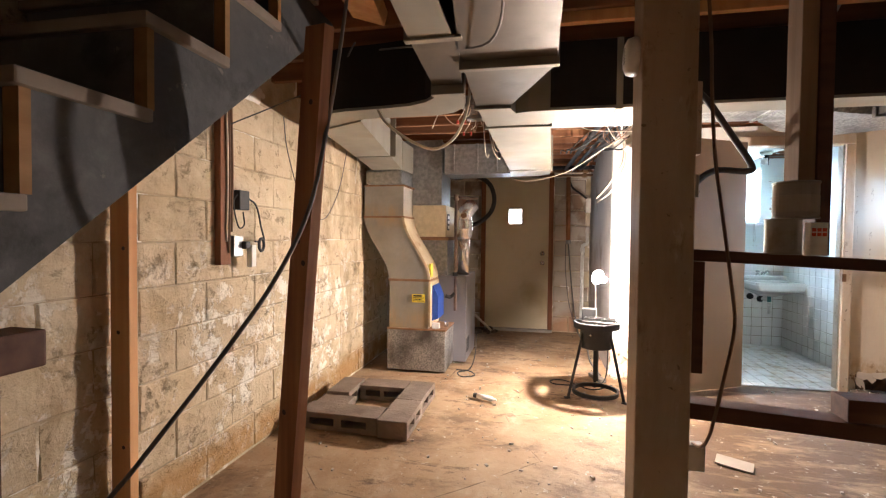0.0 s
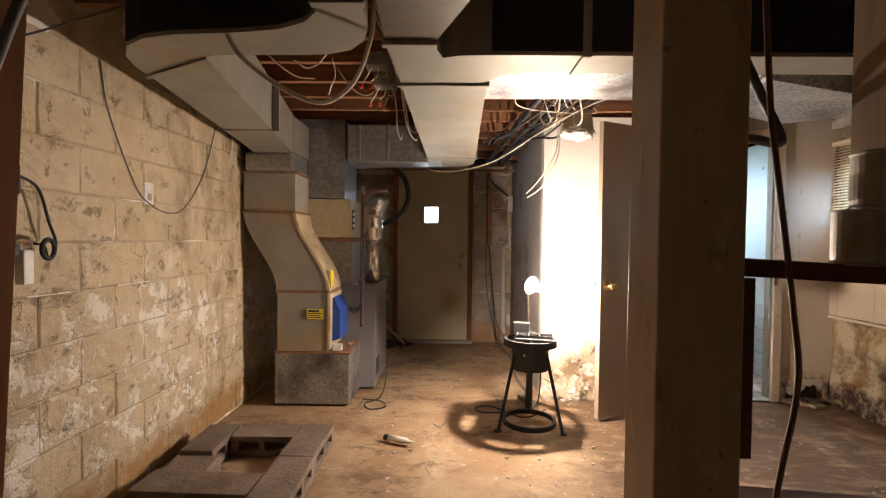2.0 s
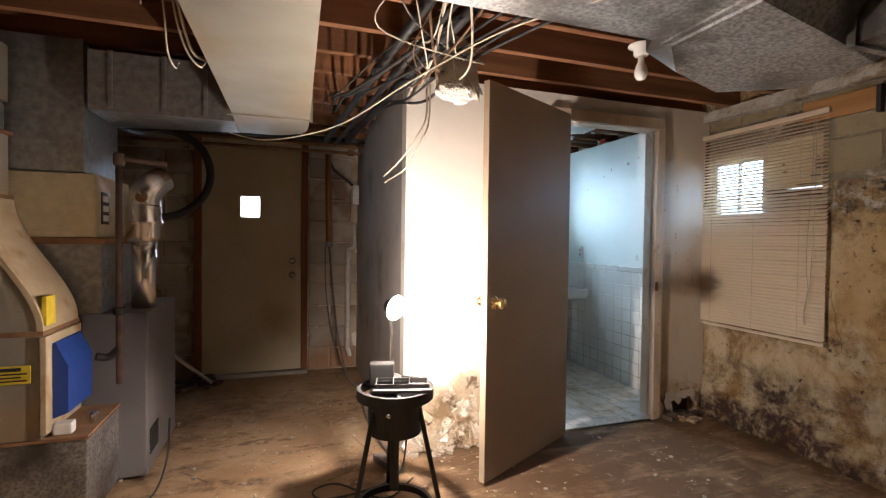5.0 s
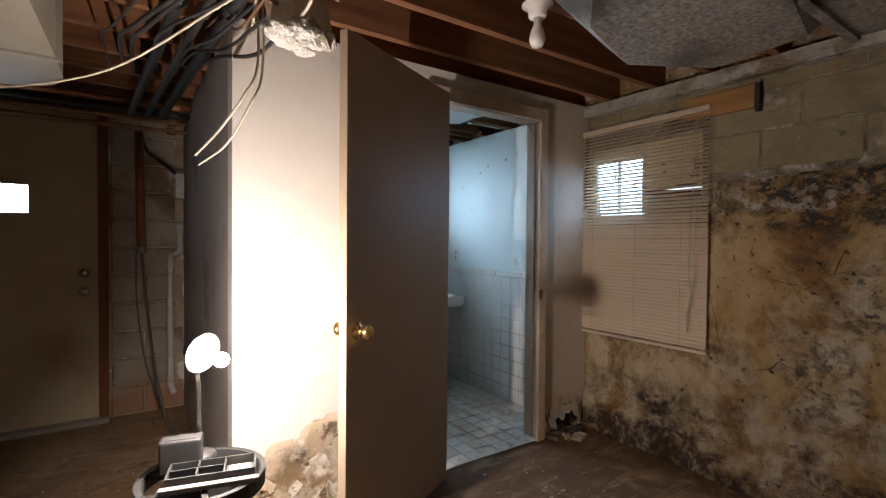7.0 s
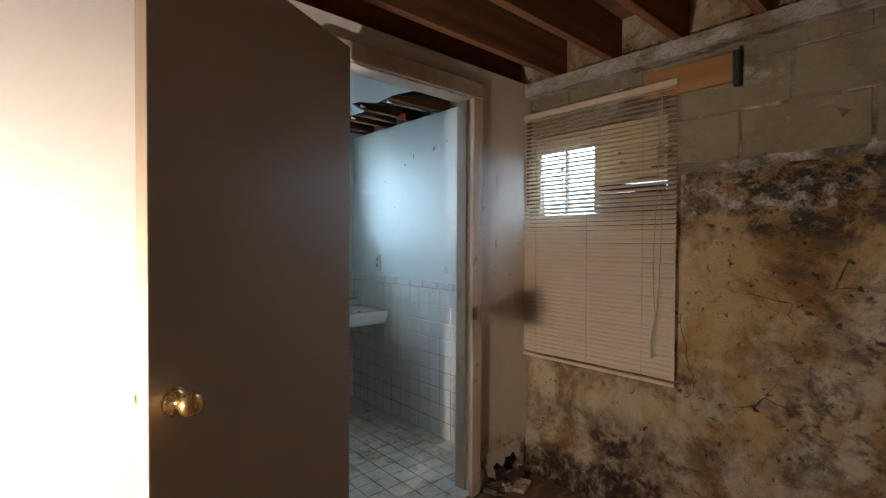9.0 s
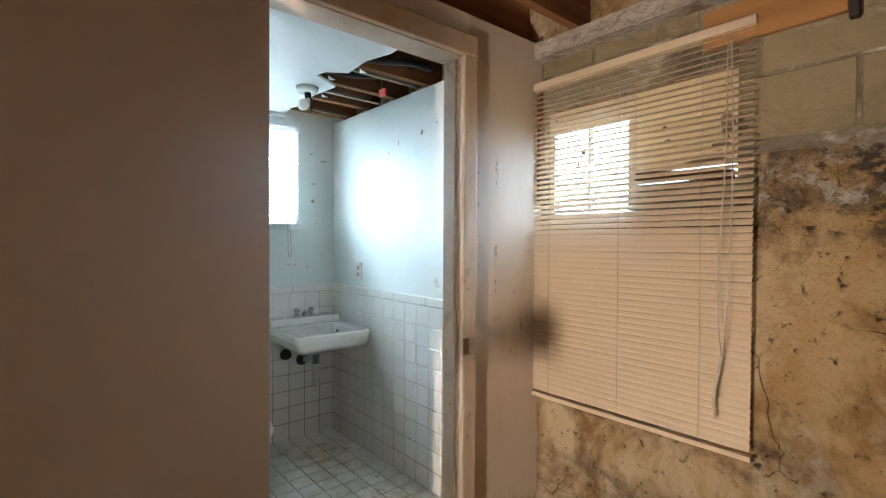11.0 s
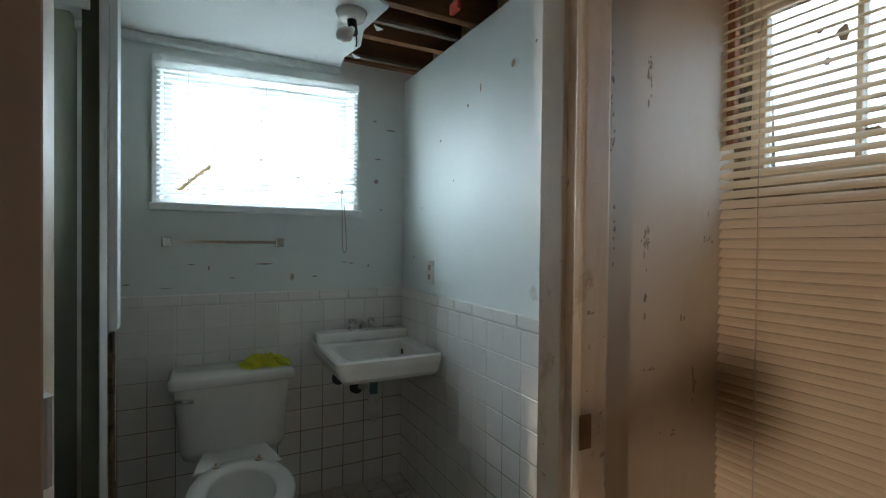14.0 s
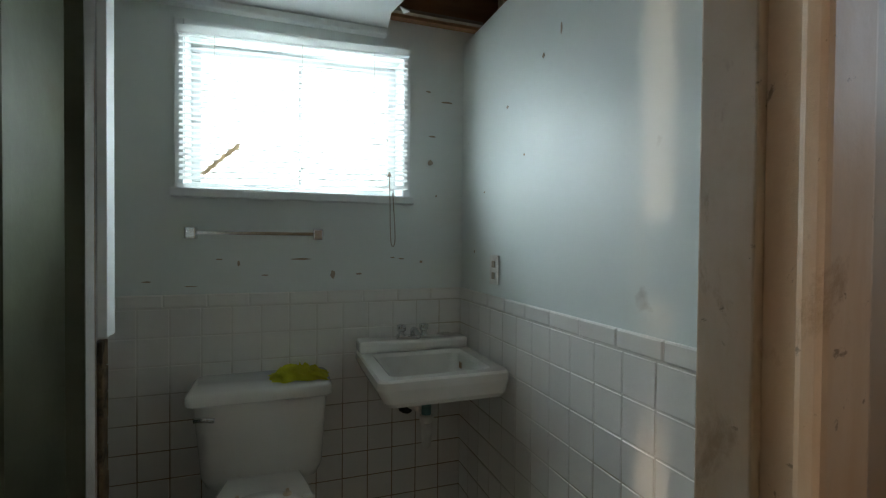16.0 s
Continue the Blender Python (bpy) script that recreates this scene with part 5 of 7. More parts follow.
# torn insulated pipe end above the bathroom corner
ins = thing("wrapped_pipe", (0.52, 3.95, 1.9), "torn brown pipe wrap with white fibreglass sticking out", "insulation")
m = pose(0.525, 3.93, 2.05, -14, 6, 24)
bm = loft(B(), [[(m @ Vector((x * (1 + 0.12 * noise.noise(Vector((x * 9, y * 9, z * 5)))), y, z))) for x, y in ((-0.075, -0.06), (0.075, -0.07), (0.08, 0.06), (-0.07, 0.07))] for z in (0.13, 0.0, -0.08, -0.11)])
part("wrap", bm, M_INSUL, ins)
bm = B()
rnd = random.Random(8)
for k in range(9):
    p = m @ Vector((-0.065 + 0.13 * (k % 5) / 4 + rnd.uniform(-0.01, 0.01), -0.03 + 0.06 * (k // 5) + rnd.uniform(-0.01, 0.01), rnd.uniform(-0.135, -0.105)))
    q = bmesh.ops.create_icosphere(bm, subdivisions=3, radius=rnd.uniform(0.028, 0.04), matrix=Matrix.Translation(p) @ Matrix.Diagonal((1.3, 1, 0.75, 1)))
    for v in q["verts"]:
        v.co += (v.co - p) * (0.45 * noise.noise(v.co * 38) + 0.25 * noise.noise(v.co * 90))
tagged(part("fibre", bm, M_FIBRE, ins, smooth=True), kind="stuff")
part("torn_tip", prism(B(), [m @ Vector(p) for p in ((0.0, -0.072, -0.08), (0.075, -0.072, -0.09), (0.055, -0.078, -0.19), (0.04, -0.078, -0.15))], (0, 0.004, 0)), M_INSUL, ins)

# bundles of wires above the bathroom corner
rnd = random.Random(11)
for k in range(9):
    x0, y0 = rnd.uniform(0.0, 0.5), rnd.uniform(3.0, 3.5)
    x1, y1 = rnd.uniform(0.28, 0.62), rnd.uniform(3.85, 4.35)
    zt = rnd.uniform(2.08, 2.17)
    mid = ((x0 + x1) / 2 + rnd.uniform(-0.08, 0.08), (y0 + y1) / 2, zt - rnd.uniform(0.02, 0.13))
    cable("loose_wire", [(x0, y0, 2.17), mid, (x1, y1, zt - rnd.uniform(0.0, 0.10)), (x1 + rnd.uniform(-0.1, 0.1), y1 + 0.2, 2.15)], rnd.choice((0.0035, 0.005, 0.006)),
          rnd.choice((M_WCABLE, M_WCABLE, M_BROWNCABLE, M_GREYCABLE)), "loose cream and brown wires under the joists", "loose wires")
for k in range(7):
    x, dx = 0.10 + 0.07 * k + rnd.uniform(-0.03, 0.03), rnd.uniform(-0.06, 0.06)
    cable("black_cable", [(x + 0.38 + dx, 3.02, 2.17), (x + 0.30, 3.35, 2.155 - 0.02 * rnd.random()), (x + 0.06, 3.95, 2.10 - 0.05 * rnd.random()), (x - 0.08 + dx, 4.30, 2.03 - 0.05 * rnd.random()),
                          (x - 0.14, 4.62, 2.06), (x - 0.14 - dx, 5.2, 2.13)], rnd.choice((0.004, 0.006, 0.008)), M_CABLE, "thick black cables running below the joists", "black cables")
cable("white_cable", [(0.47, 4.242, 2.175), (0.45, 4.15, 1.90), (0.40, 4.12, 1.78), (0.33, 4.2, 1.66), (0.27, 4.35, 1.585)], 0.0045, M_WCABLE, "cream cable hanging at the bathroom corner", "corner cables")
cable("white_cable", [(0.49, 4.242, 2.175), (0.47, 4.17, 1.88), (0.42, 4.13, 1.75), (0.36, 4.22, 1.62), (0.29, 4.42, 1.56)], 0.0045, M_WCABLE, "cream cable hanging at the bathroom corner", "corner cables")
cable("long_cable", [(0.62, 2.9, 1.92), (0.48, 3.35, 1.98), (0.28, 3.80, 1.93), (0.02, 4.15, 1.80), (-0.26, 4.40, 1.755), (-0.45, 4.60, 1.79), (-0.70, 4.9, 1.92)], 0.0035, M_WCABLE, "long cream cable sagging under the ducts")
cable("thin_wire", [(-0.45, 0.4, 1.84), (-0.30, 0.9, 1.82), (-0.36, 1.45, 1.81), (-0.70, 1.9, 2.0), (-0.95, 2.15, 2.1)], 0.004, M_GREYCABLE, "thin grey wire slung under the duct")
cable("thin_wire", [(-1.80, 2.22, 1.80), (-1.55, 2.3, 1.92), (-1.25, 2.28, 2.02), (-1.05, 2.1, 2.12)], 0.004, M_GREYCABLE, "thin grey wire slung to the wall board")

for p, s in (((-0.68, 3.2, 2.105), 1), ((-0.67, 3.4, 2.07), 0)):
    jbx = thing("ceiling_box", p, "open metal ceiling junction box with loose wires", "junction box")
    part("box", box(B(), p[0] - 0.06, p[0] + 0.06, p[1] - 0.05, p[1] + 0.05, p[2], 2.172, 0.003), M_GALV, jbx)
    for k in range(3):
        part("wire", tube(B(), [(p[0] - 0.03 + 0.03 * k, p[1], p[2] + 0.01), (p[0] - 0.05 + 0.05 * k, p[1] - 0.03, p[2] - 0.05), (p[0] - 0.08 + 0.05 * k, p[1] - 0.02, p[2] - 0.09 + 0.02 * k)], 0.003), M_WCABLE, jbx, smooth=True)
    for k in range(2):
        part("wire_cap", lathe(B(), [(0.009, 0), (0.009, 0.012), (0.004, 0.024)], (p[0] - 0.08 + 0.05 * k, p[1] - 0.025, p[2] - 0.11)), M_RED, jbx)

rnd = random.Random(52)
for k in range(10):
    x0, y0 = rnd.uniform(-1.35, -0.6), rnd.uniform(2.6, 3.6)
    x1, y1 = x0 + rnd.uniform(-0.3, 0.35), y0 + rnd.uniform(0.25, 0.7)
    cable("loose_wire", [(x0, y0, 2.172), ((2 * x0 + x1) / 3, (2 * y0 + y1) / 3, 2.15 - rnd.uniform(0.0, 0.07)), ((x0 + 2 * x1) / 3, (y0 + 2 * y1) / 3, 2.15 - rnd.uniform(0.0, 0.09)), (x1, y1, 2.172)],
          rnd.choice((0.003, 0.004)), rnd.choice((M_WCABLE, M_BROWNCABLE, M_BROWNCABLE)), "loose cream and brown wires under the joists", "loose wires")
for k, (x, y, dx, dz) in enumerate(((-0.60, 3.55, 0.10, 0.34), (-0.66, 3.72, 0.04, 0.30), (-0.57, 3.90, 0.06, 0.22), (-0.93, 3.25, -0.05, 0.16))):
    cable("loose_wire", [(x, y, 2.172), (x + 0.01, y + 0.03, 2.172 - dz * 0.45), (x + dx * 0.4, y + 0.05, 2.172 - dz * 0.85), (x + dx * 0.8, y + 0.09, 2.172 - dz), (x + dx, y + 0.12, 2.172 - dz * 0.9)], 0.0035, M_WCABLE,
          "loose cream and brown wires under the joists", "loose wires")
for k in range(3):
    x0, x1 = rnd.uniform(0.05, 0.45), rnd.uniform(0.15, 0.6)
    y0 = rnd.uniform(3.3, 3.8)
    cable("loose_wire", [(x0, y0, 2.172), (x0 + rnd.uniform(-0.12, 0.1), y0 + 0.15, 2.03 - rnd.uniform(0, 0.08)), (x1, y0 + 0.4, 2.05 - rnd.uniform(0, 0.1)), (x1 + rnd.uniform(-0.1, 0.1), y0 + 0.62, 2.16)], rnd.choice((0.003, 0.0045)),
          rnd.choice((M_WCABLE, M_WCABLE, M_BROWNCABLE)), "loose cream and brown wires under the joists", "loose wires")
for k, (x, r, z) in enumerate(((0.12, 0.022, 2.10), (0.20, 0.016, 2.08), (0.29, 0.026, 2.105))):
    vp = thing("vent_pipe", (x, 4.3, z), "dark drain pipe running below the joists", "pipe", "dark drain pipes")
    part("pipe", rod(B(), (x + 0.16, 3.15, z + 0.02), (x - 0.03, 6.0, z - 0.02), r, 14), M_BLACK, vp, smooth=True)
    part("coupling", lathe(B(), [(r, 0), (r + 0.008, 0.004), (r + 0.008, 0.05), (r, 0.054)], (x + 0.09, 4.2, z + 0.005), (-0.065, 1, -0.014)), M_BLACK, vp, smooth=True)
# bridging and offcut
ply = thing("joist_offcut", (-0.95, 2.9, 2.1), "pale offcut of wood nailed between joists", "offcut")
part("piece", box(B(), -1.0, -0.92, 2.72, 2.98, 2.10, 2.17, 0.003, pose(-0.95, 2.85, 2.1, 0, 0, 14) @ pose(0.95, -2.85, -2.1)), M_ORANGE, ply)
for y in (0.9, 2.0):
    st = thing("ledger_strip", (0.6, y, 2.15), "pale pine strip nailed across under the joists", "strip", "pine strips")
    part("strip", box(B(), -0.16 if y > 1.5 else 0.0, 2.6, y + 0.08, y + 0.115, 2.125, 2.17, 0.003), M_ORANGE, st)
lad = thing("split_joist", (-0.9, 1.75, 2.05), "split rough timber end hanging below the joists", "timber")
part("timber", box(B(), -0.07, 0.07, -0.35, 0.30, -0.03, 0.03, 0.006, pose(-0.86, 1.66, 2.12, 9, 14, 14)), M_ORANGE, lad)
for k in range(3):
    pp = thing("overhead_pipe", (0.5 + 0.05 * k, 1.3, 2.2), "grey overhead pipe between joists", "pipe", "overhead pipes")
    part("pipe", rod(B(), (0.42 + 0.06 * k, 1.05, 2.13), (0.80 + 0.06 * k, 2.22, 2.15), 0.014), M_GALV, pp, smooth=True)

# rear wall services
cp = thing("copper_pipe", (0.15, 6.30, 1.2), "old copper pipe strapped to the rear wall", "pipe")
part("pipe", rod(B(), (0.15, 6.33, 1.2), (0.14, 6.33, 2.02), 0.028), M_COPPER, cp, smooth=True)
part("cap", lathe(B(), [(0.03, 0), (0.034, 0.02), (0.03, 0.05)], (0.15, 6.33, 1.16)), M_GALV, cp)
cable("hose", [(0.152, 6.33, 1.17), (0.17, 6.31, 0.95), (0.20, 6.28, 0.6), (0.235, 6.20, 0.3), (0.28, 6.0, 0.05), (0.33, 5.6, 0.012), (0.30, 4.9, 0.012), (0.34, 4.42, 0.012)], 0.009, M_GREYCABLE, "grey cord running down the rear wall to the floor")
cable("hose", [(0.12, 6.36, 1.16), (0.125, 6.35, 0.8), (0.17, 6.33, 0.4), (0.26, 6.2, 0.08), (0.30, 5.9, 0.012)], 0.005, M_GREYCABLE, "thin grey cord down the rear wall")
pv = thing("drain_pipe", (0.37, 6.3, 0.2), "white plastic drain pipe with elbows on the rear wall", "pipe")
part("pipe", tube(B(), [(0.35, 6.33, 0.12), (0.33, 6.33, 0.2), (0.33, 6.33, 0.30), (0.33, 6.33, 1.08), (0.34, 6.33, 1.14), (0.385, 6.33, 1.17), (0.39, 6.33, 1.25), (0.39, 6.33, 1.38)], 0.022, 14, 4), M_PVC, pv, smooth=True)
part("collar", lathe(B(), [(0.028, 0), (0.028, 0.06)], (0.33, 6.33, 1.05)), M_PVC, pv)
part("collar", lathe(B(), [(0.028, 0), (0.028, 0.06)], (0.39, 6.33, 1.30)), M_PVC, pv)
br = thing("breaker_box", (0.39, 6.3, 1.55), "white switch box on the bathroom wall corner", "switch box")
part("body", box(B(), 0.36, 0.415, 6.25, 6.36, 1.56, 1.74, 0.005), M_WHITE, br)
part("cover", box(B(), 0.345, 0.36, 6.26, 6.35, 1.57, 1.70, 0.003), M_CARD, br)
part("lead", tube(B(), [(0.37, 6.32, 1.74), (0.30, 6.33, 1.80), (0.20, 6.34, 1.88), (0.16, 6.35, 1.96)], 0.012), M_CABLE, br, smooth=True)
part("lead", tube(B(), [(0.39, 6.3, 1.56), (0.37, 6.3, 1.50), (0.39, 6.3, 1.42), (0.38, 6.3, 1.38)], 0.004), M_WCABLE, br, smooth=True)
for k, (z, y, mt) in enumerate(((2.06, 6.05, M_RUST), (2.09, 5.95, M_BLACK), (2.02, 6.15, M_RUST), (2.12, 5.85, M_COPPER))):
    wp = thing("water_pipe", (-0.5, y, z), "dark water pipe running below the joists by the rear wall", "pipe", "water pipes")
    part("pipe", rod(B(), (LW + 0.02, y, z), (0.42, y + 0.02, z), 0.014 + 0.006 * (k % 2)), mt, wp, smooth=True)
    part("coupling", lathe(B(), [(0.026, 0), (0.026, 0.05)], (0.30, y + 0.018, z), (1, 0, 0)), mt, wp)
beam = thing("rear_beam", (-0.6, 6.2, 2.1), "dark timber beam over the rear door", "beam")
part("beam", box(B(), LW, 0.42, 6.24, 6.32, 2.10, 2.172, 0.004), M_DARKWOOD, beam)
cable("black_hose", [(-1.16, 4.97, 1.88), (-1.10, 5.25, 1.90), (-0.95, 5.3, 1.93), (-0.78, 5.3, 1.84), (-0.715, 5.3, 1.68), (-0.75, 5.3, 1.52), (-0.88, 5.3, 1.40), (-1.02, 5.3, 1.36)], 0.026, M_CABLE, "thick black hose looped behind the flue")
pr = thing("broom_handle", (-0.85, 5.6, 0), "pale wooden stick leaning behind the furnace", "stick")
part("stick", rod(B(), (-0.80, 6.12, 0.012), (-1.28, 5.9, 0.52), 0.014), M_TRIM, pr, smooth=True)
bm = B()
rnd = random.Random(3)
for k in range(24):
    x, y = rnd.uniform(-1.5, -0.75), rnd.uniform(6.0, 6.3)
    s = rnd.uniform(0.015, 0.06)
    box(bm, -s, s, -s * 0.6, s * 0.6, 0, s * 0.7, 0.004, pose(x, y, 0, 0, 0, rnd.uniform(0, 180)))
solo("rubble", bm, M_DIRT, "dark rubble behind the furnace", "rubble", kind="stuff")

# small things on the floor
ctube = thing("caulk_tube", (-0.59, 3.58, 0), "white plastic tube lying on the floor", "tube")
m = pose(-0.59, 3.58, 0.018, 0, 0, -22)
part("body", rod(B(), m @ Vector((-0.075, 0, 0)), m @ Vector((0.05, 0, 0)), 0.018), M_WHITE, ctube, smooth=True)
part("cap", rod(B(), m @ Vector((-0.078, 0, 0)), m @ Vector((-0.105, 0, 0)), 0.0185), M_BLACK, ctube)
part("tip", lathe(B(), [(0.012, 0), (0.006, 0.04)], m @ Vector((0.05, 0, 0)), m.to_3x3() @ Vector((1, 0, 0))), M_WHITE, ctube)
card = thing("card_scrap", (0.86, 2.89, 0), "curled scrap of grey cardboard on the floor", "cardboard")
part("sheet", box(B(), -0.09, 0.09, -0.055, 0.055, 0.0, 0.006, 0.001, pose(0.86, 2.885, 0.002, 4, 3, -24)), M_CARD, card)
cable("floor_cord", [(-0.80, 4.56, 0.30), (-0.80, 4.5, 0.12), (-0.83, 4.36, 0.008), (-0.92, 4.22, 0.008), (-0.86, 4.10, 0.008), (-0.76, 4.16, 0.008), (-0.82, 4.28, 0.008), (-0.95, 4.30, 0.008)], 0.005, M_CABLE, "thin dark cord curled on the floor")
cable("lamp_cord", [(0.24, 4.03, 0.60), (0.34, 4.10, 0.45), (0.36, 4.15, 0.2), (0.33, 4.20, 0.012), (0.15, 4.10, 0.008), (-0.06, 4.08, 0.008), (-0.10, 4.17, 0.008), (0.02, 4.2, 0.008), (0.22, 4.0, 0.008), (0.40, 4.15, 0.008)], 0.005, M_CABLE, "black lamp cord curled on the floor")
plug = thing("plug_strip", (0.16, 4.32, 0), "grey power strip lying by the wall", "power strip")
part("strip", box(B(), -0.03, 0.03, -0.11, 0.11, 0.0, 0.035, 0.006, pose(0.30, 4.32, 0, 0, 0, 20)), M_GREYCABLE, plug)
bm = B()
rnd = random.Random(21)
for k in range(240):
    x, y = rnd.uniform(-1.6, 1.9), rnd.uniform(1.4, 6.0)
    if x > 0.4 and y > 4.4:
        continue
    s = rnd.uniform(0.003, 0.012)
    box(bm, -s, s, -s * 0.6, s * 0.6, -0.004, s * 0.5, 0.0, pose(x, y, 0, rnd.uniform(-20, 20), 0, rnd.uniform(0, 180)))
solo("floor_debris", bm, M_CARD, "small paint flakes and grit on the floor", "debris", kind="stuff")
# peeled foot of the bathroom wall by the lamp
bm = B()
NX, NZ = 60, 34
grid = {}
for i in range(NX + 1):
    for j in range(NZ + 1):
        x, z = 0.426 + 0.93 * i / NX, 0.56 * j / NZ - 0.005
        p = Vector((x, 0, z))
        edge = 0.36 + 0.16 * (x - 0.43) + 0.11 * noise.noise(Vector((x * 2.6, 4, 0))) + 0.07 * noise.noise(Vector((x * 9, z * 9, 2)))
        lump = 0.012 + 0.016 * noise.noise(p * 9) + 0.012 * noise.noise(p * 23) + 0.02 * max(0, 0.15 - z) / 0.15
        grid[i, j] = bm.verts.new((x, 4.459 - (max(0.001, lump) if z < edge else -0.004), z))
for i in range(NX):
    for j in range(NZ):
        bm.faces.new((grid[i, j], grid[i + 1, j], grid[i + 1, j + 1], grid[i, j + 1]))
for f in [f for f in bm.faces if all(v.co.y > 4.4605 for v in f.verts)]:
    bm.faces.remove(f)
for v in [v for v in bm.verts if not v.link_faces]:
    bm.verts.remove(v)
r = bmesh.ops.extrude_face_region(bm, geom=bm.faces[:])
for v in r["geom"]:
    if isinstance(v, bmesh.types.BMVert):
        v.co.y = 4.466
part("crumbled_foot", bm, M_CRUMBLE, wall_bath_front, "crumbling tan plaster with peeled paint", smooth=True)
bm = B()
rnd = random.Random(4)
for k in range(60):
    x = rnd.uniform(0.44, 1.0)
    z = abs(rnd.gauss(0, 0.11))
    s = rnd.uniform(0.012, 0.04)
    box(bm, -s, s, -0.003, 0.003, -s * 0.8, s * 0.8, 0.0, pose(x, 4.452 - rnd.uniform(0, 0.012), z + 0.02, rnd.uniform(-35, 35), rnd.uniform(0, 90), rnd.uniform(-35, 35)))
solo("peeling_paint", bm, M_WHITEWALL, "curled peeling paint flakes at the wall foot", "peeling paint", kind="stuff")
bm = B()
for k in range(40):
    x, y = rnd.uniform(0.44, 1.2), rnd.uniform(4.36, 4.45)
    s = rnd.uniform(0.008, 0.03)
    box(bm, -s, s, -s * 0.6, s * 0.6, 0, s * 0.6, 0.0, pose(x, y, -0.003, rnd.uniform(-20, 20), 0, rnd.uniform(0, 180)))
solo("wall_crumbs", bm, M_CARD, "plaster crumbs along the wall foot", "rubble", kind="stuff")

# ---- side window and its blind ----
win = thing("window_side", (RW + 0.1, 4.08, 1.42), "small basement window with a dirty pane", "window", kind="structure")
for y0, y1, z0, z1 in ((4.035, 4.437, 1.422, 1.447), (4.035, 4.437, 1.795, 1.888), (4.035, 4.070, 1.449, 1.793), (4.405, 4.437, 1.449, 1.793), (4.232, 4.244, 1.449, 1.793)):
    part("window_frame", box(B(), 2.715, 2.745, y0, y1, z0, z1, 0.004), M_TRIM, win)
for y0, y1 in ((4.244, 4.405), (4.070, 4.232)):
    part("pane", box(B(), 2.728, 2.732, y0, y1, 1.449, 1.793), M_GLASS, win).visible_shadow = False
part("window_board", box(B(), 2.712, 2.718, 3.692, 4.033, 1.585, 1.888), M_BOARD, win, "yellowed board closing half of the window")
part("brace", box(B(), 2.700, 2.711, 3.70, 4.033, 1.545, 1.580, 0.003, pose(0, 3.87, 1.56, 5, 0, 0) @ pose(0, -3.87, -1.56)), M_DARKWOOD, win, "dark strip across the foot of the board")
part("fill", box(B(), 2.708, 2.76, 3.692, 4.033, 1.422, 1.543, 0.006), M_LEDGE, win, "rough mortar fill under the board")
rnd = random.Random(61)
for x, y, z, w, h in ((2.727, 4.27, 1.70, 0.012, 0.020), (2.727, 4.295, 1.655, 0.008, 0.010), (2.727, 4.22, 1.50, 0.016, 0.007), (2.727, 4.31, 1.72, 0.006, 0.006),
                      (2.7112, 3.93, 1.735, 0.011, 0.013), (2.7112, 3.92, 1.69, 0.016, 0.007), (2.7112, 3.725, 1.72, 0.022, 0.05), (2.7112, 3.79, 1.605, 0.07, 0.012), (2.7112, 3.745, 1.65, 0.03, 0.016)):
    pts = [(x, y + w * math.cos(a) * rnd.uniform(0.6, 1.2), z + h * math.sin(a) * rnd.uniform(0.6, 1.2)) for a in [2 * math.pi * i / 18 for i in range(18)]]
    part("grime", prism(B(), pts, (0.0006, 0, 0)), M_GRIME, win, "dark smear of grime")
solo("backdrop_side", box(B(), 3.6, 3.61, 3.0, 5.4, 0.6, 3.0), M_SHADE, "hazy daylight in a shaded window well", "backdrop", kind="structure")
solo("backdrop_bath", box(B(), 0.8, 3.0, 7.1, 7.11, 0.6, 3.2), M_DAY, "bright hazy daylight outdoors", "backdrop", kind="structure")
pb = thing("plywood_strip", (2.66, 3.6, 1.95), "bare plywood strip screwed over the window head", "board")
part("board", box(B(), 2.648, 2.672, 3.42, 3.78, 1.95, 2.068, 0.003), M_PLY, pb)
part("end_gap", box(B(), 2.645, 2.676, 3.398, 3.418, 1.93, 2.07), M_BLACK, pb)
wt = thing("window_trim", (2.676, 4.45, 1.4), "splintered wooden trim beside the blind", "trim")
part("trim", box(B(), 2.655, 2.676, 4.440, 4.457, 1.5, 2.0, 0.003), M_POSTW, wt)


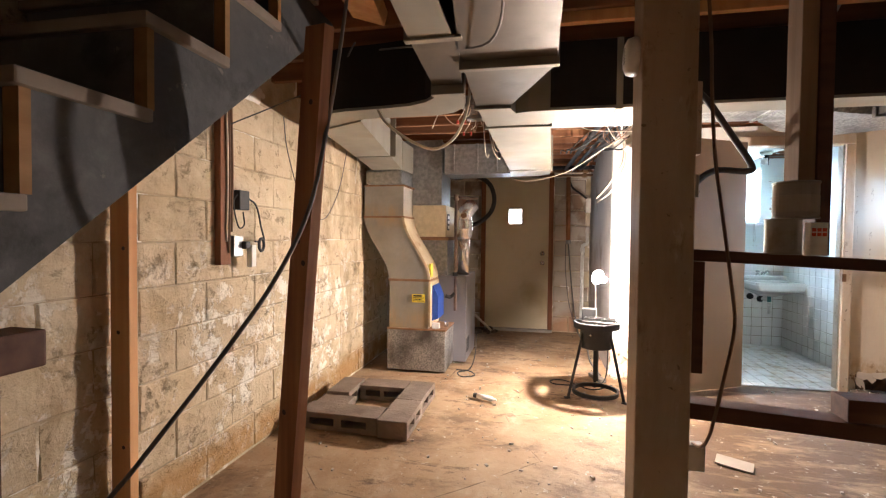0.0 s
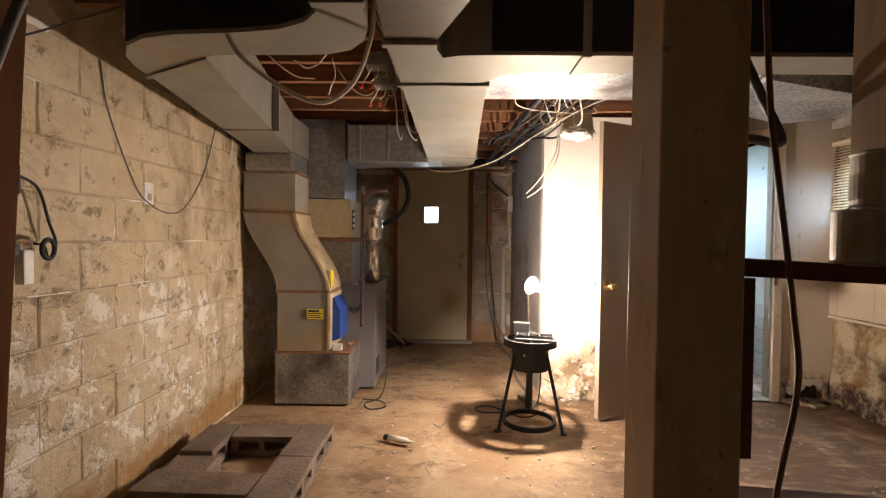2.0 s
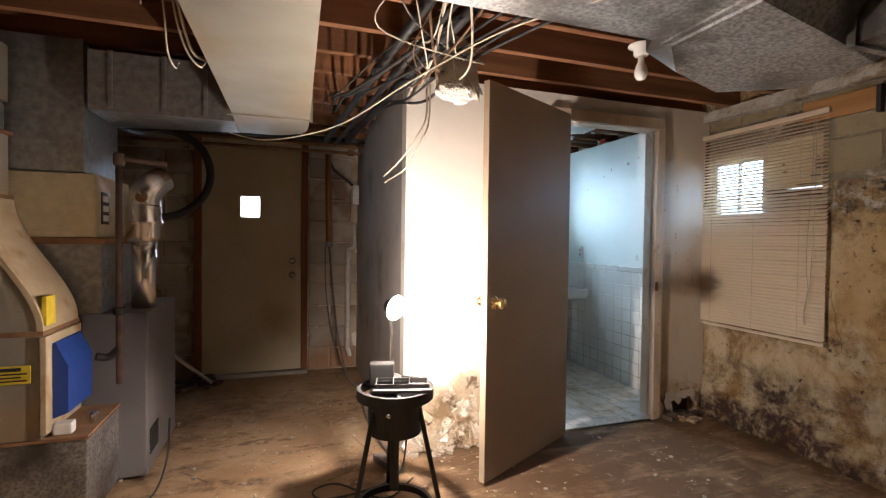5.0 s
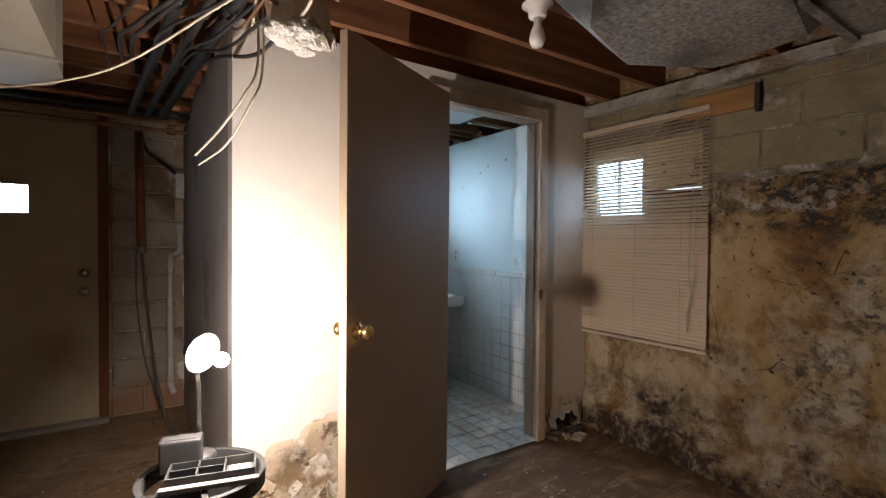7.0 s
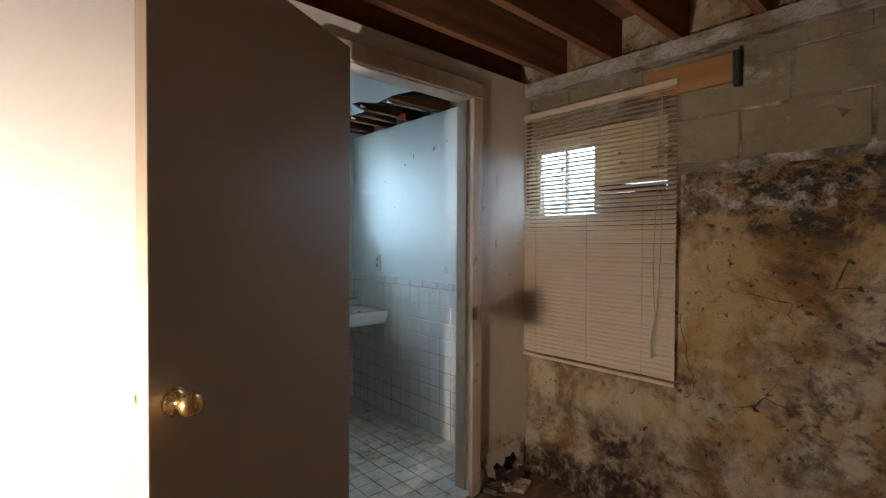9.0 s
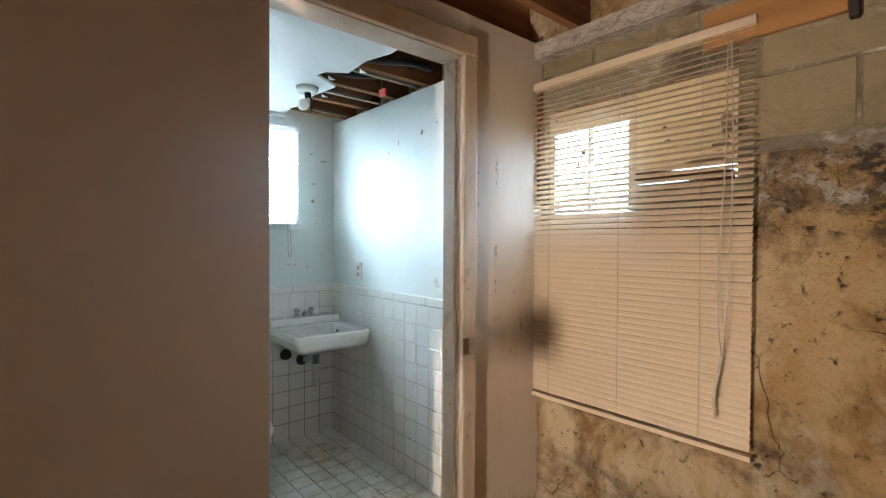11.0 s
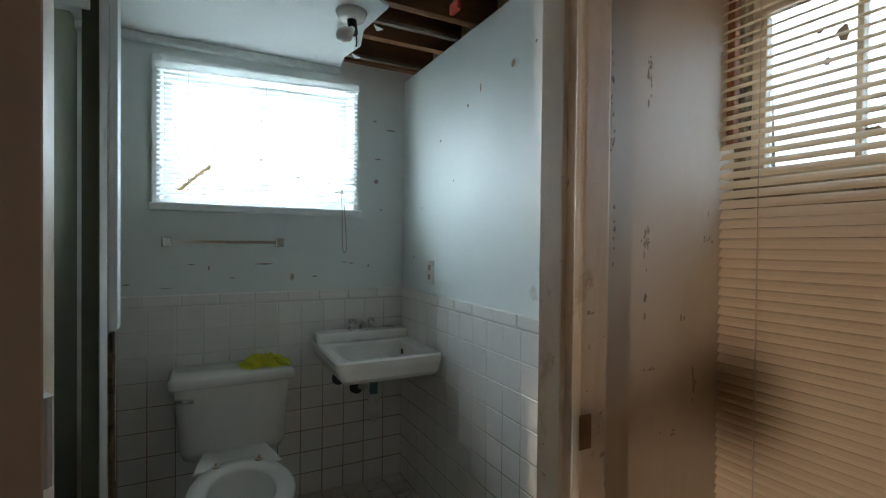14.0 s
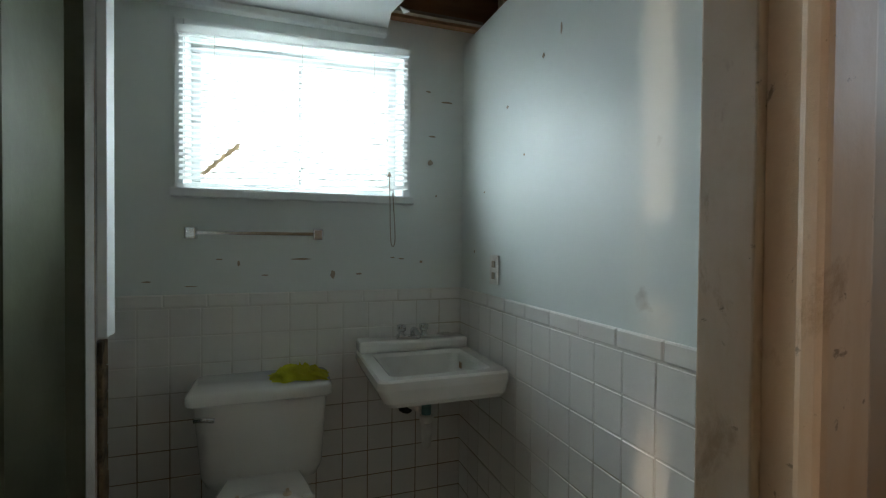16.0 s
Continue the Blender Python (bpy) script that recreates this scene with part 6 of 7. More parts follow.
def blind(name, label, origin, along, n, pitch, width, z_top, mat, tilt, skew, slat=0.025, open_to=0):
    """A horizontal blind: head rail, slats, cords and bottom rail. along: unit vector across it; skew: rise per metre."""
    o = thing(name, origin, label, "blind")
    along = Vector(along)
    face = Vector((along.y, -along.x, 0))
    O = Vector(origin)

    def at(s, d, z):
        return O + along * s + face * d + Vector((0, 0, z + skew * s))
    up = Vector((0, 0, 1))
    part("head_rail", prism(B(), [at(0, -0.018, 0), at(0, 0.018, 0), at(0, 0.018, -0.028), at(0, -0.018, -0.028)], along * width + Vector((0, 0, skew * width))), mat, o)
    for k in range(n):
        t = radians(tilt if k >= open_to else tilt * (0.60 + 0.40 * (k / open_to) ** 5) + 1.5 * math.sin(k * 1.9))
        a = face * math.cos(t) + up * math.sin(t)
        nn = up * math.cos(t) - face * math.sin(t)
        c0 = at(0.004, 0, -0.036 - pitch * k)
        prof = [c0 + a * (slat * u) + nn * (0.0022 * (1 - 4 * u * u)) for u in (-0.5, -0.2, 0.2, 0.5)]
        prof += [p + nn * 0.0006 for p in prof[::-1]]
        wob = 0.0008 * math.sin(k * 2.3) + 0.0005 * math.sin(k * 5.1)
        part("slat", prism(B(), [p + face * wob for p in prof], along * (width - 0.008) + Vector((0, 0, skew * width + 0.0014 * math.sin(k * 1.7)))), mat, o)
    zb = -0.036 - pitch * n
    part("bottom_rail", prism(B(), [at(0, -0.012, zb), at(0, 0.012, zb), at(0, 0.012, zb - 0.016), at(0, -0.012, zb - 0.016)], along * width + Vector((0, 0, skew * width))), mat, o)
    for s in (0.14, 0.5, 0.83):
        part("ladder_cord", tube(B(), [at(width * s, 0.0135, -0.03), at(width * s, 0.0138, zb)], 0.0009, 5, straight=True), M_CORD, o)
    return o


sb = blind("side_blind", "dirty cream slatted blind hanging over the window", (2.648, 4.495, 2.008), (0, -1, 0), 60, 0.0216, 0.868, 0, M_SLAT, -57, 0.004, open_to=29)
part("pull_cord", tube(B(), [(2.628, 3.70, 1.97), (2.62, 3.70, 1.6), (2.615, 3.715, 1.2), (2.615, 3.70, 0.98), (2.615, 3.685, 1.2), (2.62, 3.68, 1.6), (2.628, 3.69, 1.97)], 0.002), M_CORD, sb, "looped pull cord", True)
part("tassel", tube(B(), [(2.615, 3.70, 0.985), (2.618, 3.722, 0.85), (2.62, 3.72, 0.78)], 0.004), M_CORD, sb, smooth=True)
# dirty smears on the bathroom front wall
bm = B()
rnd = random.Random(14)
for x, z, w, h, n in ((2.405, 1.62, 0.006, 0.045, 12), (2.40, 1.285, 0.012, 0.026, 14), (2.42, 1.02, 0.022, 0.004, 6), (2.56, 0.97, 0.010, 0.05, 14), (2.30, 1.55, 0.006, 0.12, 16), (2.52, 1.12, 0.010, 0.01, 4),
                      (2.40, 1.18, 0.004, 0.05, 6), (2.31, 1.30, 0.004, 0.08, 7), (2.46, 0.88, 0.05, 0.01, 4), (2.60, 1.30, 0.02, 0.06, 6)):
    for k in range(n):
        cx, cz = x + rnd.gauss(0, w * 0.5), z + rnd.gauss(0, h * 0.5)
        r0, r1 = rnd.uniform(0.0012, 0.0035), rnd.uniform(0.002, 0.009)
        if h < w:
            r0, r1 = r1, r0
        pts = [(cx + r0 * math.cos(a) * rnd.uniform(0.6, 1.3), 4.4592, cz + r1 * math.sin(a) * rnd.uniform(0.6, 1.3)) for a in [2 * math.pi * i / 9 for i in range(9)]]
        prism(bm, pts, (0, 0.0006, 0))
part("scuff_marks", bm, M_SCUFF, wall_bath_front, "grey scuffs and gouges in the paint")
# ---- bathroom things ----
bw = thing("window_bath", (1.86, 6.3, 1.44), "bright bathroom window behind a white blind", "window", kind="structure")
for x0, x1, z0, z1 in ((1.432, 2.288, 1.442, 1.48), (1.432, 2.288, 2.01, 2.048), (1.432, 1.47, 1.482, 2.008), (2.25, 2.288, 1.482, 2.008), (1.85, 1.87, 1.482, 2.008)):
    part("window_frame", box(B(), x0, x1, 6.33, 6.37, z0, z1, 0.004), M_BATHCEIL, bw)
for x0, x1 in ((1.47, 1.85), (1.87, 2.25)):
    part("pane", box(B(), x0, x1, 6.345, 6.35, 1.482, 2.008), M_GLASS, bw).visible_shadow = False
for x0, x1, z0, z1 in ((1.395, 1.428, 1.40, 2.085), (2.292, 2.325, 1.40, 2.085), (1.43, 2.29, 2.052, 2.085)):
    part("casing", box(B(), x0, x1, 6.186, 6.198, z0, z1, 0.003), M_BATHCEIL, bw)
part("window_sill", box(B(), 1.385, 2.335, 6.15, 6.197, 1.405, 1.438, 0.006), M_BATHCEIL, bw)
bbl = blind("bath_blind", "white slatted blind glowing with daylight", (1.412, 6.168, 2.045), (1, 0, 0), 25, 0.0222, 0.895, 0, M_BSLAT, -38, 0.036)
part("pull_cord", tube(B(), [(2.22, 6.145, 1.52), (2.222, 6.14, 1.40), (2.225, 6.14, 1.26), (2.235, 6.14, 1.22), (2.245, 6.14, 1.26), (2.235, 6.145, 1.45)], 0.002), M_CARD, bbl, "looped pull cord", True)
part("tassel", lathe(B(), [(0.002, 0.02), (0.009, 0)], (2.22, 6.145, 1.52)), M_CARD, bbl)

part("broken_slat", prism(B(), [(1.49, 6.150, 1.494), (1.503, 6.150, 1.484), (1.575, 6.150, 1.555), (1.628, 6.150, 1.600), (1.626, 6.150, 1.622), (1.570, 6.150, 1.572)], (0, 0.0012, 0)), M_SLAT, bbl, "bent broken slat end")
bar = thing("towel_bar", (1.69, 6.15, 1.265), "chrome towel bar on the wall below the window", "towel bar")
for x in (1.455, 1.925):
    part("bracket", box(B(), x - 0.02, x + 0.02, 6.145, 6.197, 1.245, 1.29, 0.006), M_CHROME, bar)
part("bar", box(B(), 1.475, 1.905, 6.152, 6.166, 1.262, 1.276, 0.002), M_CHROME, bar)

sw = thing("bath_outlet", (2.575, 5.84, 1.14), "white outlet plate above the tiles", "outlet")
plt2 = part("plate", box(B(), 2.571, 2.579, 5.805, 5.875, 1.075, 1.19, 0.002), M_WHITE, sw)
for z in (1.11, 1.155):
    part("socket", box(B(), 2.568, 2.5715, 5.828, 5.852, z - 0.013, z + 0.013, 0.001), M_CARD, plt2)

# wall-hung basin
sink = thing("wash_basin", (2.33, 5.95, 0.6), "white porcelain wall basin with stains and chrome taps", "basin")


def rrect(x0, x1, y0, y1, z, r, n=5):
    pts = []
    for cx, cy, a0 in ((x1 - r, y1 - r, 0), (x0 + r, y1 - r, 90), (x0 + r, y0 + r, 180), (x1 - r, y0 + r, 270)):
        for i in range(n + 1):
            a = radians(a0 + 90 * i / n)
            pts.append((cx + r * math.cos(a), cy + r * math.sin(a), z))
    return pts


SX0, SX1, SY0, SY1 = 2.08, 2.565, 5.67, 6.18
part("basin", loft(B(), [rrect(2.25, 2.42, 5.96, 6.10, 0.600, 0.05), rrect(2.20, 2.47, 5.88, 6.14, 0.632, 0.05), rrect(SX0 + 0.07, SX1 - 0.05, SY0 + 0.06, SY1, 0.668, 0.05), rrect(SX0 + 0.035, SX1 - 0.015, SY0 + 0.014, SY1, 0.684, 0.035),
                         rrect(SX0 + 0.022, SX1 - 0.008, SY0 + 0.004, SY1, 0.700, 0.03),
                         rrect(SX0, SX1, SY0, SY1, 0.745, 0.028), rrect(SX0, SX1, SY0, SY1, 0.772, 0.028), rrect(SX0 + 0.008, SX1 - 0.008, SY0 + 0.008, SY1, 0.780, 0.024),
                         rrect(SX0 + 0.05, SX1 - 0.05, SY0 + 0.05, SY1 - 0.12, 0.778, 0.03), rrect(SX0 + 0.065, SX1 - 0.065, SY0 + 0.065, SY1 - 0.13, 0.765, 0.03), rrect(SX0 + 0.09, SX1 - 0.09, SY0 + 0.10, SY1 - 0.15, 0.67, 0.05),
                         rrect(SX0 + 0.15, SX1 - 0.15, SY0 + 0.15, SY1 - 0.2, 0.655, 0.04)]), M_PORC, sink, smooth=False)
part("back_ledge", box(B(), SX0 + 0.004, SX1 - 0.004, SY1 - 0.11, SY1, 0.777, 0.826, 0.014), M_PORC, sink)
for x in (2.27, 2.37):
    t = part("tap", lathe(B(), [(0.022, 0), (0.022, 0.012), (0.013, 0.018), (0.013, 0.03), (0.02, 0.034), (0.02, 0.056), (0.008, 0.06)], (x, 6.115, 0.826), n=18), M_CHROME, sink, smooth=True)
part("spout", tube(B(), [(2.32, 6.12, 0.83), (2.32, 6.11, 0.86), (2.32, 6.07, 0.865), (2.32, 6.03, 0.845)], 0.011, 10), M_CHROME, sink, smooth=True)
part("spout_base", box(B(), 2.255, 2.385, 6.095, 6.135, 0.826, 0.838, 0.004), M_CHROME, sink)
part("soap_dish", lathe(B(), [(0.03, 0), (0.036, 0.006), (0.03, 0.008), (0.005, 0.003)], (2.47, 6.12, 0.828), n=20), M_CHROME, sink)
part("overflow_stain", box(B(), 2.472, 2.4755, 5.93, 5.95, 0.725, 0.75), M_RUST, sink)
part("drain_tail", lathe(B(), [(0.02, 0), (0.02, 0.07)], (2.345, 5.99, 0.53)), plain("green_brass", (0.10, 0.24, 0.24), 0.5), sink)
part("drain_collar", lathe(B(), [(0.024, 0), (0.029, 0.003), (0.029, 0.028), (0.022, 0.032)], (2.345, 5.985, 0.502)), M_WHITE, sink)
part("drain_tube", lathe(B(), [(0.012, 0.004), (0.019, 0), (0.024, 0.10)], (2.345, 5.985, 0.40)), M_WHITE, sink)
part("waste_arm", tube(B(), [(2.32, 5.99, 0.555), (2.29, 6.03, 0.565), (2.26, 6.08, 0.57)], 0.017), M_PVC, sink, smooth=True)
part("waste_nut", lathe(B(), [(0.032, 0), (0.036, 0.012), (0.036, 0.03), (0.028, 0.04)], (2.285, 6.03, 0.56), (-0.5, 0.8, 0.1)), M_BLACK, sink)
part("wall_flange", lathe(B(), [(0.036, 0), (0.036, 0.012), (0.025, 0.04)], (2.22, 6.185, 0.575), (0.2, -1, 0)), M_BLACK, sink)

# toilet
wc = thing("toilet", (1.72, 5.75, 0), "white porcelain toilet without a seat", "toilet")
TY0, TY1 = 5.95, 6.165
tank = part("tank", loft(B(), [rrect(1.525, 1.915, TY0 + 0.03, TY1, 0.355, 0.05), rrect(1.51, 1.93, TY0 + 0.012, TY1, 0.40, 0.05), rrect(1.49, 1.945, TY0, TY1, 0.66, 0.04), rrect(1.492, 1.943, TY0, TY1, 0.668, 0.04)]), M_PORC, wc, smooth=True)
part("tank_lid", loft(B(), [rrect(1.475, 1.957, TY0 - 0.022, TY1 + 0.012, 0.670, 0.03), rrect(1.47, 1.962, TY0 - 0.028, TY1 + 0.014, 0.678, 0.03), rrect(1.47, 1.962, TY0 - 0.028, TY1 + 0.014, 0.705, 0.03), rrect(1.482, 1.95, TY0 - 0.016, TY1 + 0.006, 0.716, 0.03)]), M_PORC, tank, smooth=True)
part("flush_lever", tube(B(), [(1.50, TY0 - 0.012, 0.625), (1.53, TY0 - 0.02, 0.627), (1.565, TY0 - 0.022, 0.622)], 0.009), M_CHROME, tank, smooth=True)


def oval(cx, cy, a, b, z, n=32, back=0.0):
    pts = []
    for i in range(n):
        t = 2 * math.pi * i / n
        y = math.sin(t) * b
        pts.append((cx + math.cos(t) * a * (1.0 if y < 0 else 1.0 + back * y / b), cy + y, z))
    return pts


CX, CY = 1.722, 5.60
part("bowl", loft(B(), [oval(CX, CY + 0.06, 0.10, 0.20, 0.0), oval(CX, CY + 0.06, 0.095, 0.19, 0.05), oval(CX, CY + 0.04, 0.10, 0.18, 0.18), oval(CX, CY, 0.155, 0.22, 0.30), oval(CX, CY, 0.178, 0.245, 0.355), oval(CX, CY, 0.182, 0.252, 0.385),
                       oval(CX, CY, 0.174, 0.243, 0.395), oval(CX, CY - 0.01, 0.118, 0.175, 0.394), oval(CX, CY - 0.01, 0.112, 0.168, 0.380), oval(CX, CY - 0.01, 0.10, 0.15, 0.30), oval(CX, CY, 0.06, 0.09, 0.22)]), M_PORC, wc, smooth=True)
part("water", prism(B(), oval(CX, CY, 0.068, 0.10, 0.235), (0, 0, 0.001)), surf("brown_water", (0.16, 0.13, 0.04), (0.22, 0.18, 0.07), 8.0, 0.08, 0.0), wc, "brown water in the bowl")
deck = part("deck", loft(B(), [[(1.60, 5.985, z), (1.845, 5.985, z), (1.872, 5.86, z), (1.885, 5.777, z), (1.56, 5.777, z), (1.573, 5.86, z)] for z in (0.30, 0.3865)] + [[(1.606, 5.98, 0.393), (1.839, 5.98, 0.393), (1.865, 5.858, 0.393), (1.878, 5.782, 0.393), (1.567, 5.782, 0.393), (1.58, 5.858, 0.393)]]), M_PORC, wc)
for x in (1.645, 1.80):
    part("seat_bolt", lathe(B(), [(0.015, 0), (0.014, 0.005), (0.006, 0.008), (0.006, 0.018), (0.003, 0.02)], (x, 5.80, 0.394), n=16), M_TRIM, deck)

# cloth on the tank
bm = B()
N = 26
gv = {}
for i in range(N + 1):
    for j in range(N + 1):
        u, v = i / N - 0.5, j / N - 0.5
        p = Vector((u * 6, v * 6, 1.7))
        e = max(0, 1 - (abs(u) * 2) ** 3) * max(0, 1 - (abs(v) * 2) ** 3)
        h = e * (0.030 + 0.030 * abs(noise.noise(p)) + 0.018 * noise.noise(p * 2.1)) + 0.003
        gv[i, j] = bm.verts.new((1.845 + u * 0.21 + 0.02 * noise.noise(p + Vector((9, 0, 0))), 6.03 + v * 0.13 + 0.025 * noise.noise(p + Vector((0, 7, 0))) - 0.02 * u, 0.718 + max(0.002, h)))
for i in range(N):
    for j in range(N):
        bm.faces.new((gv[i, j], gv[i + 1, j], gv[i + 1, j + 1], gv[i, j + 1]))
bmesh.ops.solidify(bm, geom=bm.faces[:], thickness=0.002)
solo("cleaning_cloth", bm, M_CLOTH, "crumpled yellow green cloth on the toilet tank", "cloth", smooth=True)

# ceiling lamp holder of the bathroom
bl = thing("bath_ceiling_lamp", (2.10, 5.56, 2.15), "unlit bulb tilted in a white ceiling holder", "lamp")
part("rose", lathe(B(), [(0.03, -0.03), (0.05, -0.028), (0.055, -0.015), (0.06, 0.0)], (2.10, 5.57, 2.156), n=28), M_PORC, bl, smooth=True)
part("socket", rod(B(), (2.10, 5.57, 2.13), (2.105, 5.56, 2.07), 0.018), M_BLACK, bl)
part("bulb", lathe(B(), [(0.012, 0), (0.016, 0.02), (0.028, 0.045), (0.03, 0.06), (0.022, 0.082), (0.004, 0.09)], (2.10, 5.555, 2.085), (-0.55, -0.35, -0.55), 22), M_BULBGLASS, bl, smooth=True)
part("chain", tube(B(), [(2.11, 5.55, 2.08), (2.115, 5.55, 2.04), (2.112, 5.55, 2.02)], 0.003), M_BLACK, bl)

# things in the broken ceiling
for k, (y, c) in enumerate(((5.35, M_BLACK), (5.10, M_BLACK))):
    pp = thing("drain_line", (2.3, y, 2.2), "old black drain pipe in the broken ceiling", "pipe", "ceiling pipes")
    part("pipe", tube(B(), [(2.10, y + 0.08, 2.22), (2.25, y, 2.20), (2.40, y - 0.06, 2.21), (2.56, y - 0.02, 2.23)], 0.018), c, pp, smooth=True)
vl = thing("red_valve", (2.40, 5.28, 2.16), "small red valve handle on a ceiling pipe", "valve")
part("stem", rod(B(), (2.40, 5.29, 2.20), (2.40, 5.29, 2.14), 0.008), M_BLACK, vl)
part("handle", box(B(), 2.392, 2.408, 5.26, 5.32, 2.105, 2.142, 0.004), M_RED, vl)
tornp = thing("ceiling_shreds", (2.2, 5.4, 2.15), "torn paper-faced board edge hanging at the hole", "torn board")
for k, (x, y) in enumerate(((2.21, 5.95), (2.205, 5.62), (2.10, 5.33), (2.17, 5.14))):
    part("shred", prism(B(), [(x, y, 2.157), (x + 0.03, y + 0.05, 2.157), (x + 0.045, y + 0.01, 2.149)], (0, 0, -0.004)), M_BATHCEIL, tornp)
# corner crack, chips below the towel bar
bm = B()
rnd = random.Random(31)
for x, z, w, h in ((1.99, 1.10, 0.012, 0.018), (1.86, 1.165, 0.04, 0.004), (1.62, 1.15, 0.005, 0.012), (1.55, 1.165, 0.014, 0.003), (2.10, 1.10, 0.014, 0.004), (2.25, 1.17, 0.012, 0.003), (2.29, 1.165, 0.015, 0.003), (2.38, 1.15, 0.008, 0.006),
                   (1.72, 1.10, 0.014, 0.003), (1.30, 1.08, 0.02, 0.003), (2.42, 1.60, 0.014, 0.012), (2.45, 1.45, 0.005, 0.005), (2.43, 1.72, 0.02, 0.004), (2.50, 1.88, 0.03, 0.004), (2.41, 1.92, 0.012, 0.004), (1.45, 1.06, 0.03, 0.002)):
    pts = [(x + w * math.cos(a) * (0.7 + 0.5 * rnd.random()), 6.1985, z + h * math.sin(a) * (0.7 + 0.5 * rnd.random())) for a in [2 * math.pi * i / 9 for i in range(9)]]
    prism(bm, pts, (0, 0.0008, 0))
part("paint_chips", bm, M_SCUFF, wall_bath_rear, "chipped paint spots")
bm = B()
for y, z, w, h in ((5.75, 1.75, 0.008, 0.006), (5.50, 1.85, 0.007, 0.008), (5.18, 1.92, 0.012, 0.016), (5.62, 1.55, 0.005, 0.005), (5.40, 1.90, 0.005, 0.02), (5.05, 1.95, 0.005, 0.006), (6.05, 1.20, 0.006, 0.006), (5.95, 1.45, 0.005, 0.004)):
    pts = [(2.5785, y + w * math.cos(a) * (0.7 + 0.5 * rnd.random()), z + h * math.sin(a) * (0.7 + 0.5 * rnd.random())) for a in [2 * math.pi * i / 9 for i in range(9)]]
    prism(bm, pts, (0.0008, 0, 0))
part("paint_chips", bm, M_SCUFF, wall_bath_side, "chipped paint spots")
# edge strip and rot at the shower partition, bent rail
st = thing("shower_post", (1.31, 5.59, 0), "white shower frame post with a metal edge and rotten foot", "post")
part("metal_face", box(B(), 1.308, 1.333, 5.575, 5.64, 0.0, 2.155, 0.003), M_FLUE, st, "bright metal shower frame")
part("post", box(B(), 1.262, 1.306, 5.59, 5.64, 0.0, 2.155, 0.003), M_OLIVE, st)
part("white_edge", box(B(), 1.334, 1.356, 5.58, 5.64, 0.99, 2.155, 0.002), M_BATHCEIL, st)
bm = B()
for i in range(14):
    z0 = 0.07 * i
    box(bm, 1.334, 1.342 + 0.014 * abs(noise.noise(Vector((i * 1.7, 3, 0)))), 5.585, 5.632, z0, z0 + 0.068, 0.003)
part("rotten_edge", bm, M_ROT, st, "rotten brown wood")
part("rail", box(B(), 0.53, 1.083, 6.10, 6.148, 0.70, 0.74, 0.01), M_PORC, st)
part("header", box(B(), 0.53, 1.284, 5.58, 5.63, 1.98, 2.04, 0.005), M_BATHCEIL, st)
# ---- blocks and tiles, piece by piece ----
def piece_mesh(name, w, h, d, bev, mat, seed, rough=0.0, nx=3, nz=2):
    """A piece whose face looks along +y local, its foot corner at the origin."""
    bm = B()
    xs = [0, bev] + [bev + (w - 2 * bev) * i / nx for i in range(1, nx)] + [w - bev, w]
    zs = [0, bev] + [bev + (h - 2 * bev) * i / nz for i in range(1, nz)] + [h - bev, h]
    g = {}
    for i, x in enumerate(xs):
        for j, z in enumerate(zs):
            rim = i in (0, len(xs) - 1) or j in (0, len(zs) - 1)
            y = d - bev if rim else d
            y += rough * noise.noise(Vector((x * 14 + seed * 7, z * 14, seed)))
            dx = rough * 0.7 * noise.noise(Vector((z * 20, seed * 3, x * 5))) if rim else 0
            g[i, j] = bm.verts.new((x + dx, y, z + dx * 0.7))
    for i in range(len(xs) - 1):
        for j in range(len(zs) - 1):
            bm.faces.new((g[i, j], g[i, j + 1], g[i + 1, j + 1], g[i + 1, j]))
    edge = [g[i, 0] for i in range(len(xs))] + [g[len(xs) - 1, j] for j in range(1, len(zs))] + [g[i, len(zs) - 1] for i in range(len(xs) - 2, -1, -1)] + [g[0, j] for j in range(len(zs) - 2, 0, -1)]
    back = [bm.verts.new((v.co.x, 0, v.co.z)) for v in edge]
    for k in range(len(edge)):
        q = (k + 1) % len(edge)
        bm.faces.new((edge[k], edge[q], back[q], back[k]))
    me = mesh_of(name, bm, mat)
    return me


def lay(name, me, parent, m):
    ob = new(name, me)
    ob.parent = parent
    ob.matrix_basis = m
    return ob


rnd = random.Random(77)
blocks = [piece_mesh("block", 0.396, 0.196, 0.022, 0.006, M_BLOCK, s, 0.008, 6, 4) for s in range(6)]
halfs = [piece_mesh("block", 0.196, 0.196, 0.022, 0.006, M_BLOCK, s + 9, 0.008, 3, 4) for s in range(2)]
# local +y must look along world +x: turn by -90 degrees
for row in range(10):
    y = YB + (0.0 if row % 2 else 0.2)
    if row % 2 == 0:
        lay("block", rnd.choice(halfs), wall_left, pose(LW - 0.02 + rnd.uniform(-0.002, 0.002), y - 0.2 + 0.196, row * 0.2 + 0.004, 0, 0, -90))
    while y < YR - 0.05:
        lay("block", rnd.choice(blocks), wall_left, pose(LW - 0.02 + rnd.uniform(-0.003, 0.003), y + 0.396, row * 0.2 + 0.004, rnd.uniform(-0.3, 0.3), 0, -90))
        y += 0.4
rblocks = [piece_mesh("block", 0.391, 0.191, 0.03, 0.010, M_REAR, s + 20, 0.009, 4, 2) for s in range(4)]
rhalf = [piece_mesh("block", 0.191, 0.191, 0.03, 0.010, M_REAR, s + 30, 0.009, 2, 2) for s in range(2)]
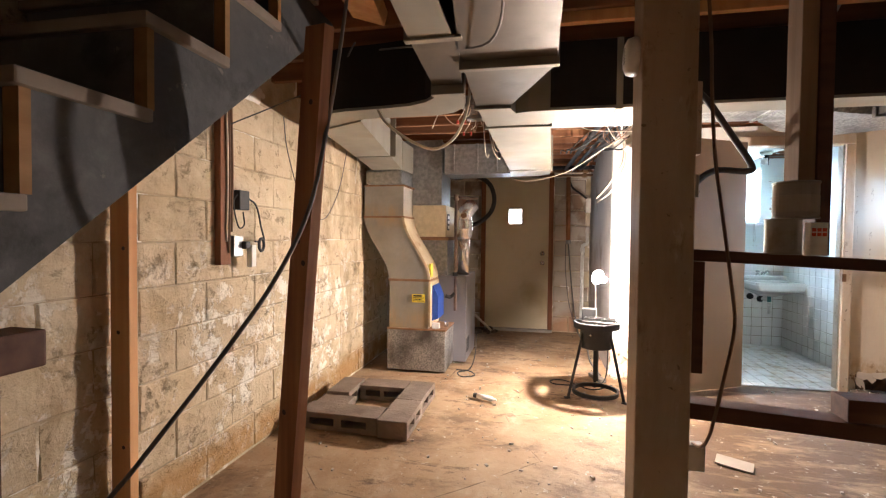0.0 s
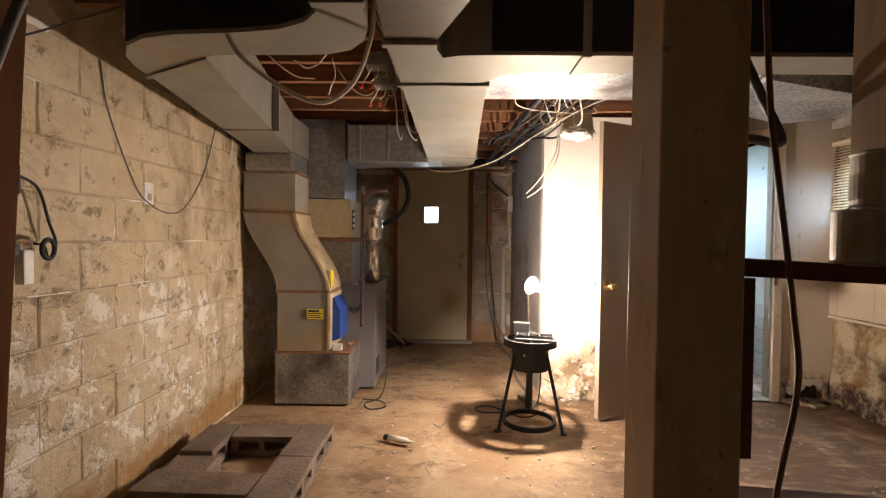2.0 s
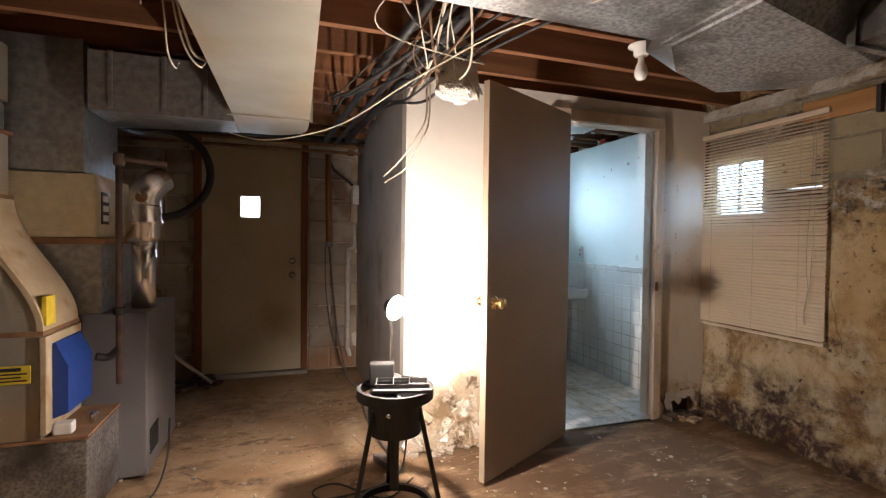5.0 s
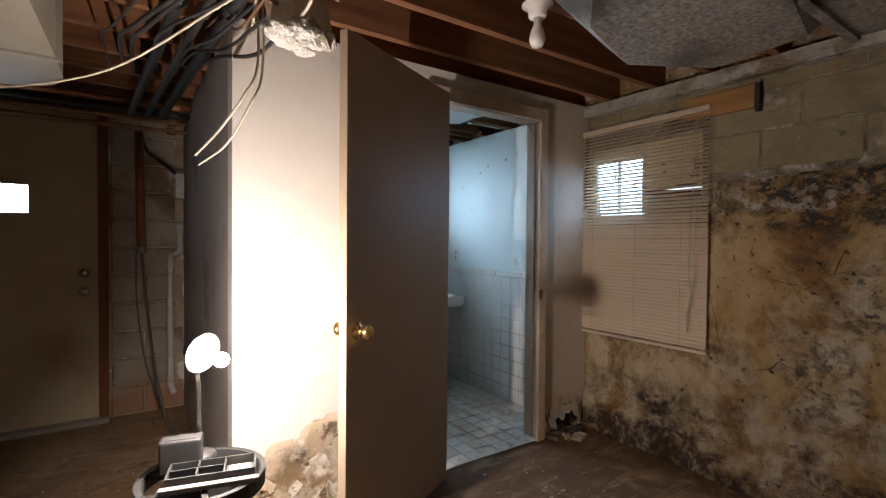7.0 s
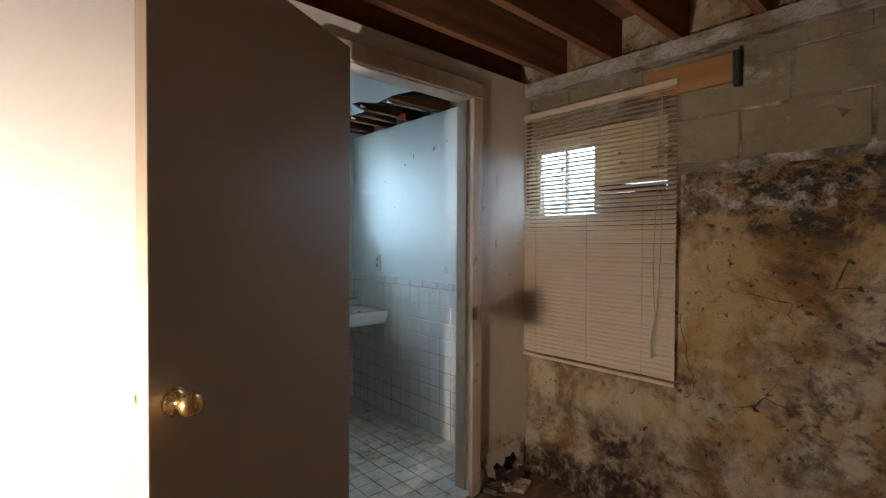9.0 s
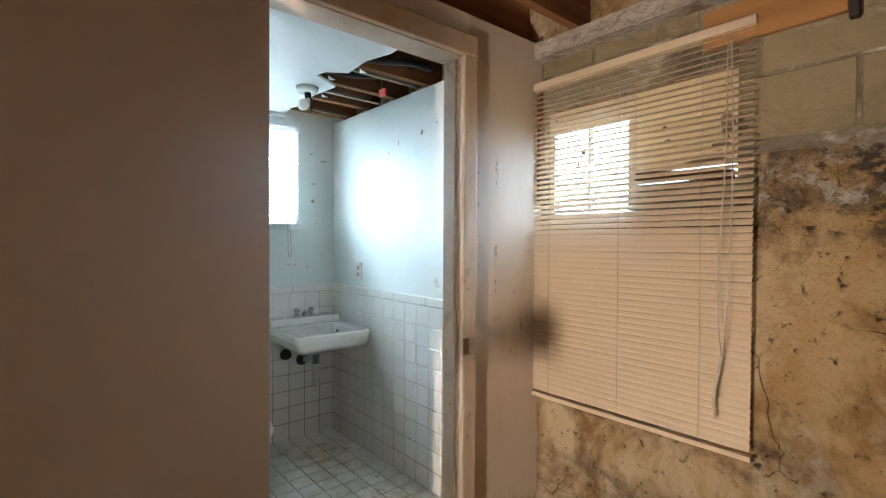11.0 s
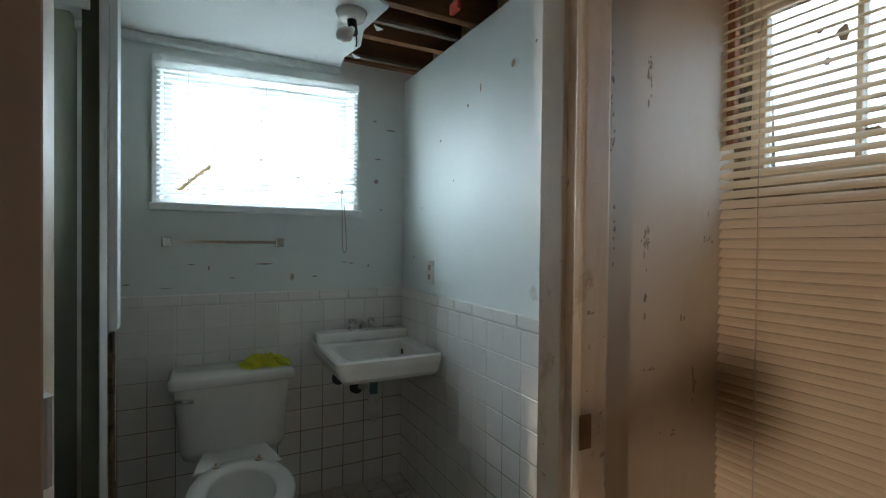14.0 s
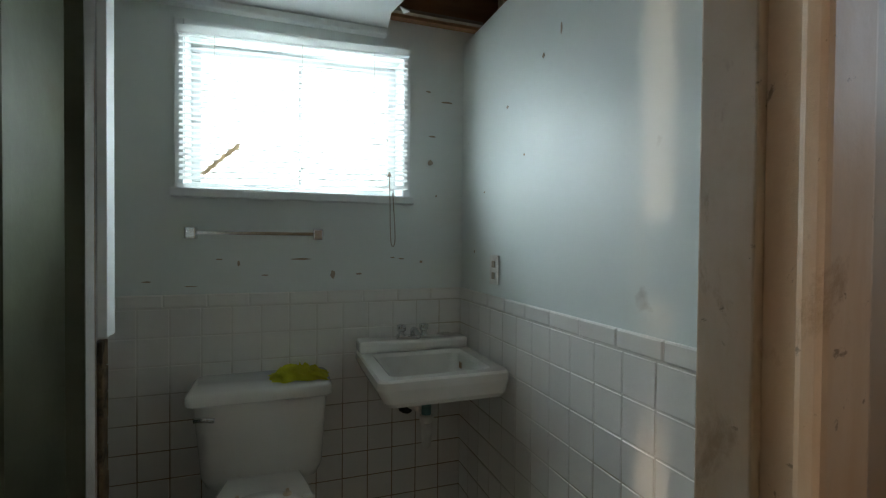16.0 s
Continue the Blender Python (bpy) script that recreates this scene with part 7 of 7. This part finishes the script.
for row in range(11):
    off = 0.0 if row % 2 else 0.2
    x = LW + off - 0.2
    while x < 0.42:
        a, b = max(x, LW), min(x + 0.4, 0.42)
        for lo, hi in ((a, min(b, -0.99)), (max(a, -0.035), b)):
            if hi - lo > 0.12:
                big = hi - lo > 0.3
                me = rnd.choice(rblocks if big else rhalf)
                s = (hi - lo - 0.009) / (0.391 if big else 0.191)
                lay("block", me, wall_rear, pose(hi - 0.004, YR + 0.03 - rnd.uniform(0, 0.004), row * 0.2 + 0.004, 0, 0, 180) @ Matrix.Diagonal((s, 1, 1, 1)))
        x += 0.4
part("mortar_bed", box(B(), RW + 0.005, RW + 0.013, YB, WIN[0] - 0.003, 1.60, 2.11), M_UPJOINT, wall_right, "rough mortar between the upper blocks")
part("mortar_bed", box(B(), RW + 0.005, RW + 0.013, WIN[0], 4.455, WIN[3] + 0.003, 2.11), M_UPJOINT, wall_right)
ublocks = [piece_mesh("block", 0.390, 0.192, 0.03, 0.005, M_UPPER, s + 40, 0.009, 5, 3) for s in range(4)]
for row, z in enumerate((1.64, 1.84, 2.04)):
    y = YB + (0.13 if row % 2 else 0.3)
    while y < 4.45:
        a, b = y, min(y + 0.4, 4.455)
        if row < 2 and b > WIN[0]:
            b = WIN[0] - 0.005
        if b - a > 0.1:
            s = (b - a - 0.008) / 0.390
            zs = 1.0 if row < 2 else 0.6
            lay("block", rnd.choice(ublocks), wall_right, pose(RW + 0.033 - rnd.uniform(0, 0.003), a + 0.003, z + 0.003, 0, 0, 90) @ Matrix.Diagonal((s, 1, zs, 1)))
        y += 0.4

P = 0.1085
tile = piece_mesh("tile", P - 0.0042, P - 0.0042, 0.008, 0.002, M_TILE, 1, 0.0, 1, 1)
cap = piece_mesh("tile", P * 1.4 - 0.003, 0.048, 0.011, 0.004, M_TILE, 2, 0.0, 1, 1)
part("grout_bed", box(B(), 1.137, 2.579, 6.1885, 6.1985, 0.0, 1.028), M_WGROUT, wall_bath_rear)
part("grout_bed", box(B(), 2.5690, 2.5785, 4.568, 6.188, 0.0, 1.028), M_WGROUT, wall_bath_side)
for r in range(9):
    for c in range(14):
        x = 2.572 - c * P
        if x - P > 1.137:
            lay("tile", tile, wall_bath_rear, pose(x, 6.1945 + rnd.uniform(-0.0004, 0.0004), 0.004 + r * P, rnd.uniform(-0.1, 0.1), 0, 180 + rnd.uniform(-0.1, 0.1)))
    for c in range(15):
        y = 6.186 - (c + 1) * P
        if y > 4.565:
            lay("tile", tile, wall_bath_side, pose(2.575 + rnd.uniform(-0.0004, 0.0004), y, 0.004 + r * P, rnd.uniform(-0.1, 0.1), 0, 90 + rnd.uniform(-0.1, 0.1)))
for c in range(10):
    x = 2.572 - c * P * 1.4
    if x - P * 1.4 > 1.137:
        lay("tile", cap, wall_bath_rear, pose(x, 6.1945, 0.982, 0, 0, 180))
for c in range(11):
    y = 6.186 - (c + 1) * P * 1.4
    if y > 4.56:
        lay("tile", cap, wall_bath_side, pose(2.575, y, 0.982, 0, 0, 90))
ftile = piece_mesh("tile", P - 0.004, P - 0.004, 0.006, 0.0015, M_FTILE, 3, 0.0, 1, 1)
for i in range(12):
    for j in range(16):
        x, y = 2.57 - (i + 1) * P, 6.19 - (j + 1) * P
        if y > 4.44 and x > 1.22:
            lay("tile", ftile, bath_floor, pose(x, y + P - 0.002, -0.001 + rnd.uniform(-0.0006, 0.0006), 90 + rnd.uniform(-0.4, 0.4), rnd.uniform(-0.4, 0.4), 0))
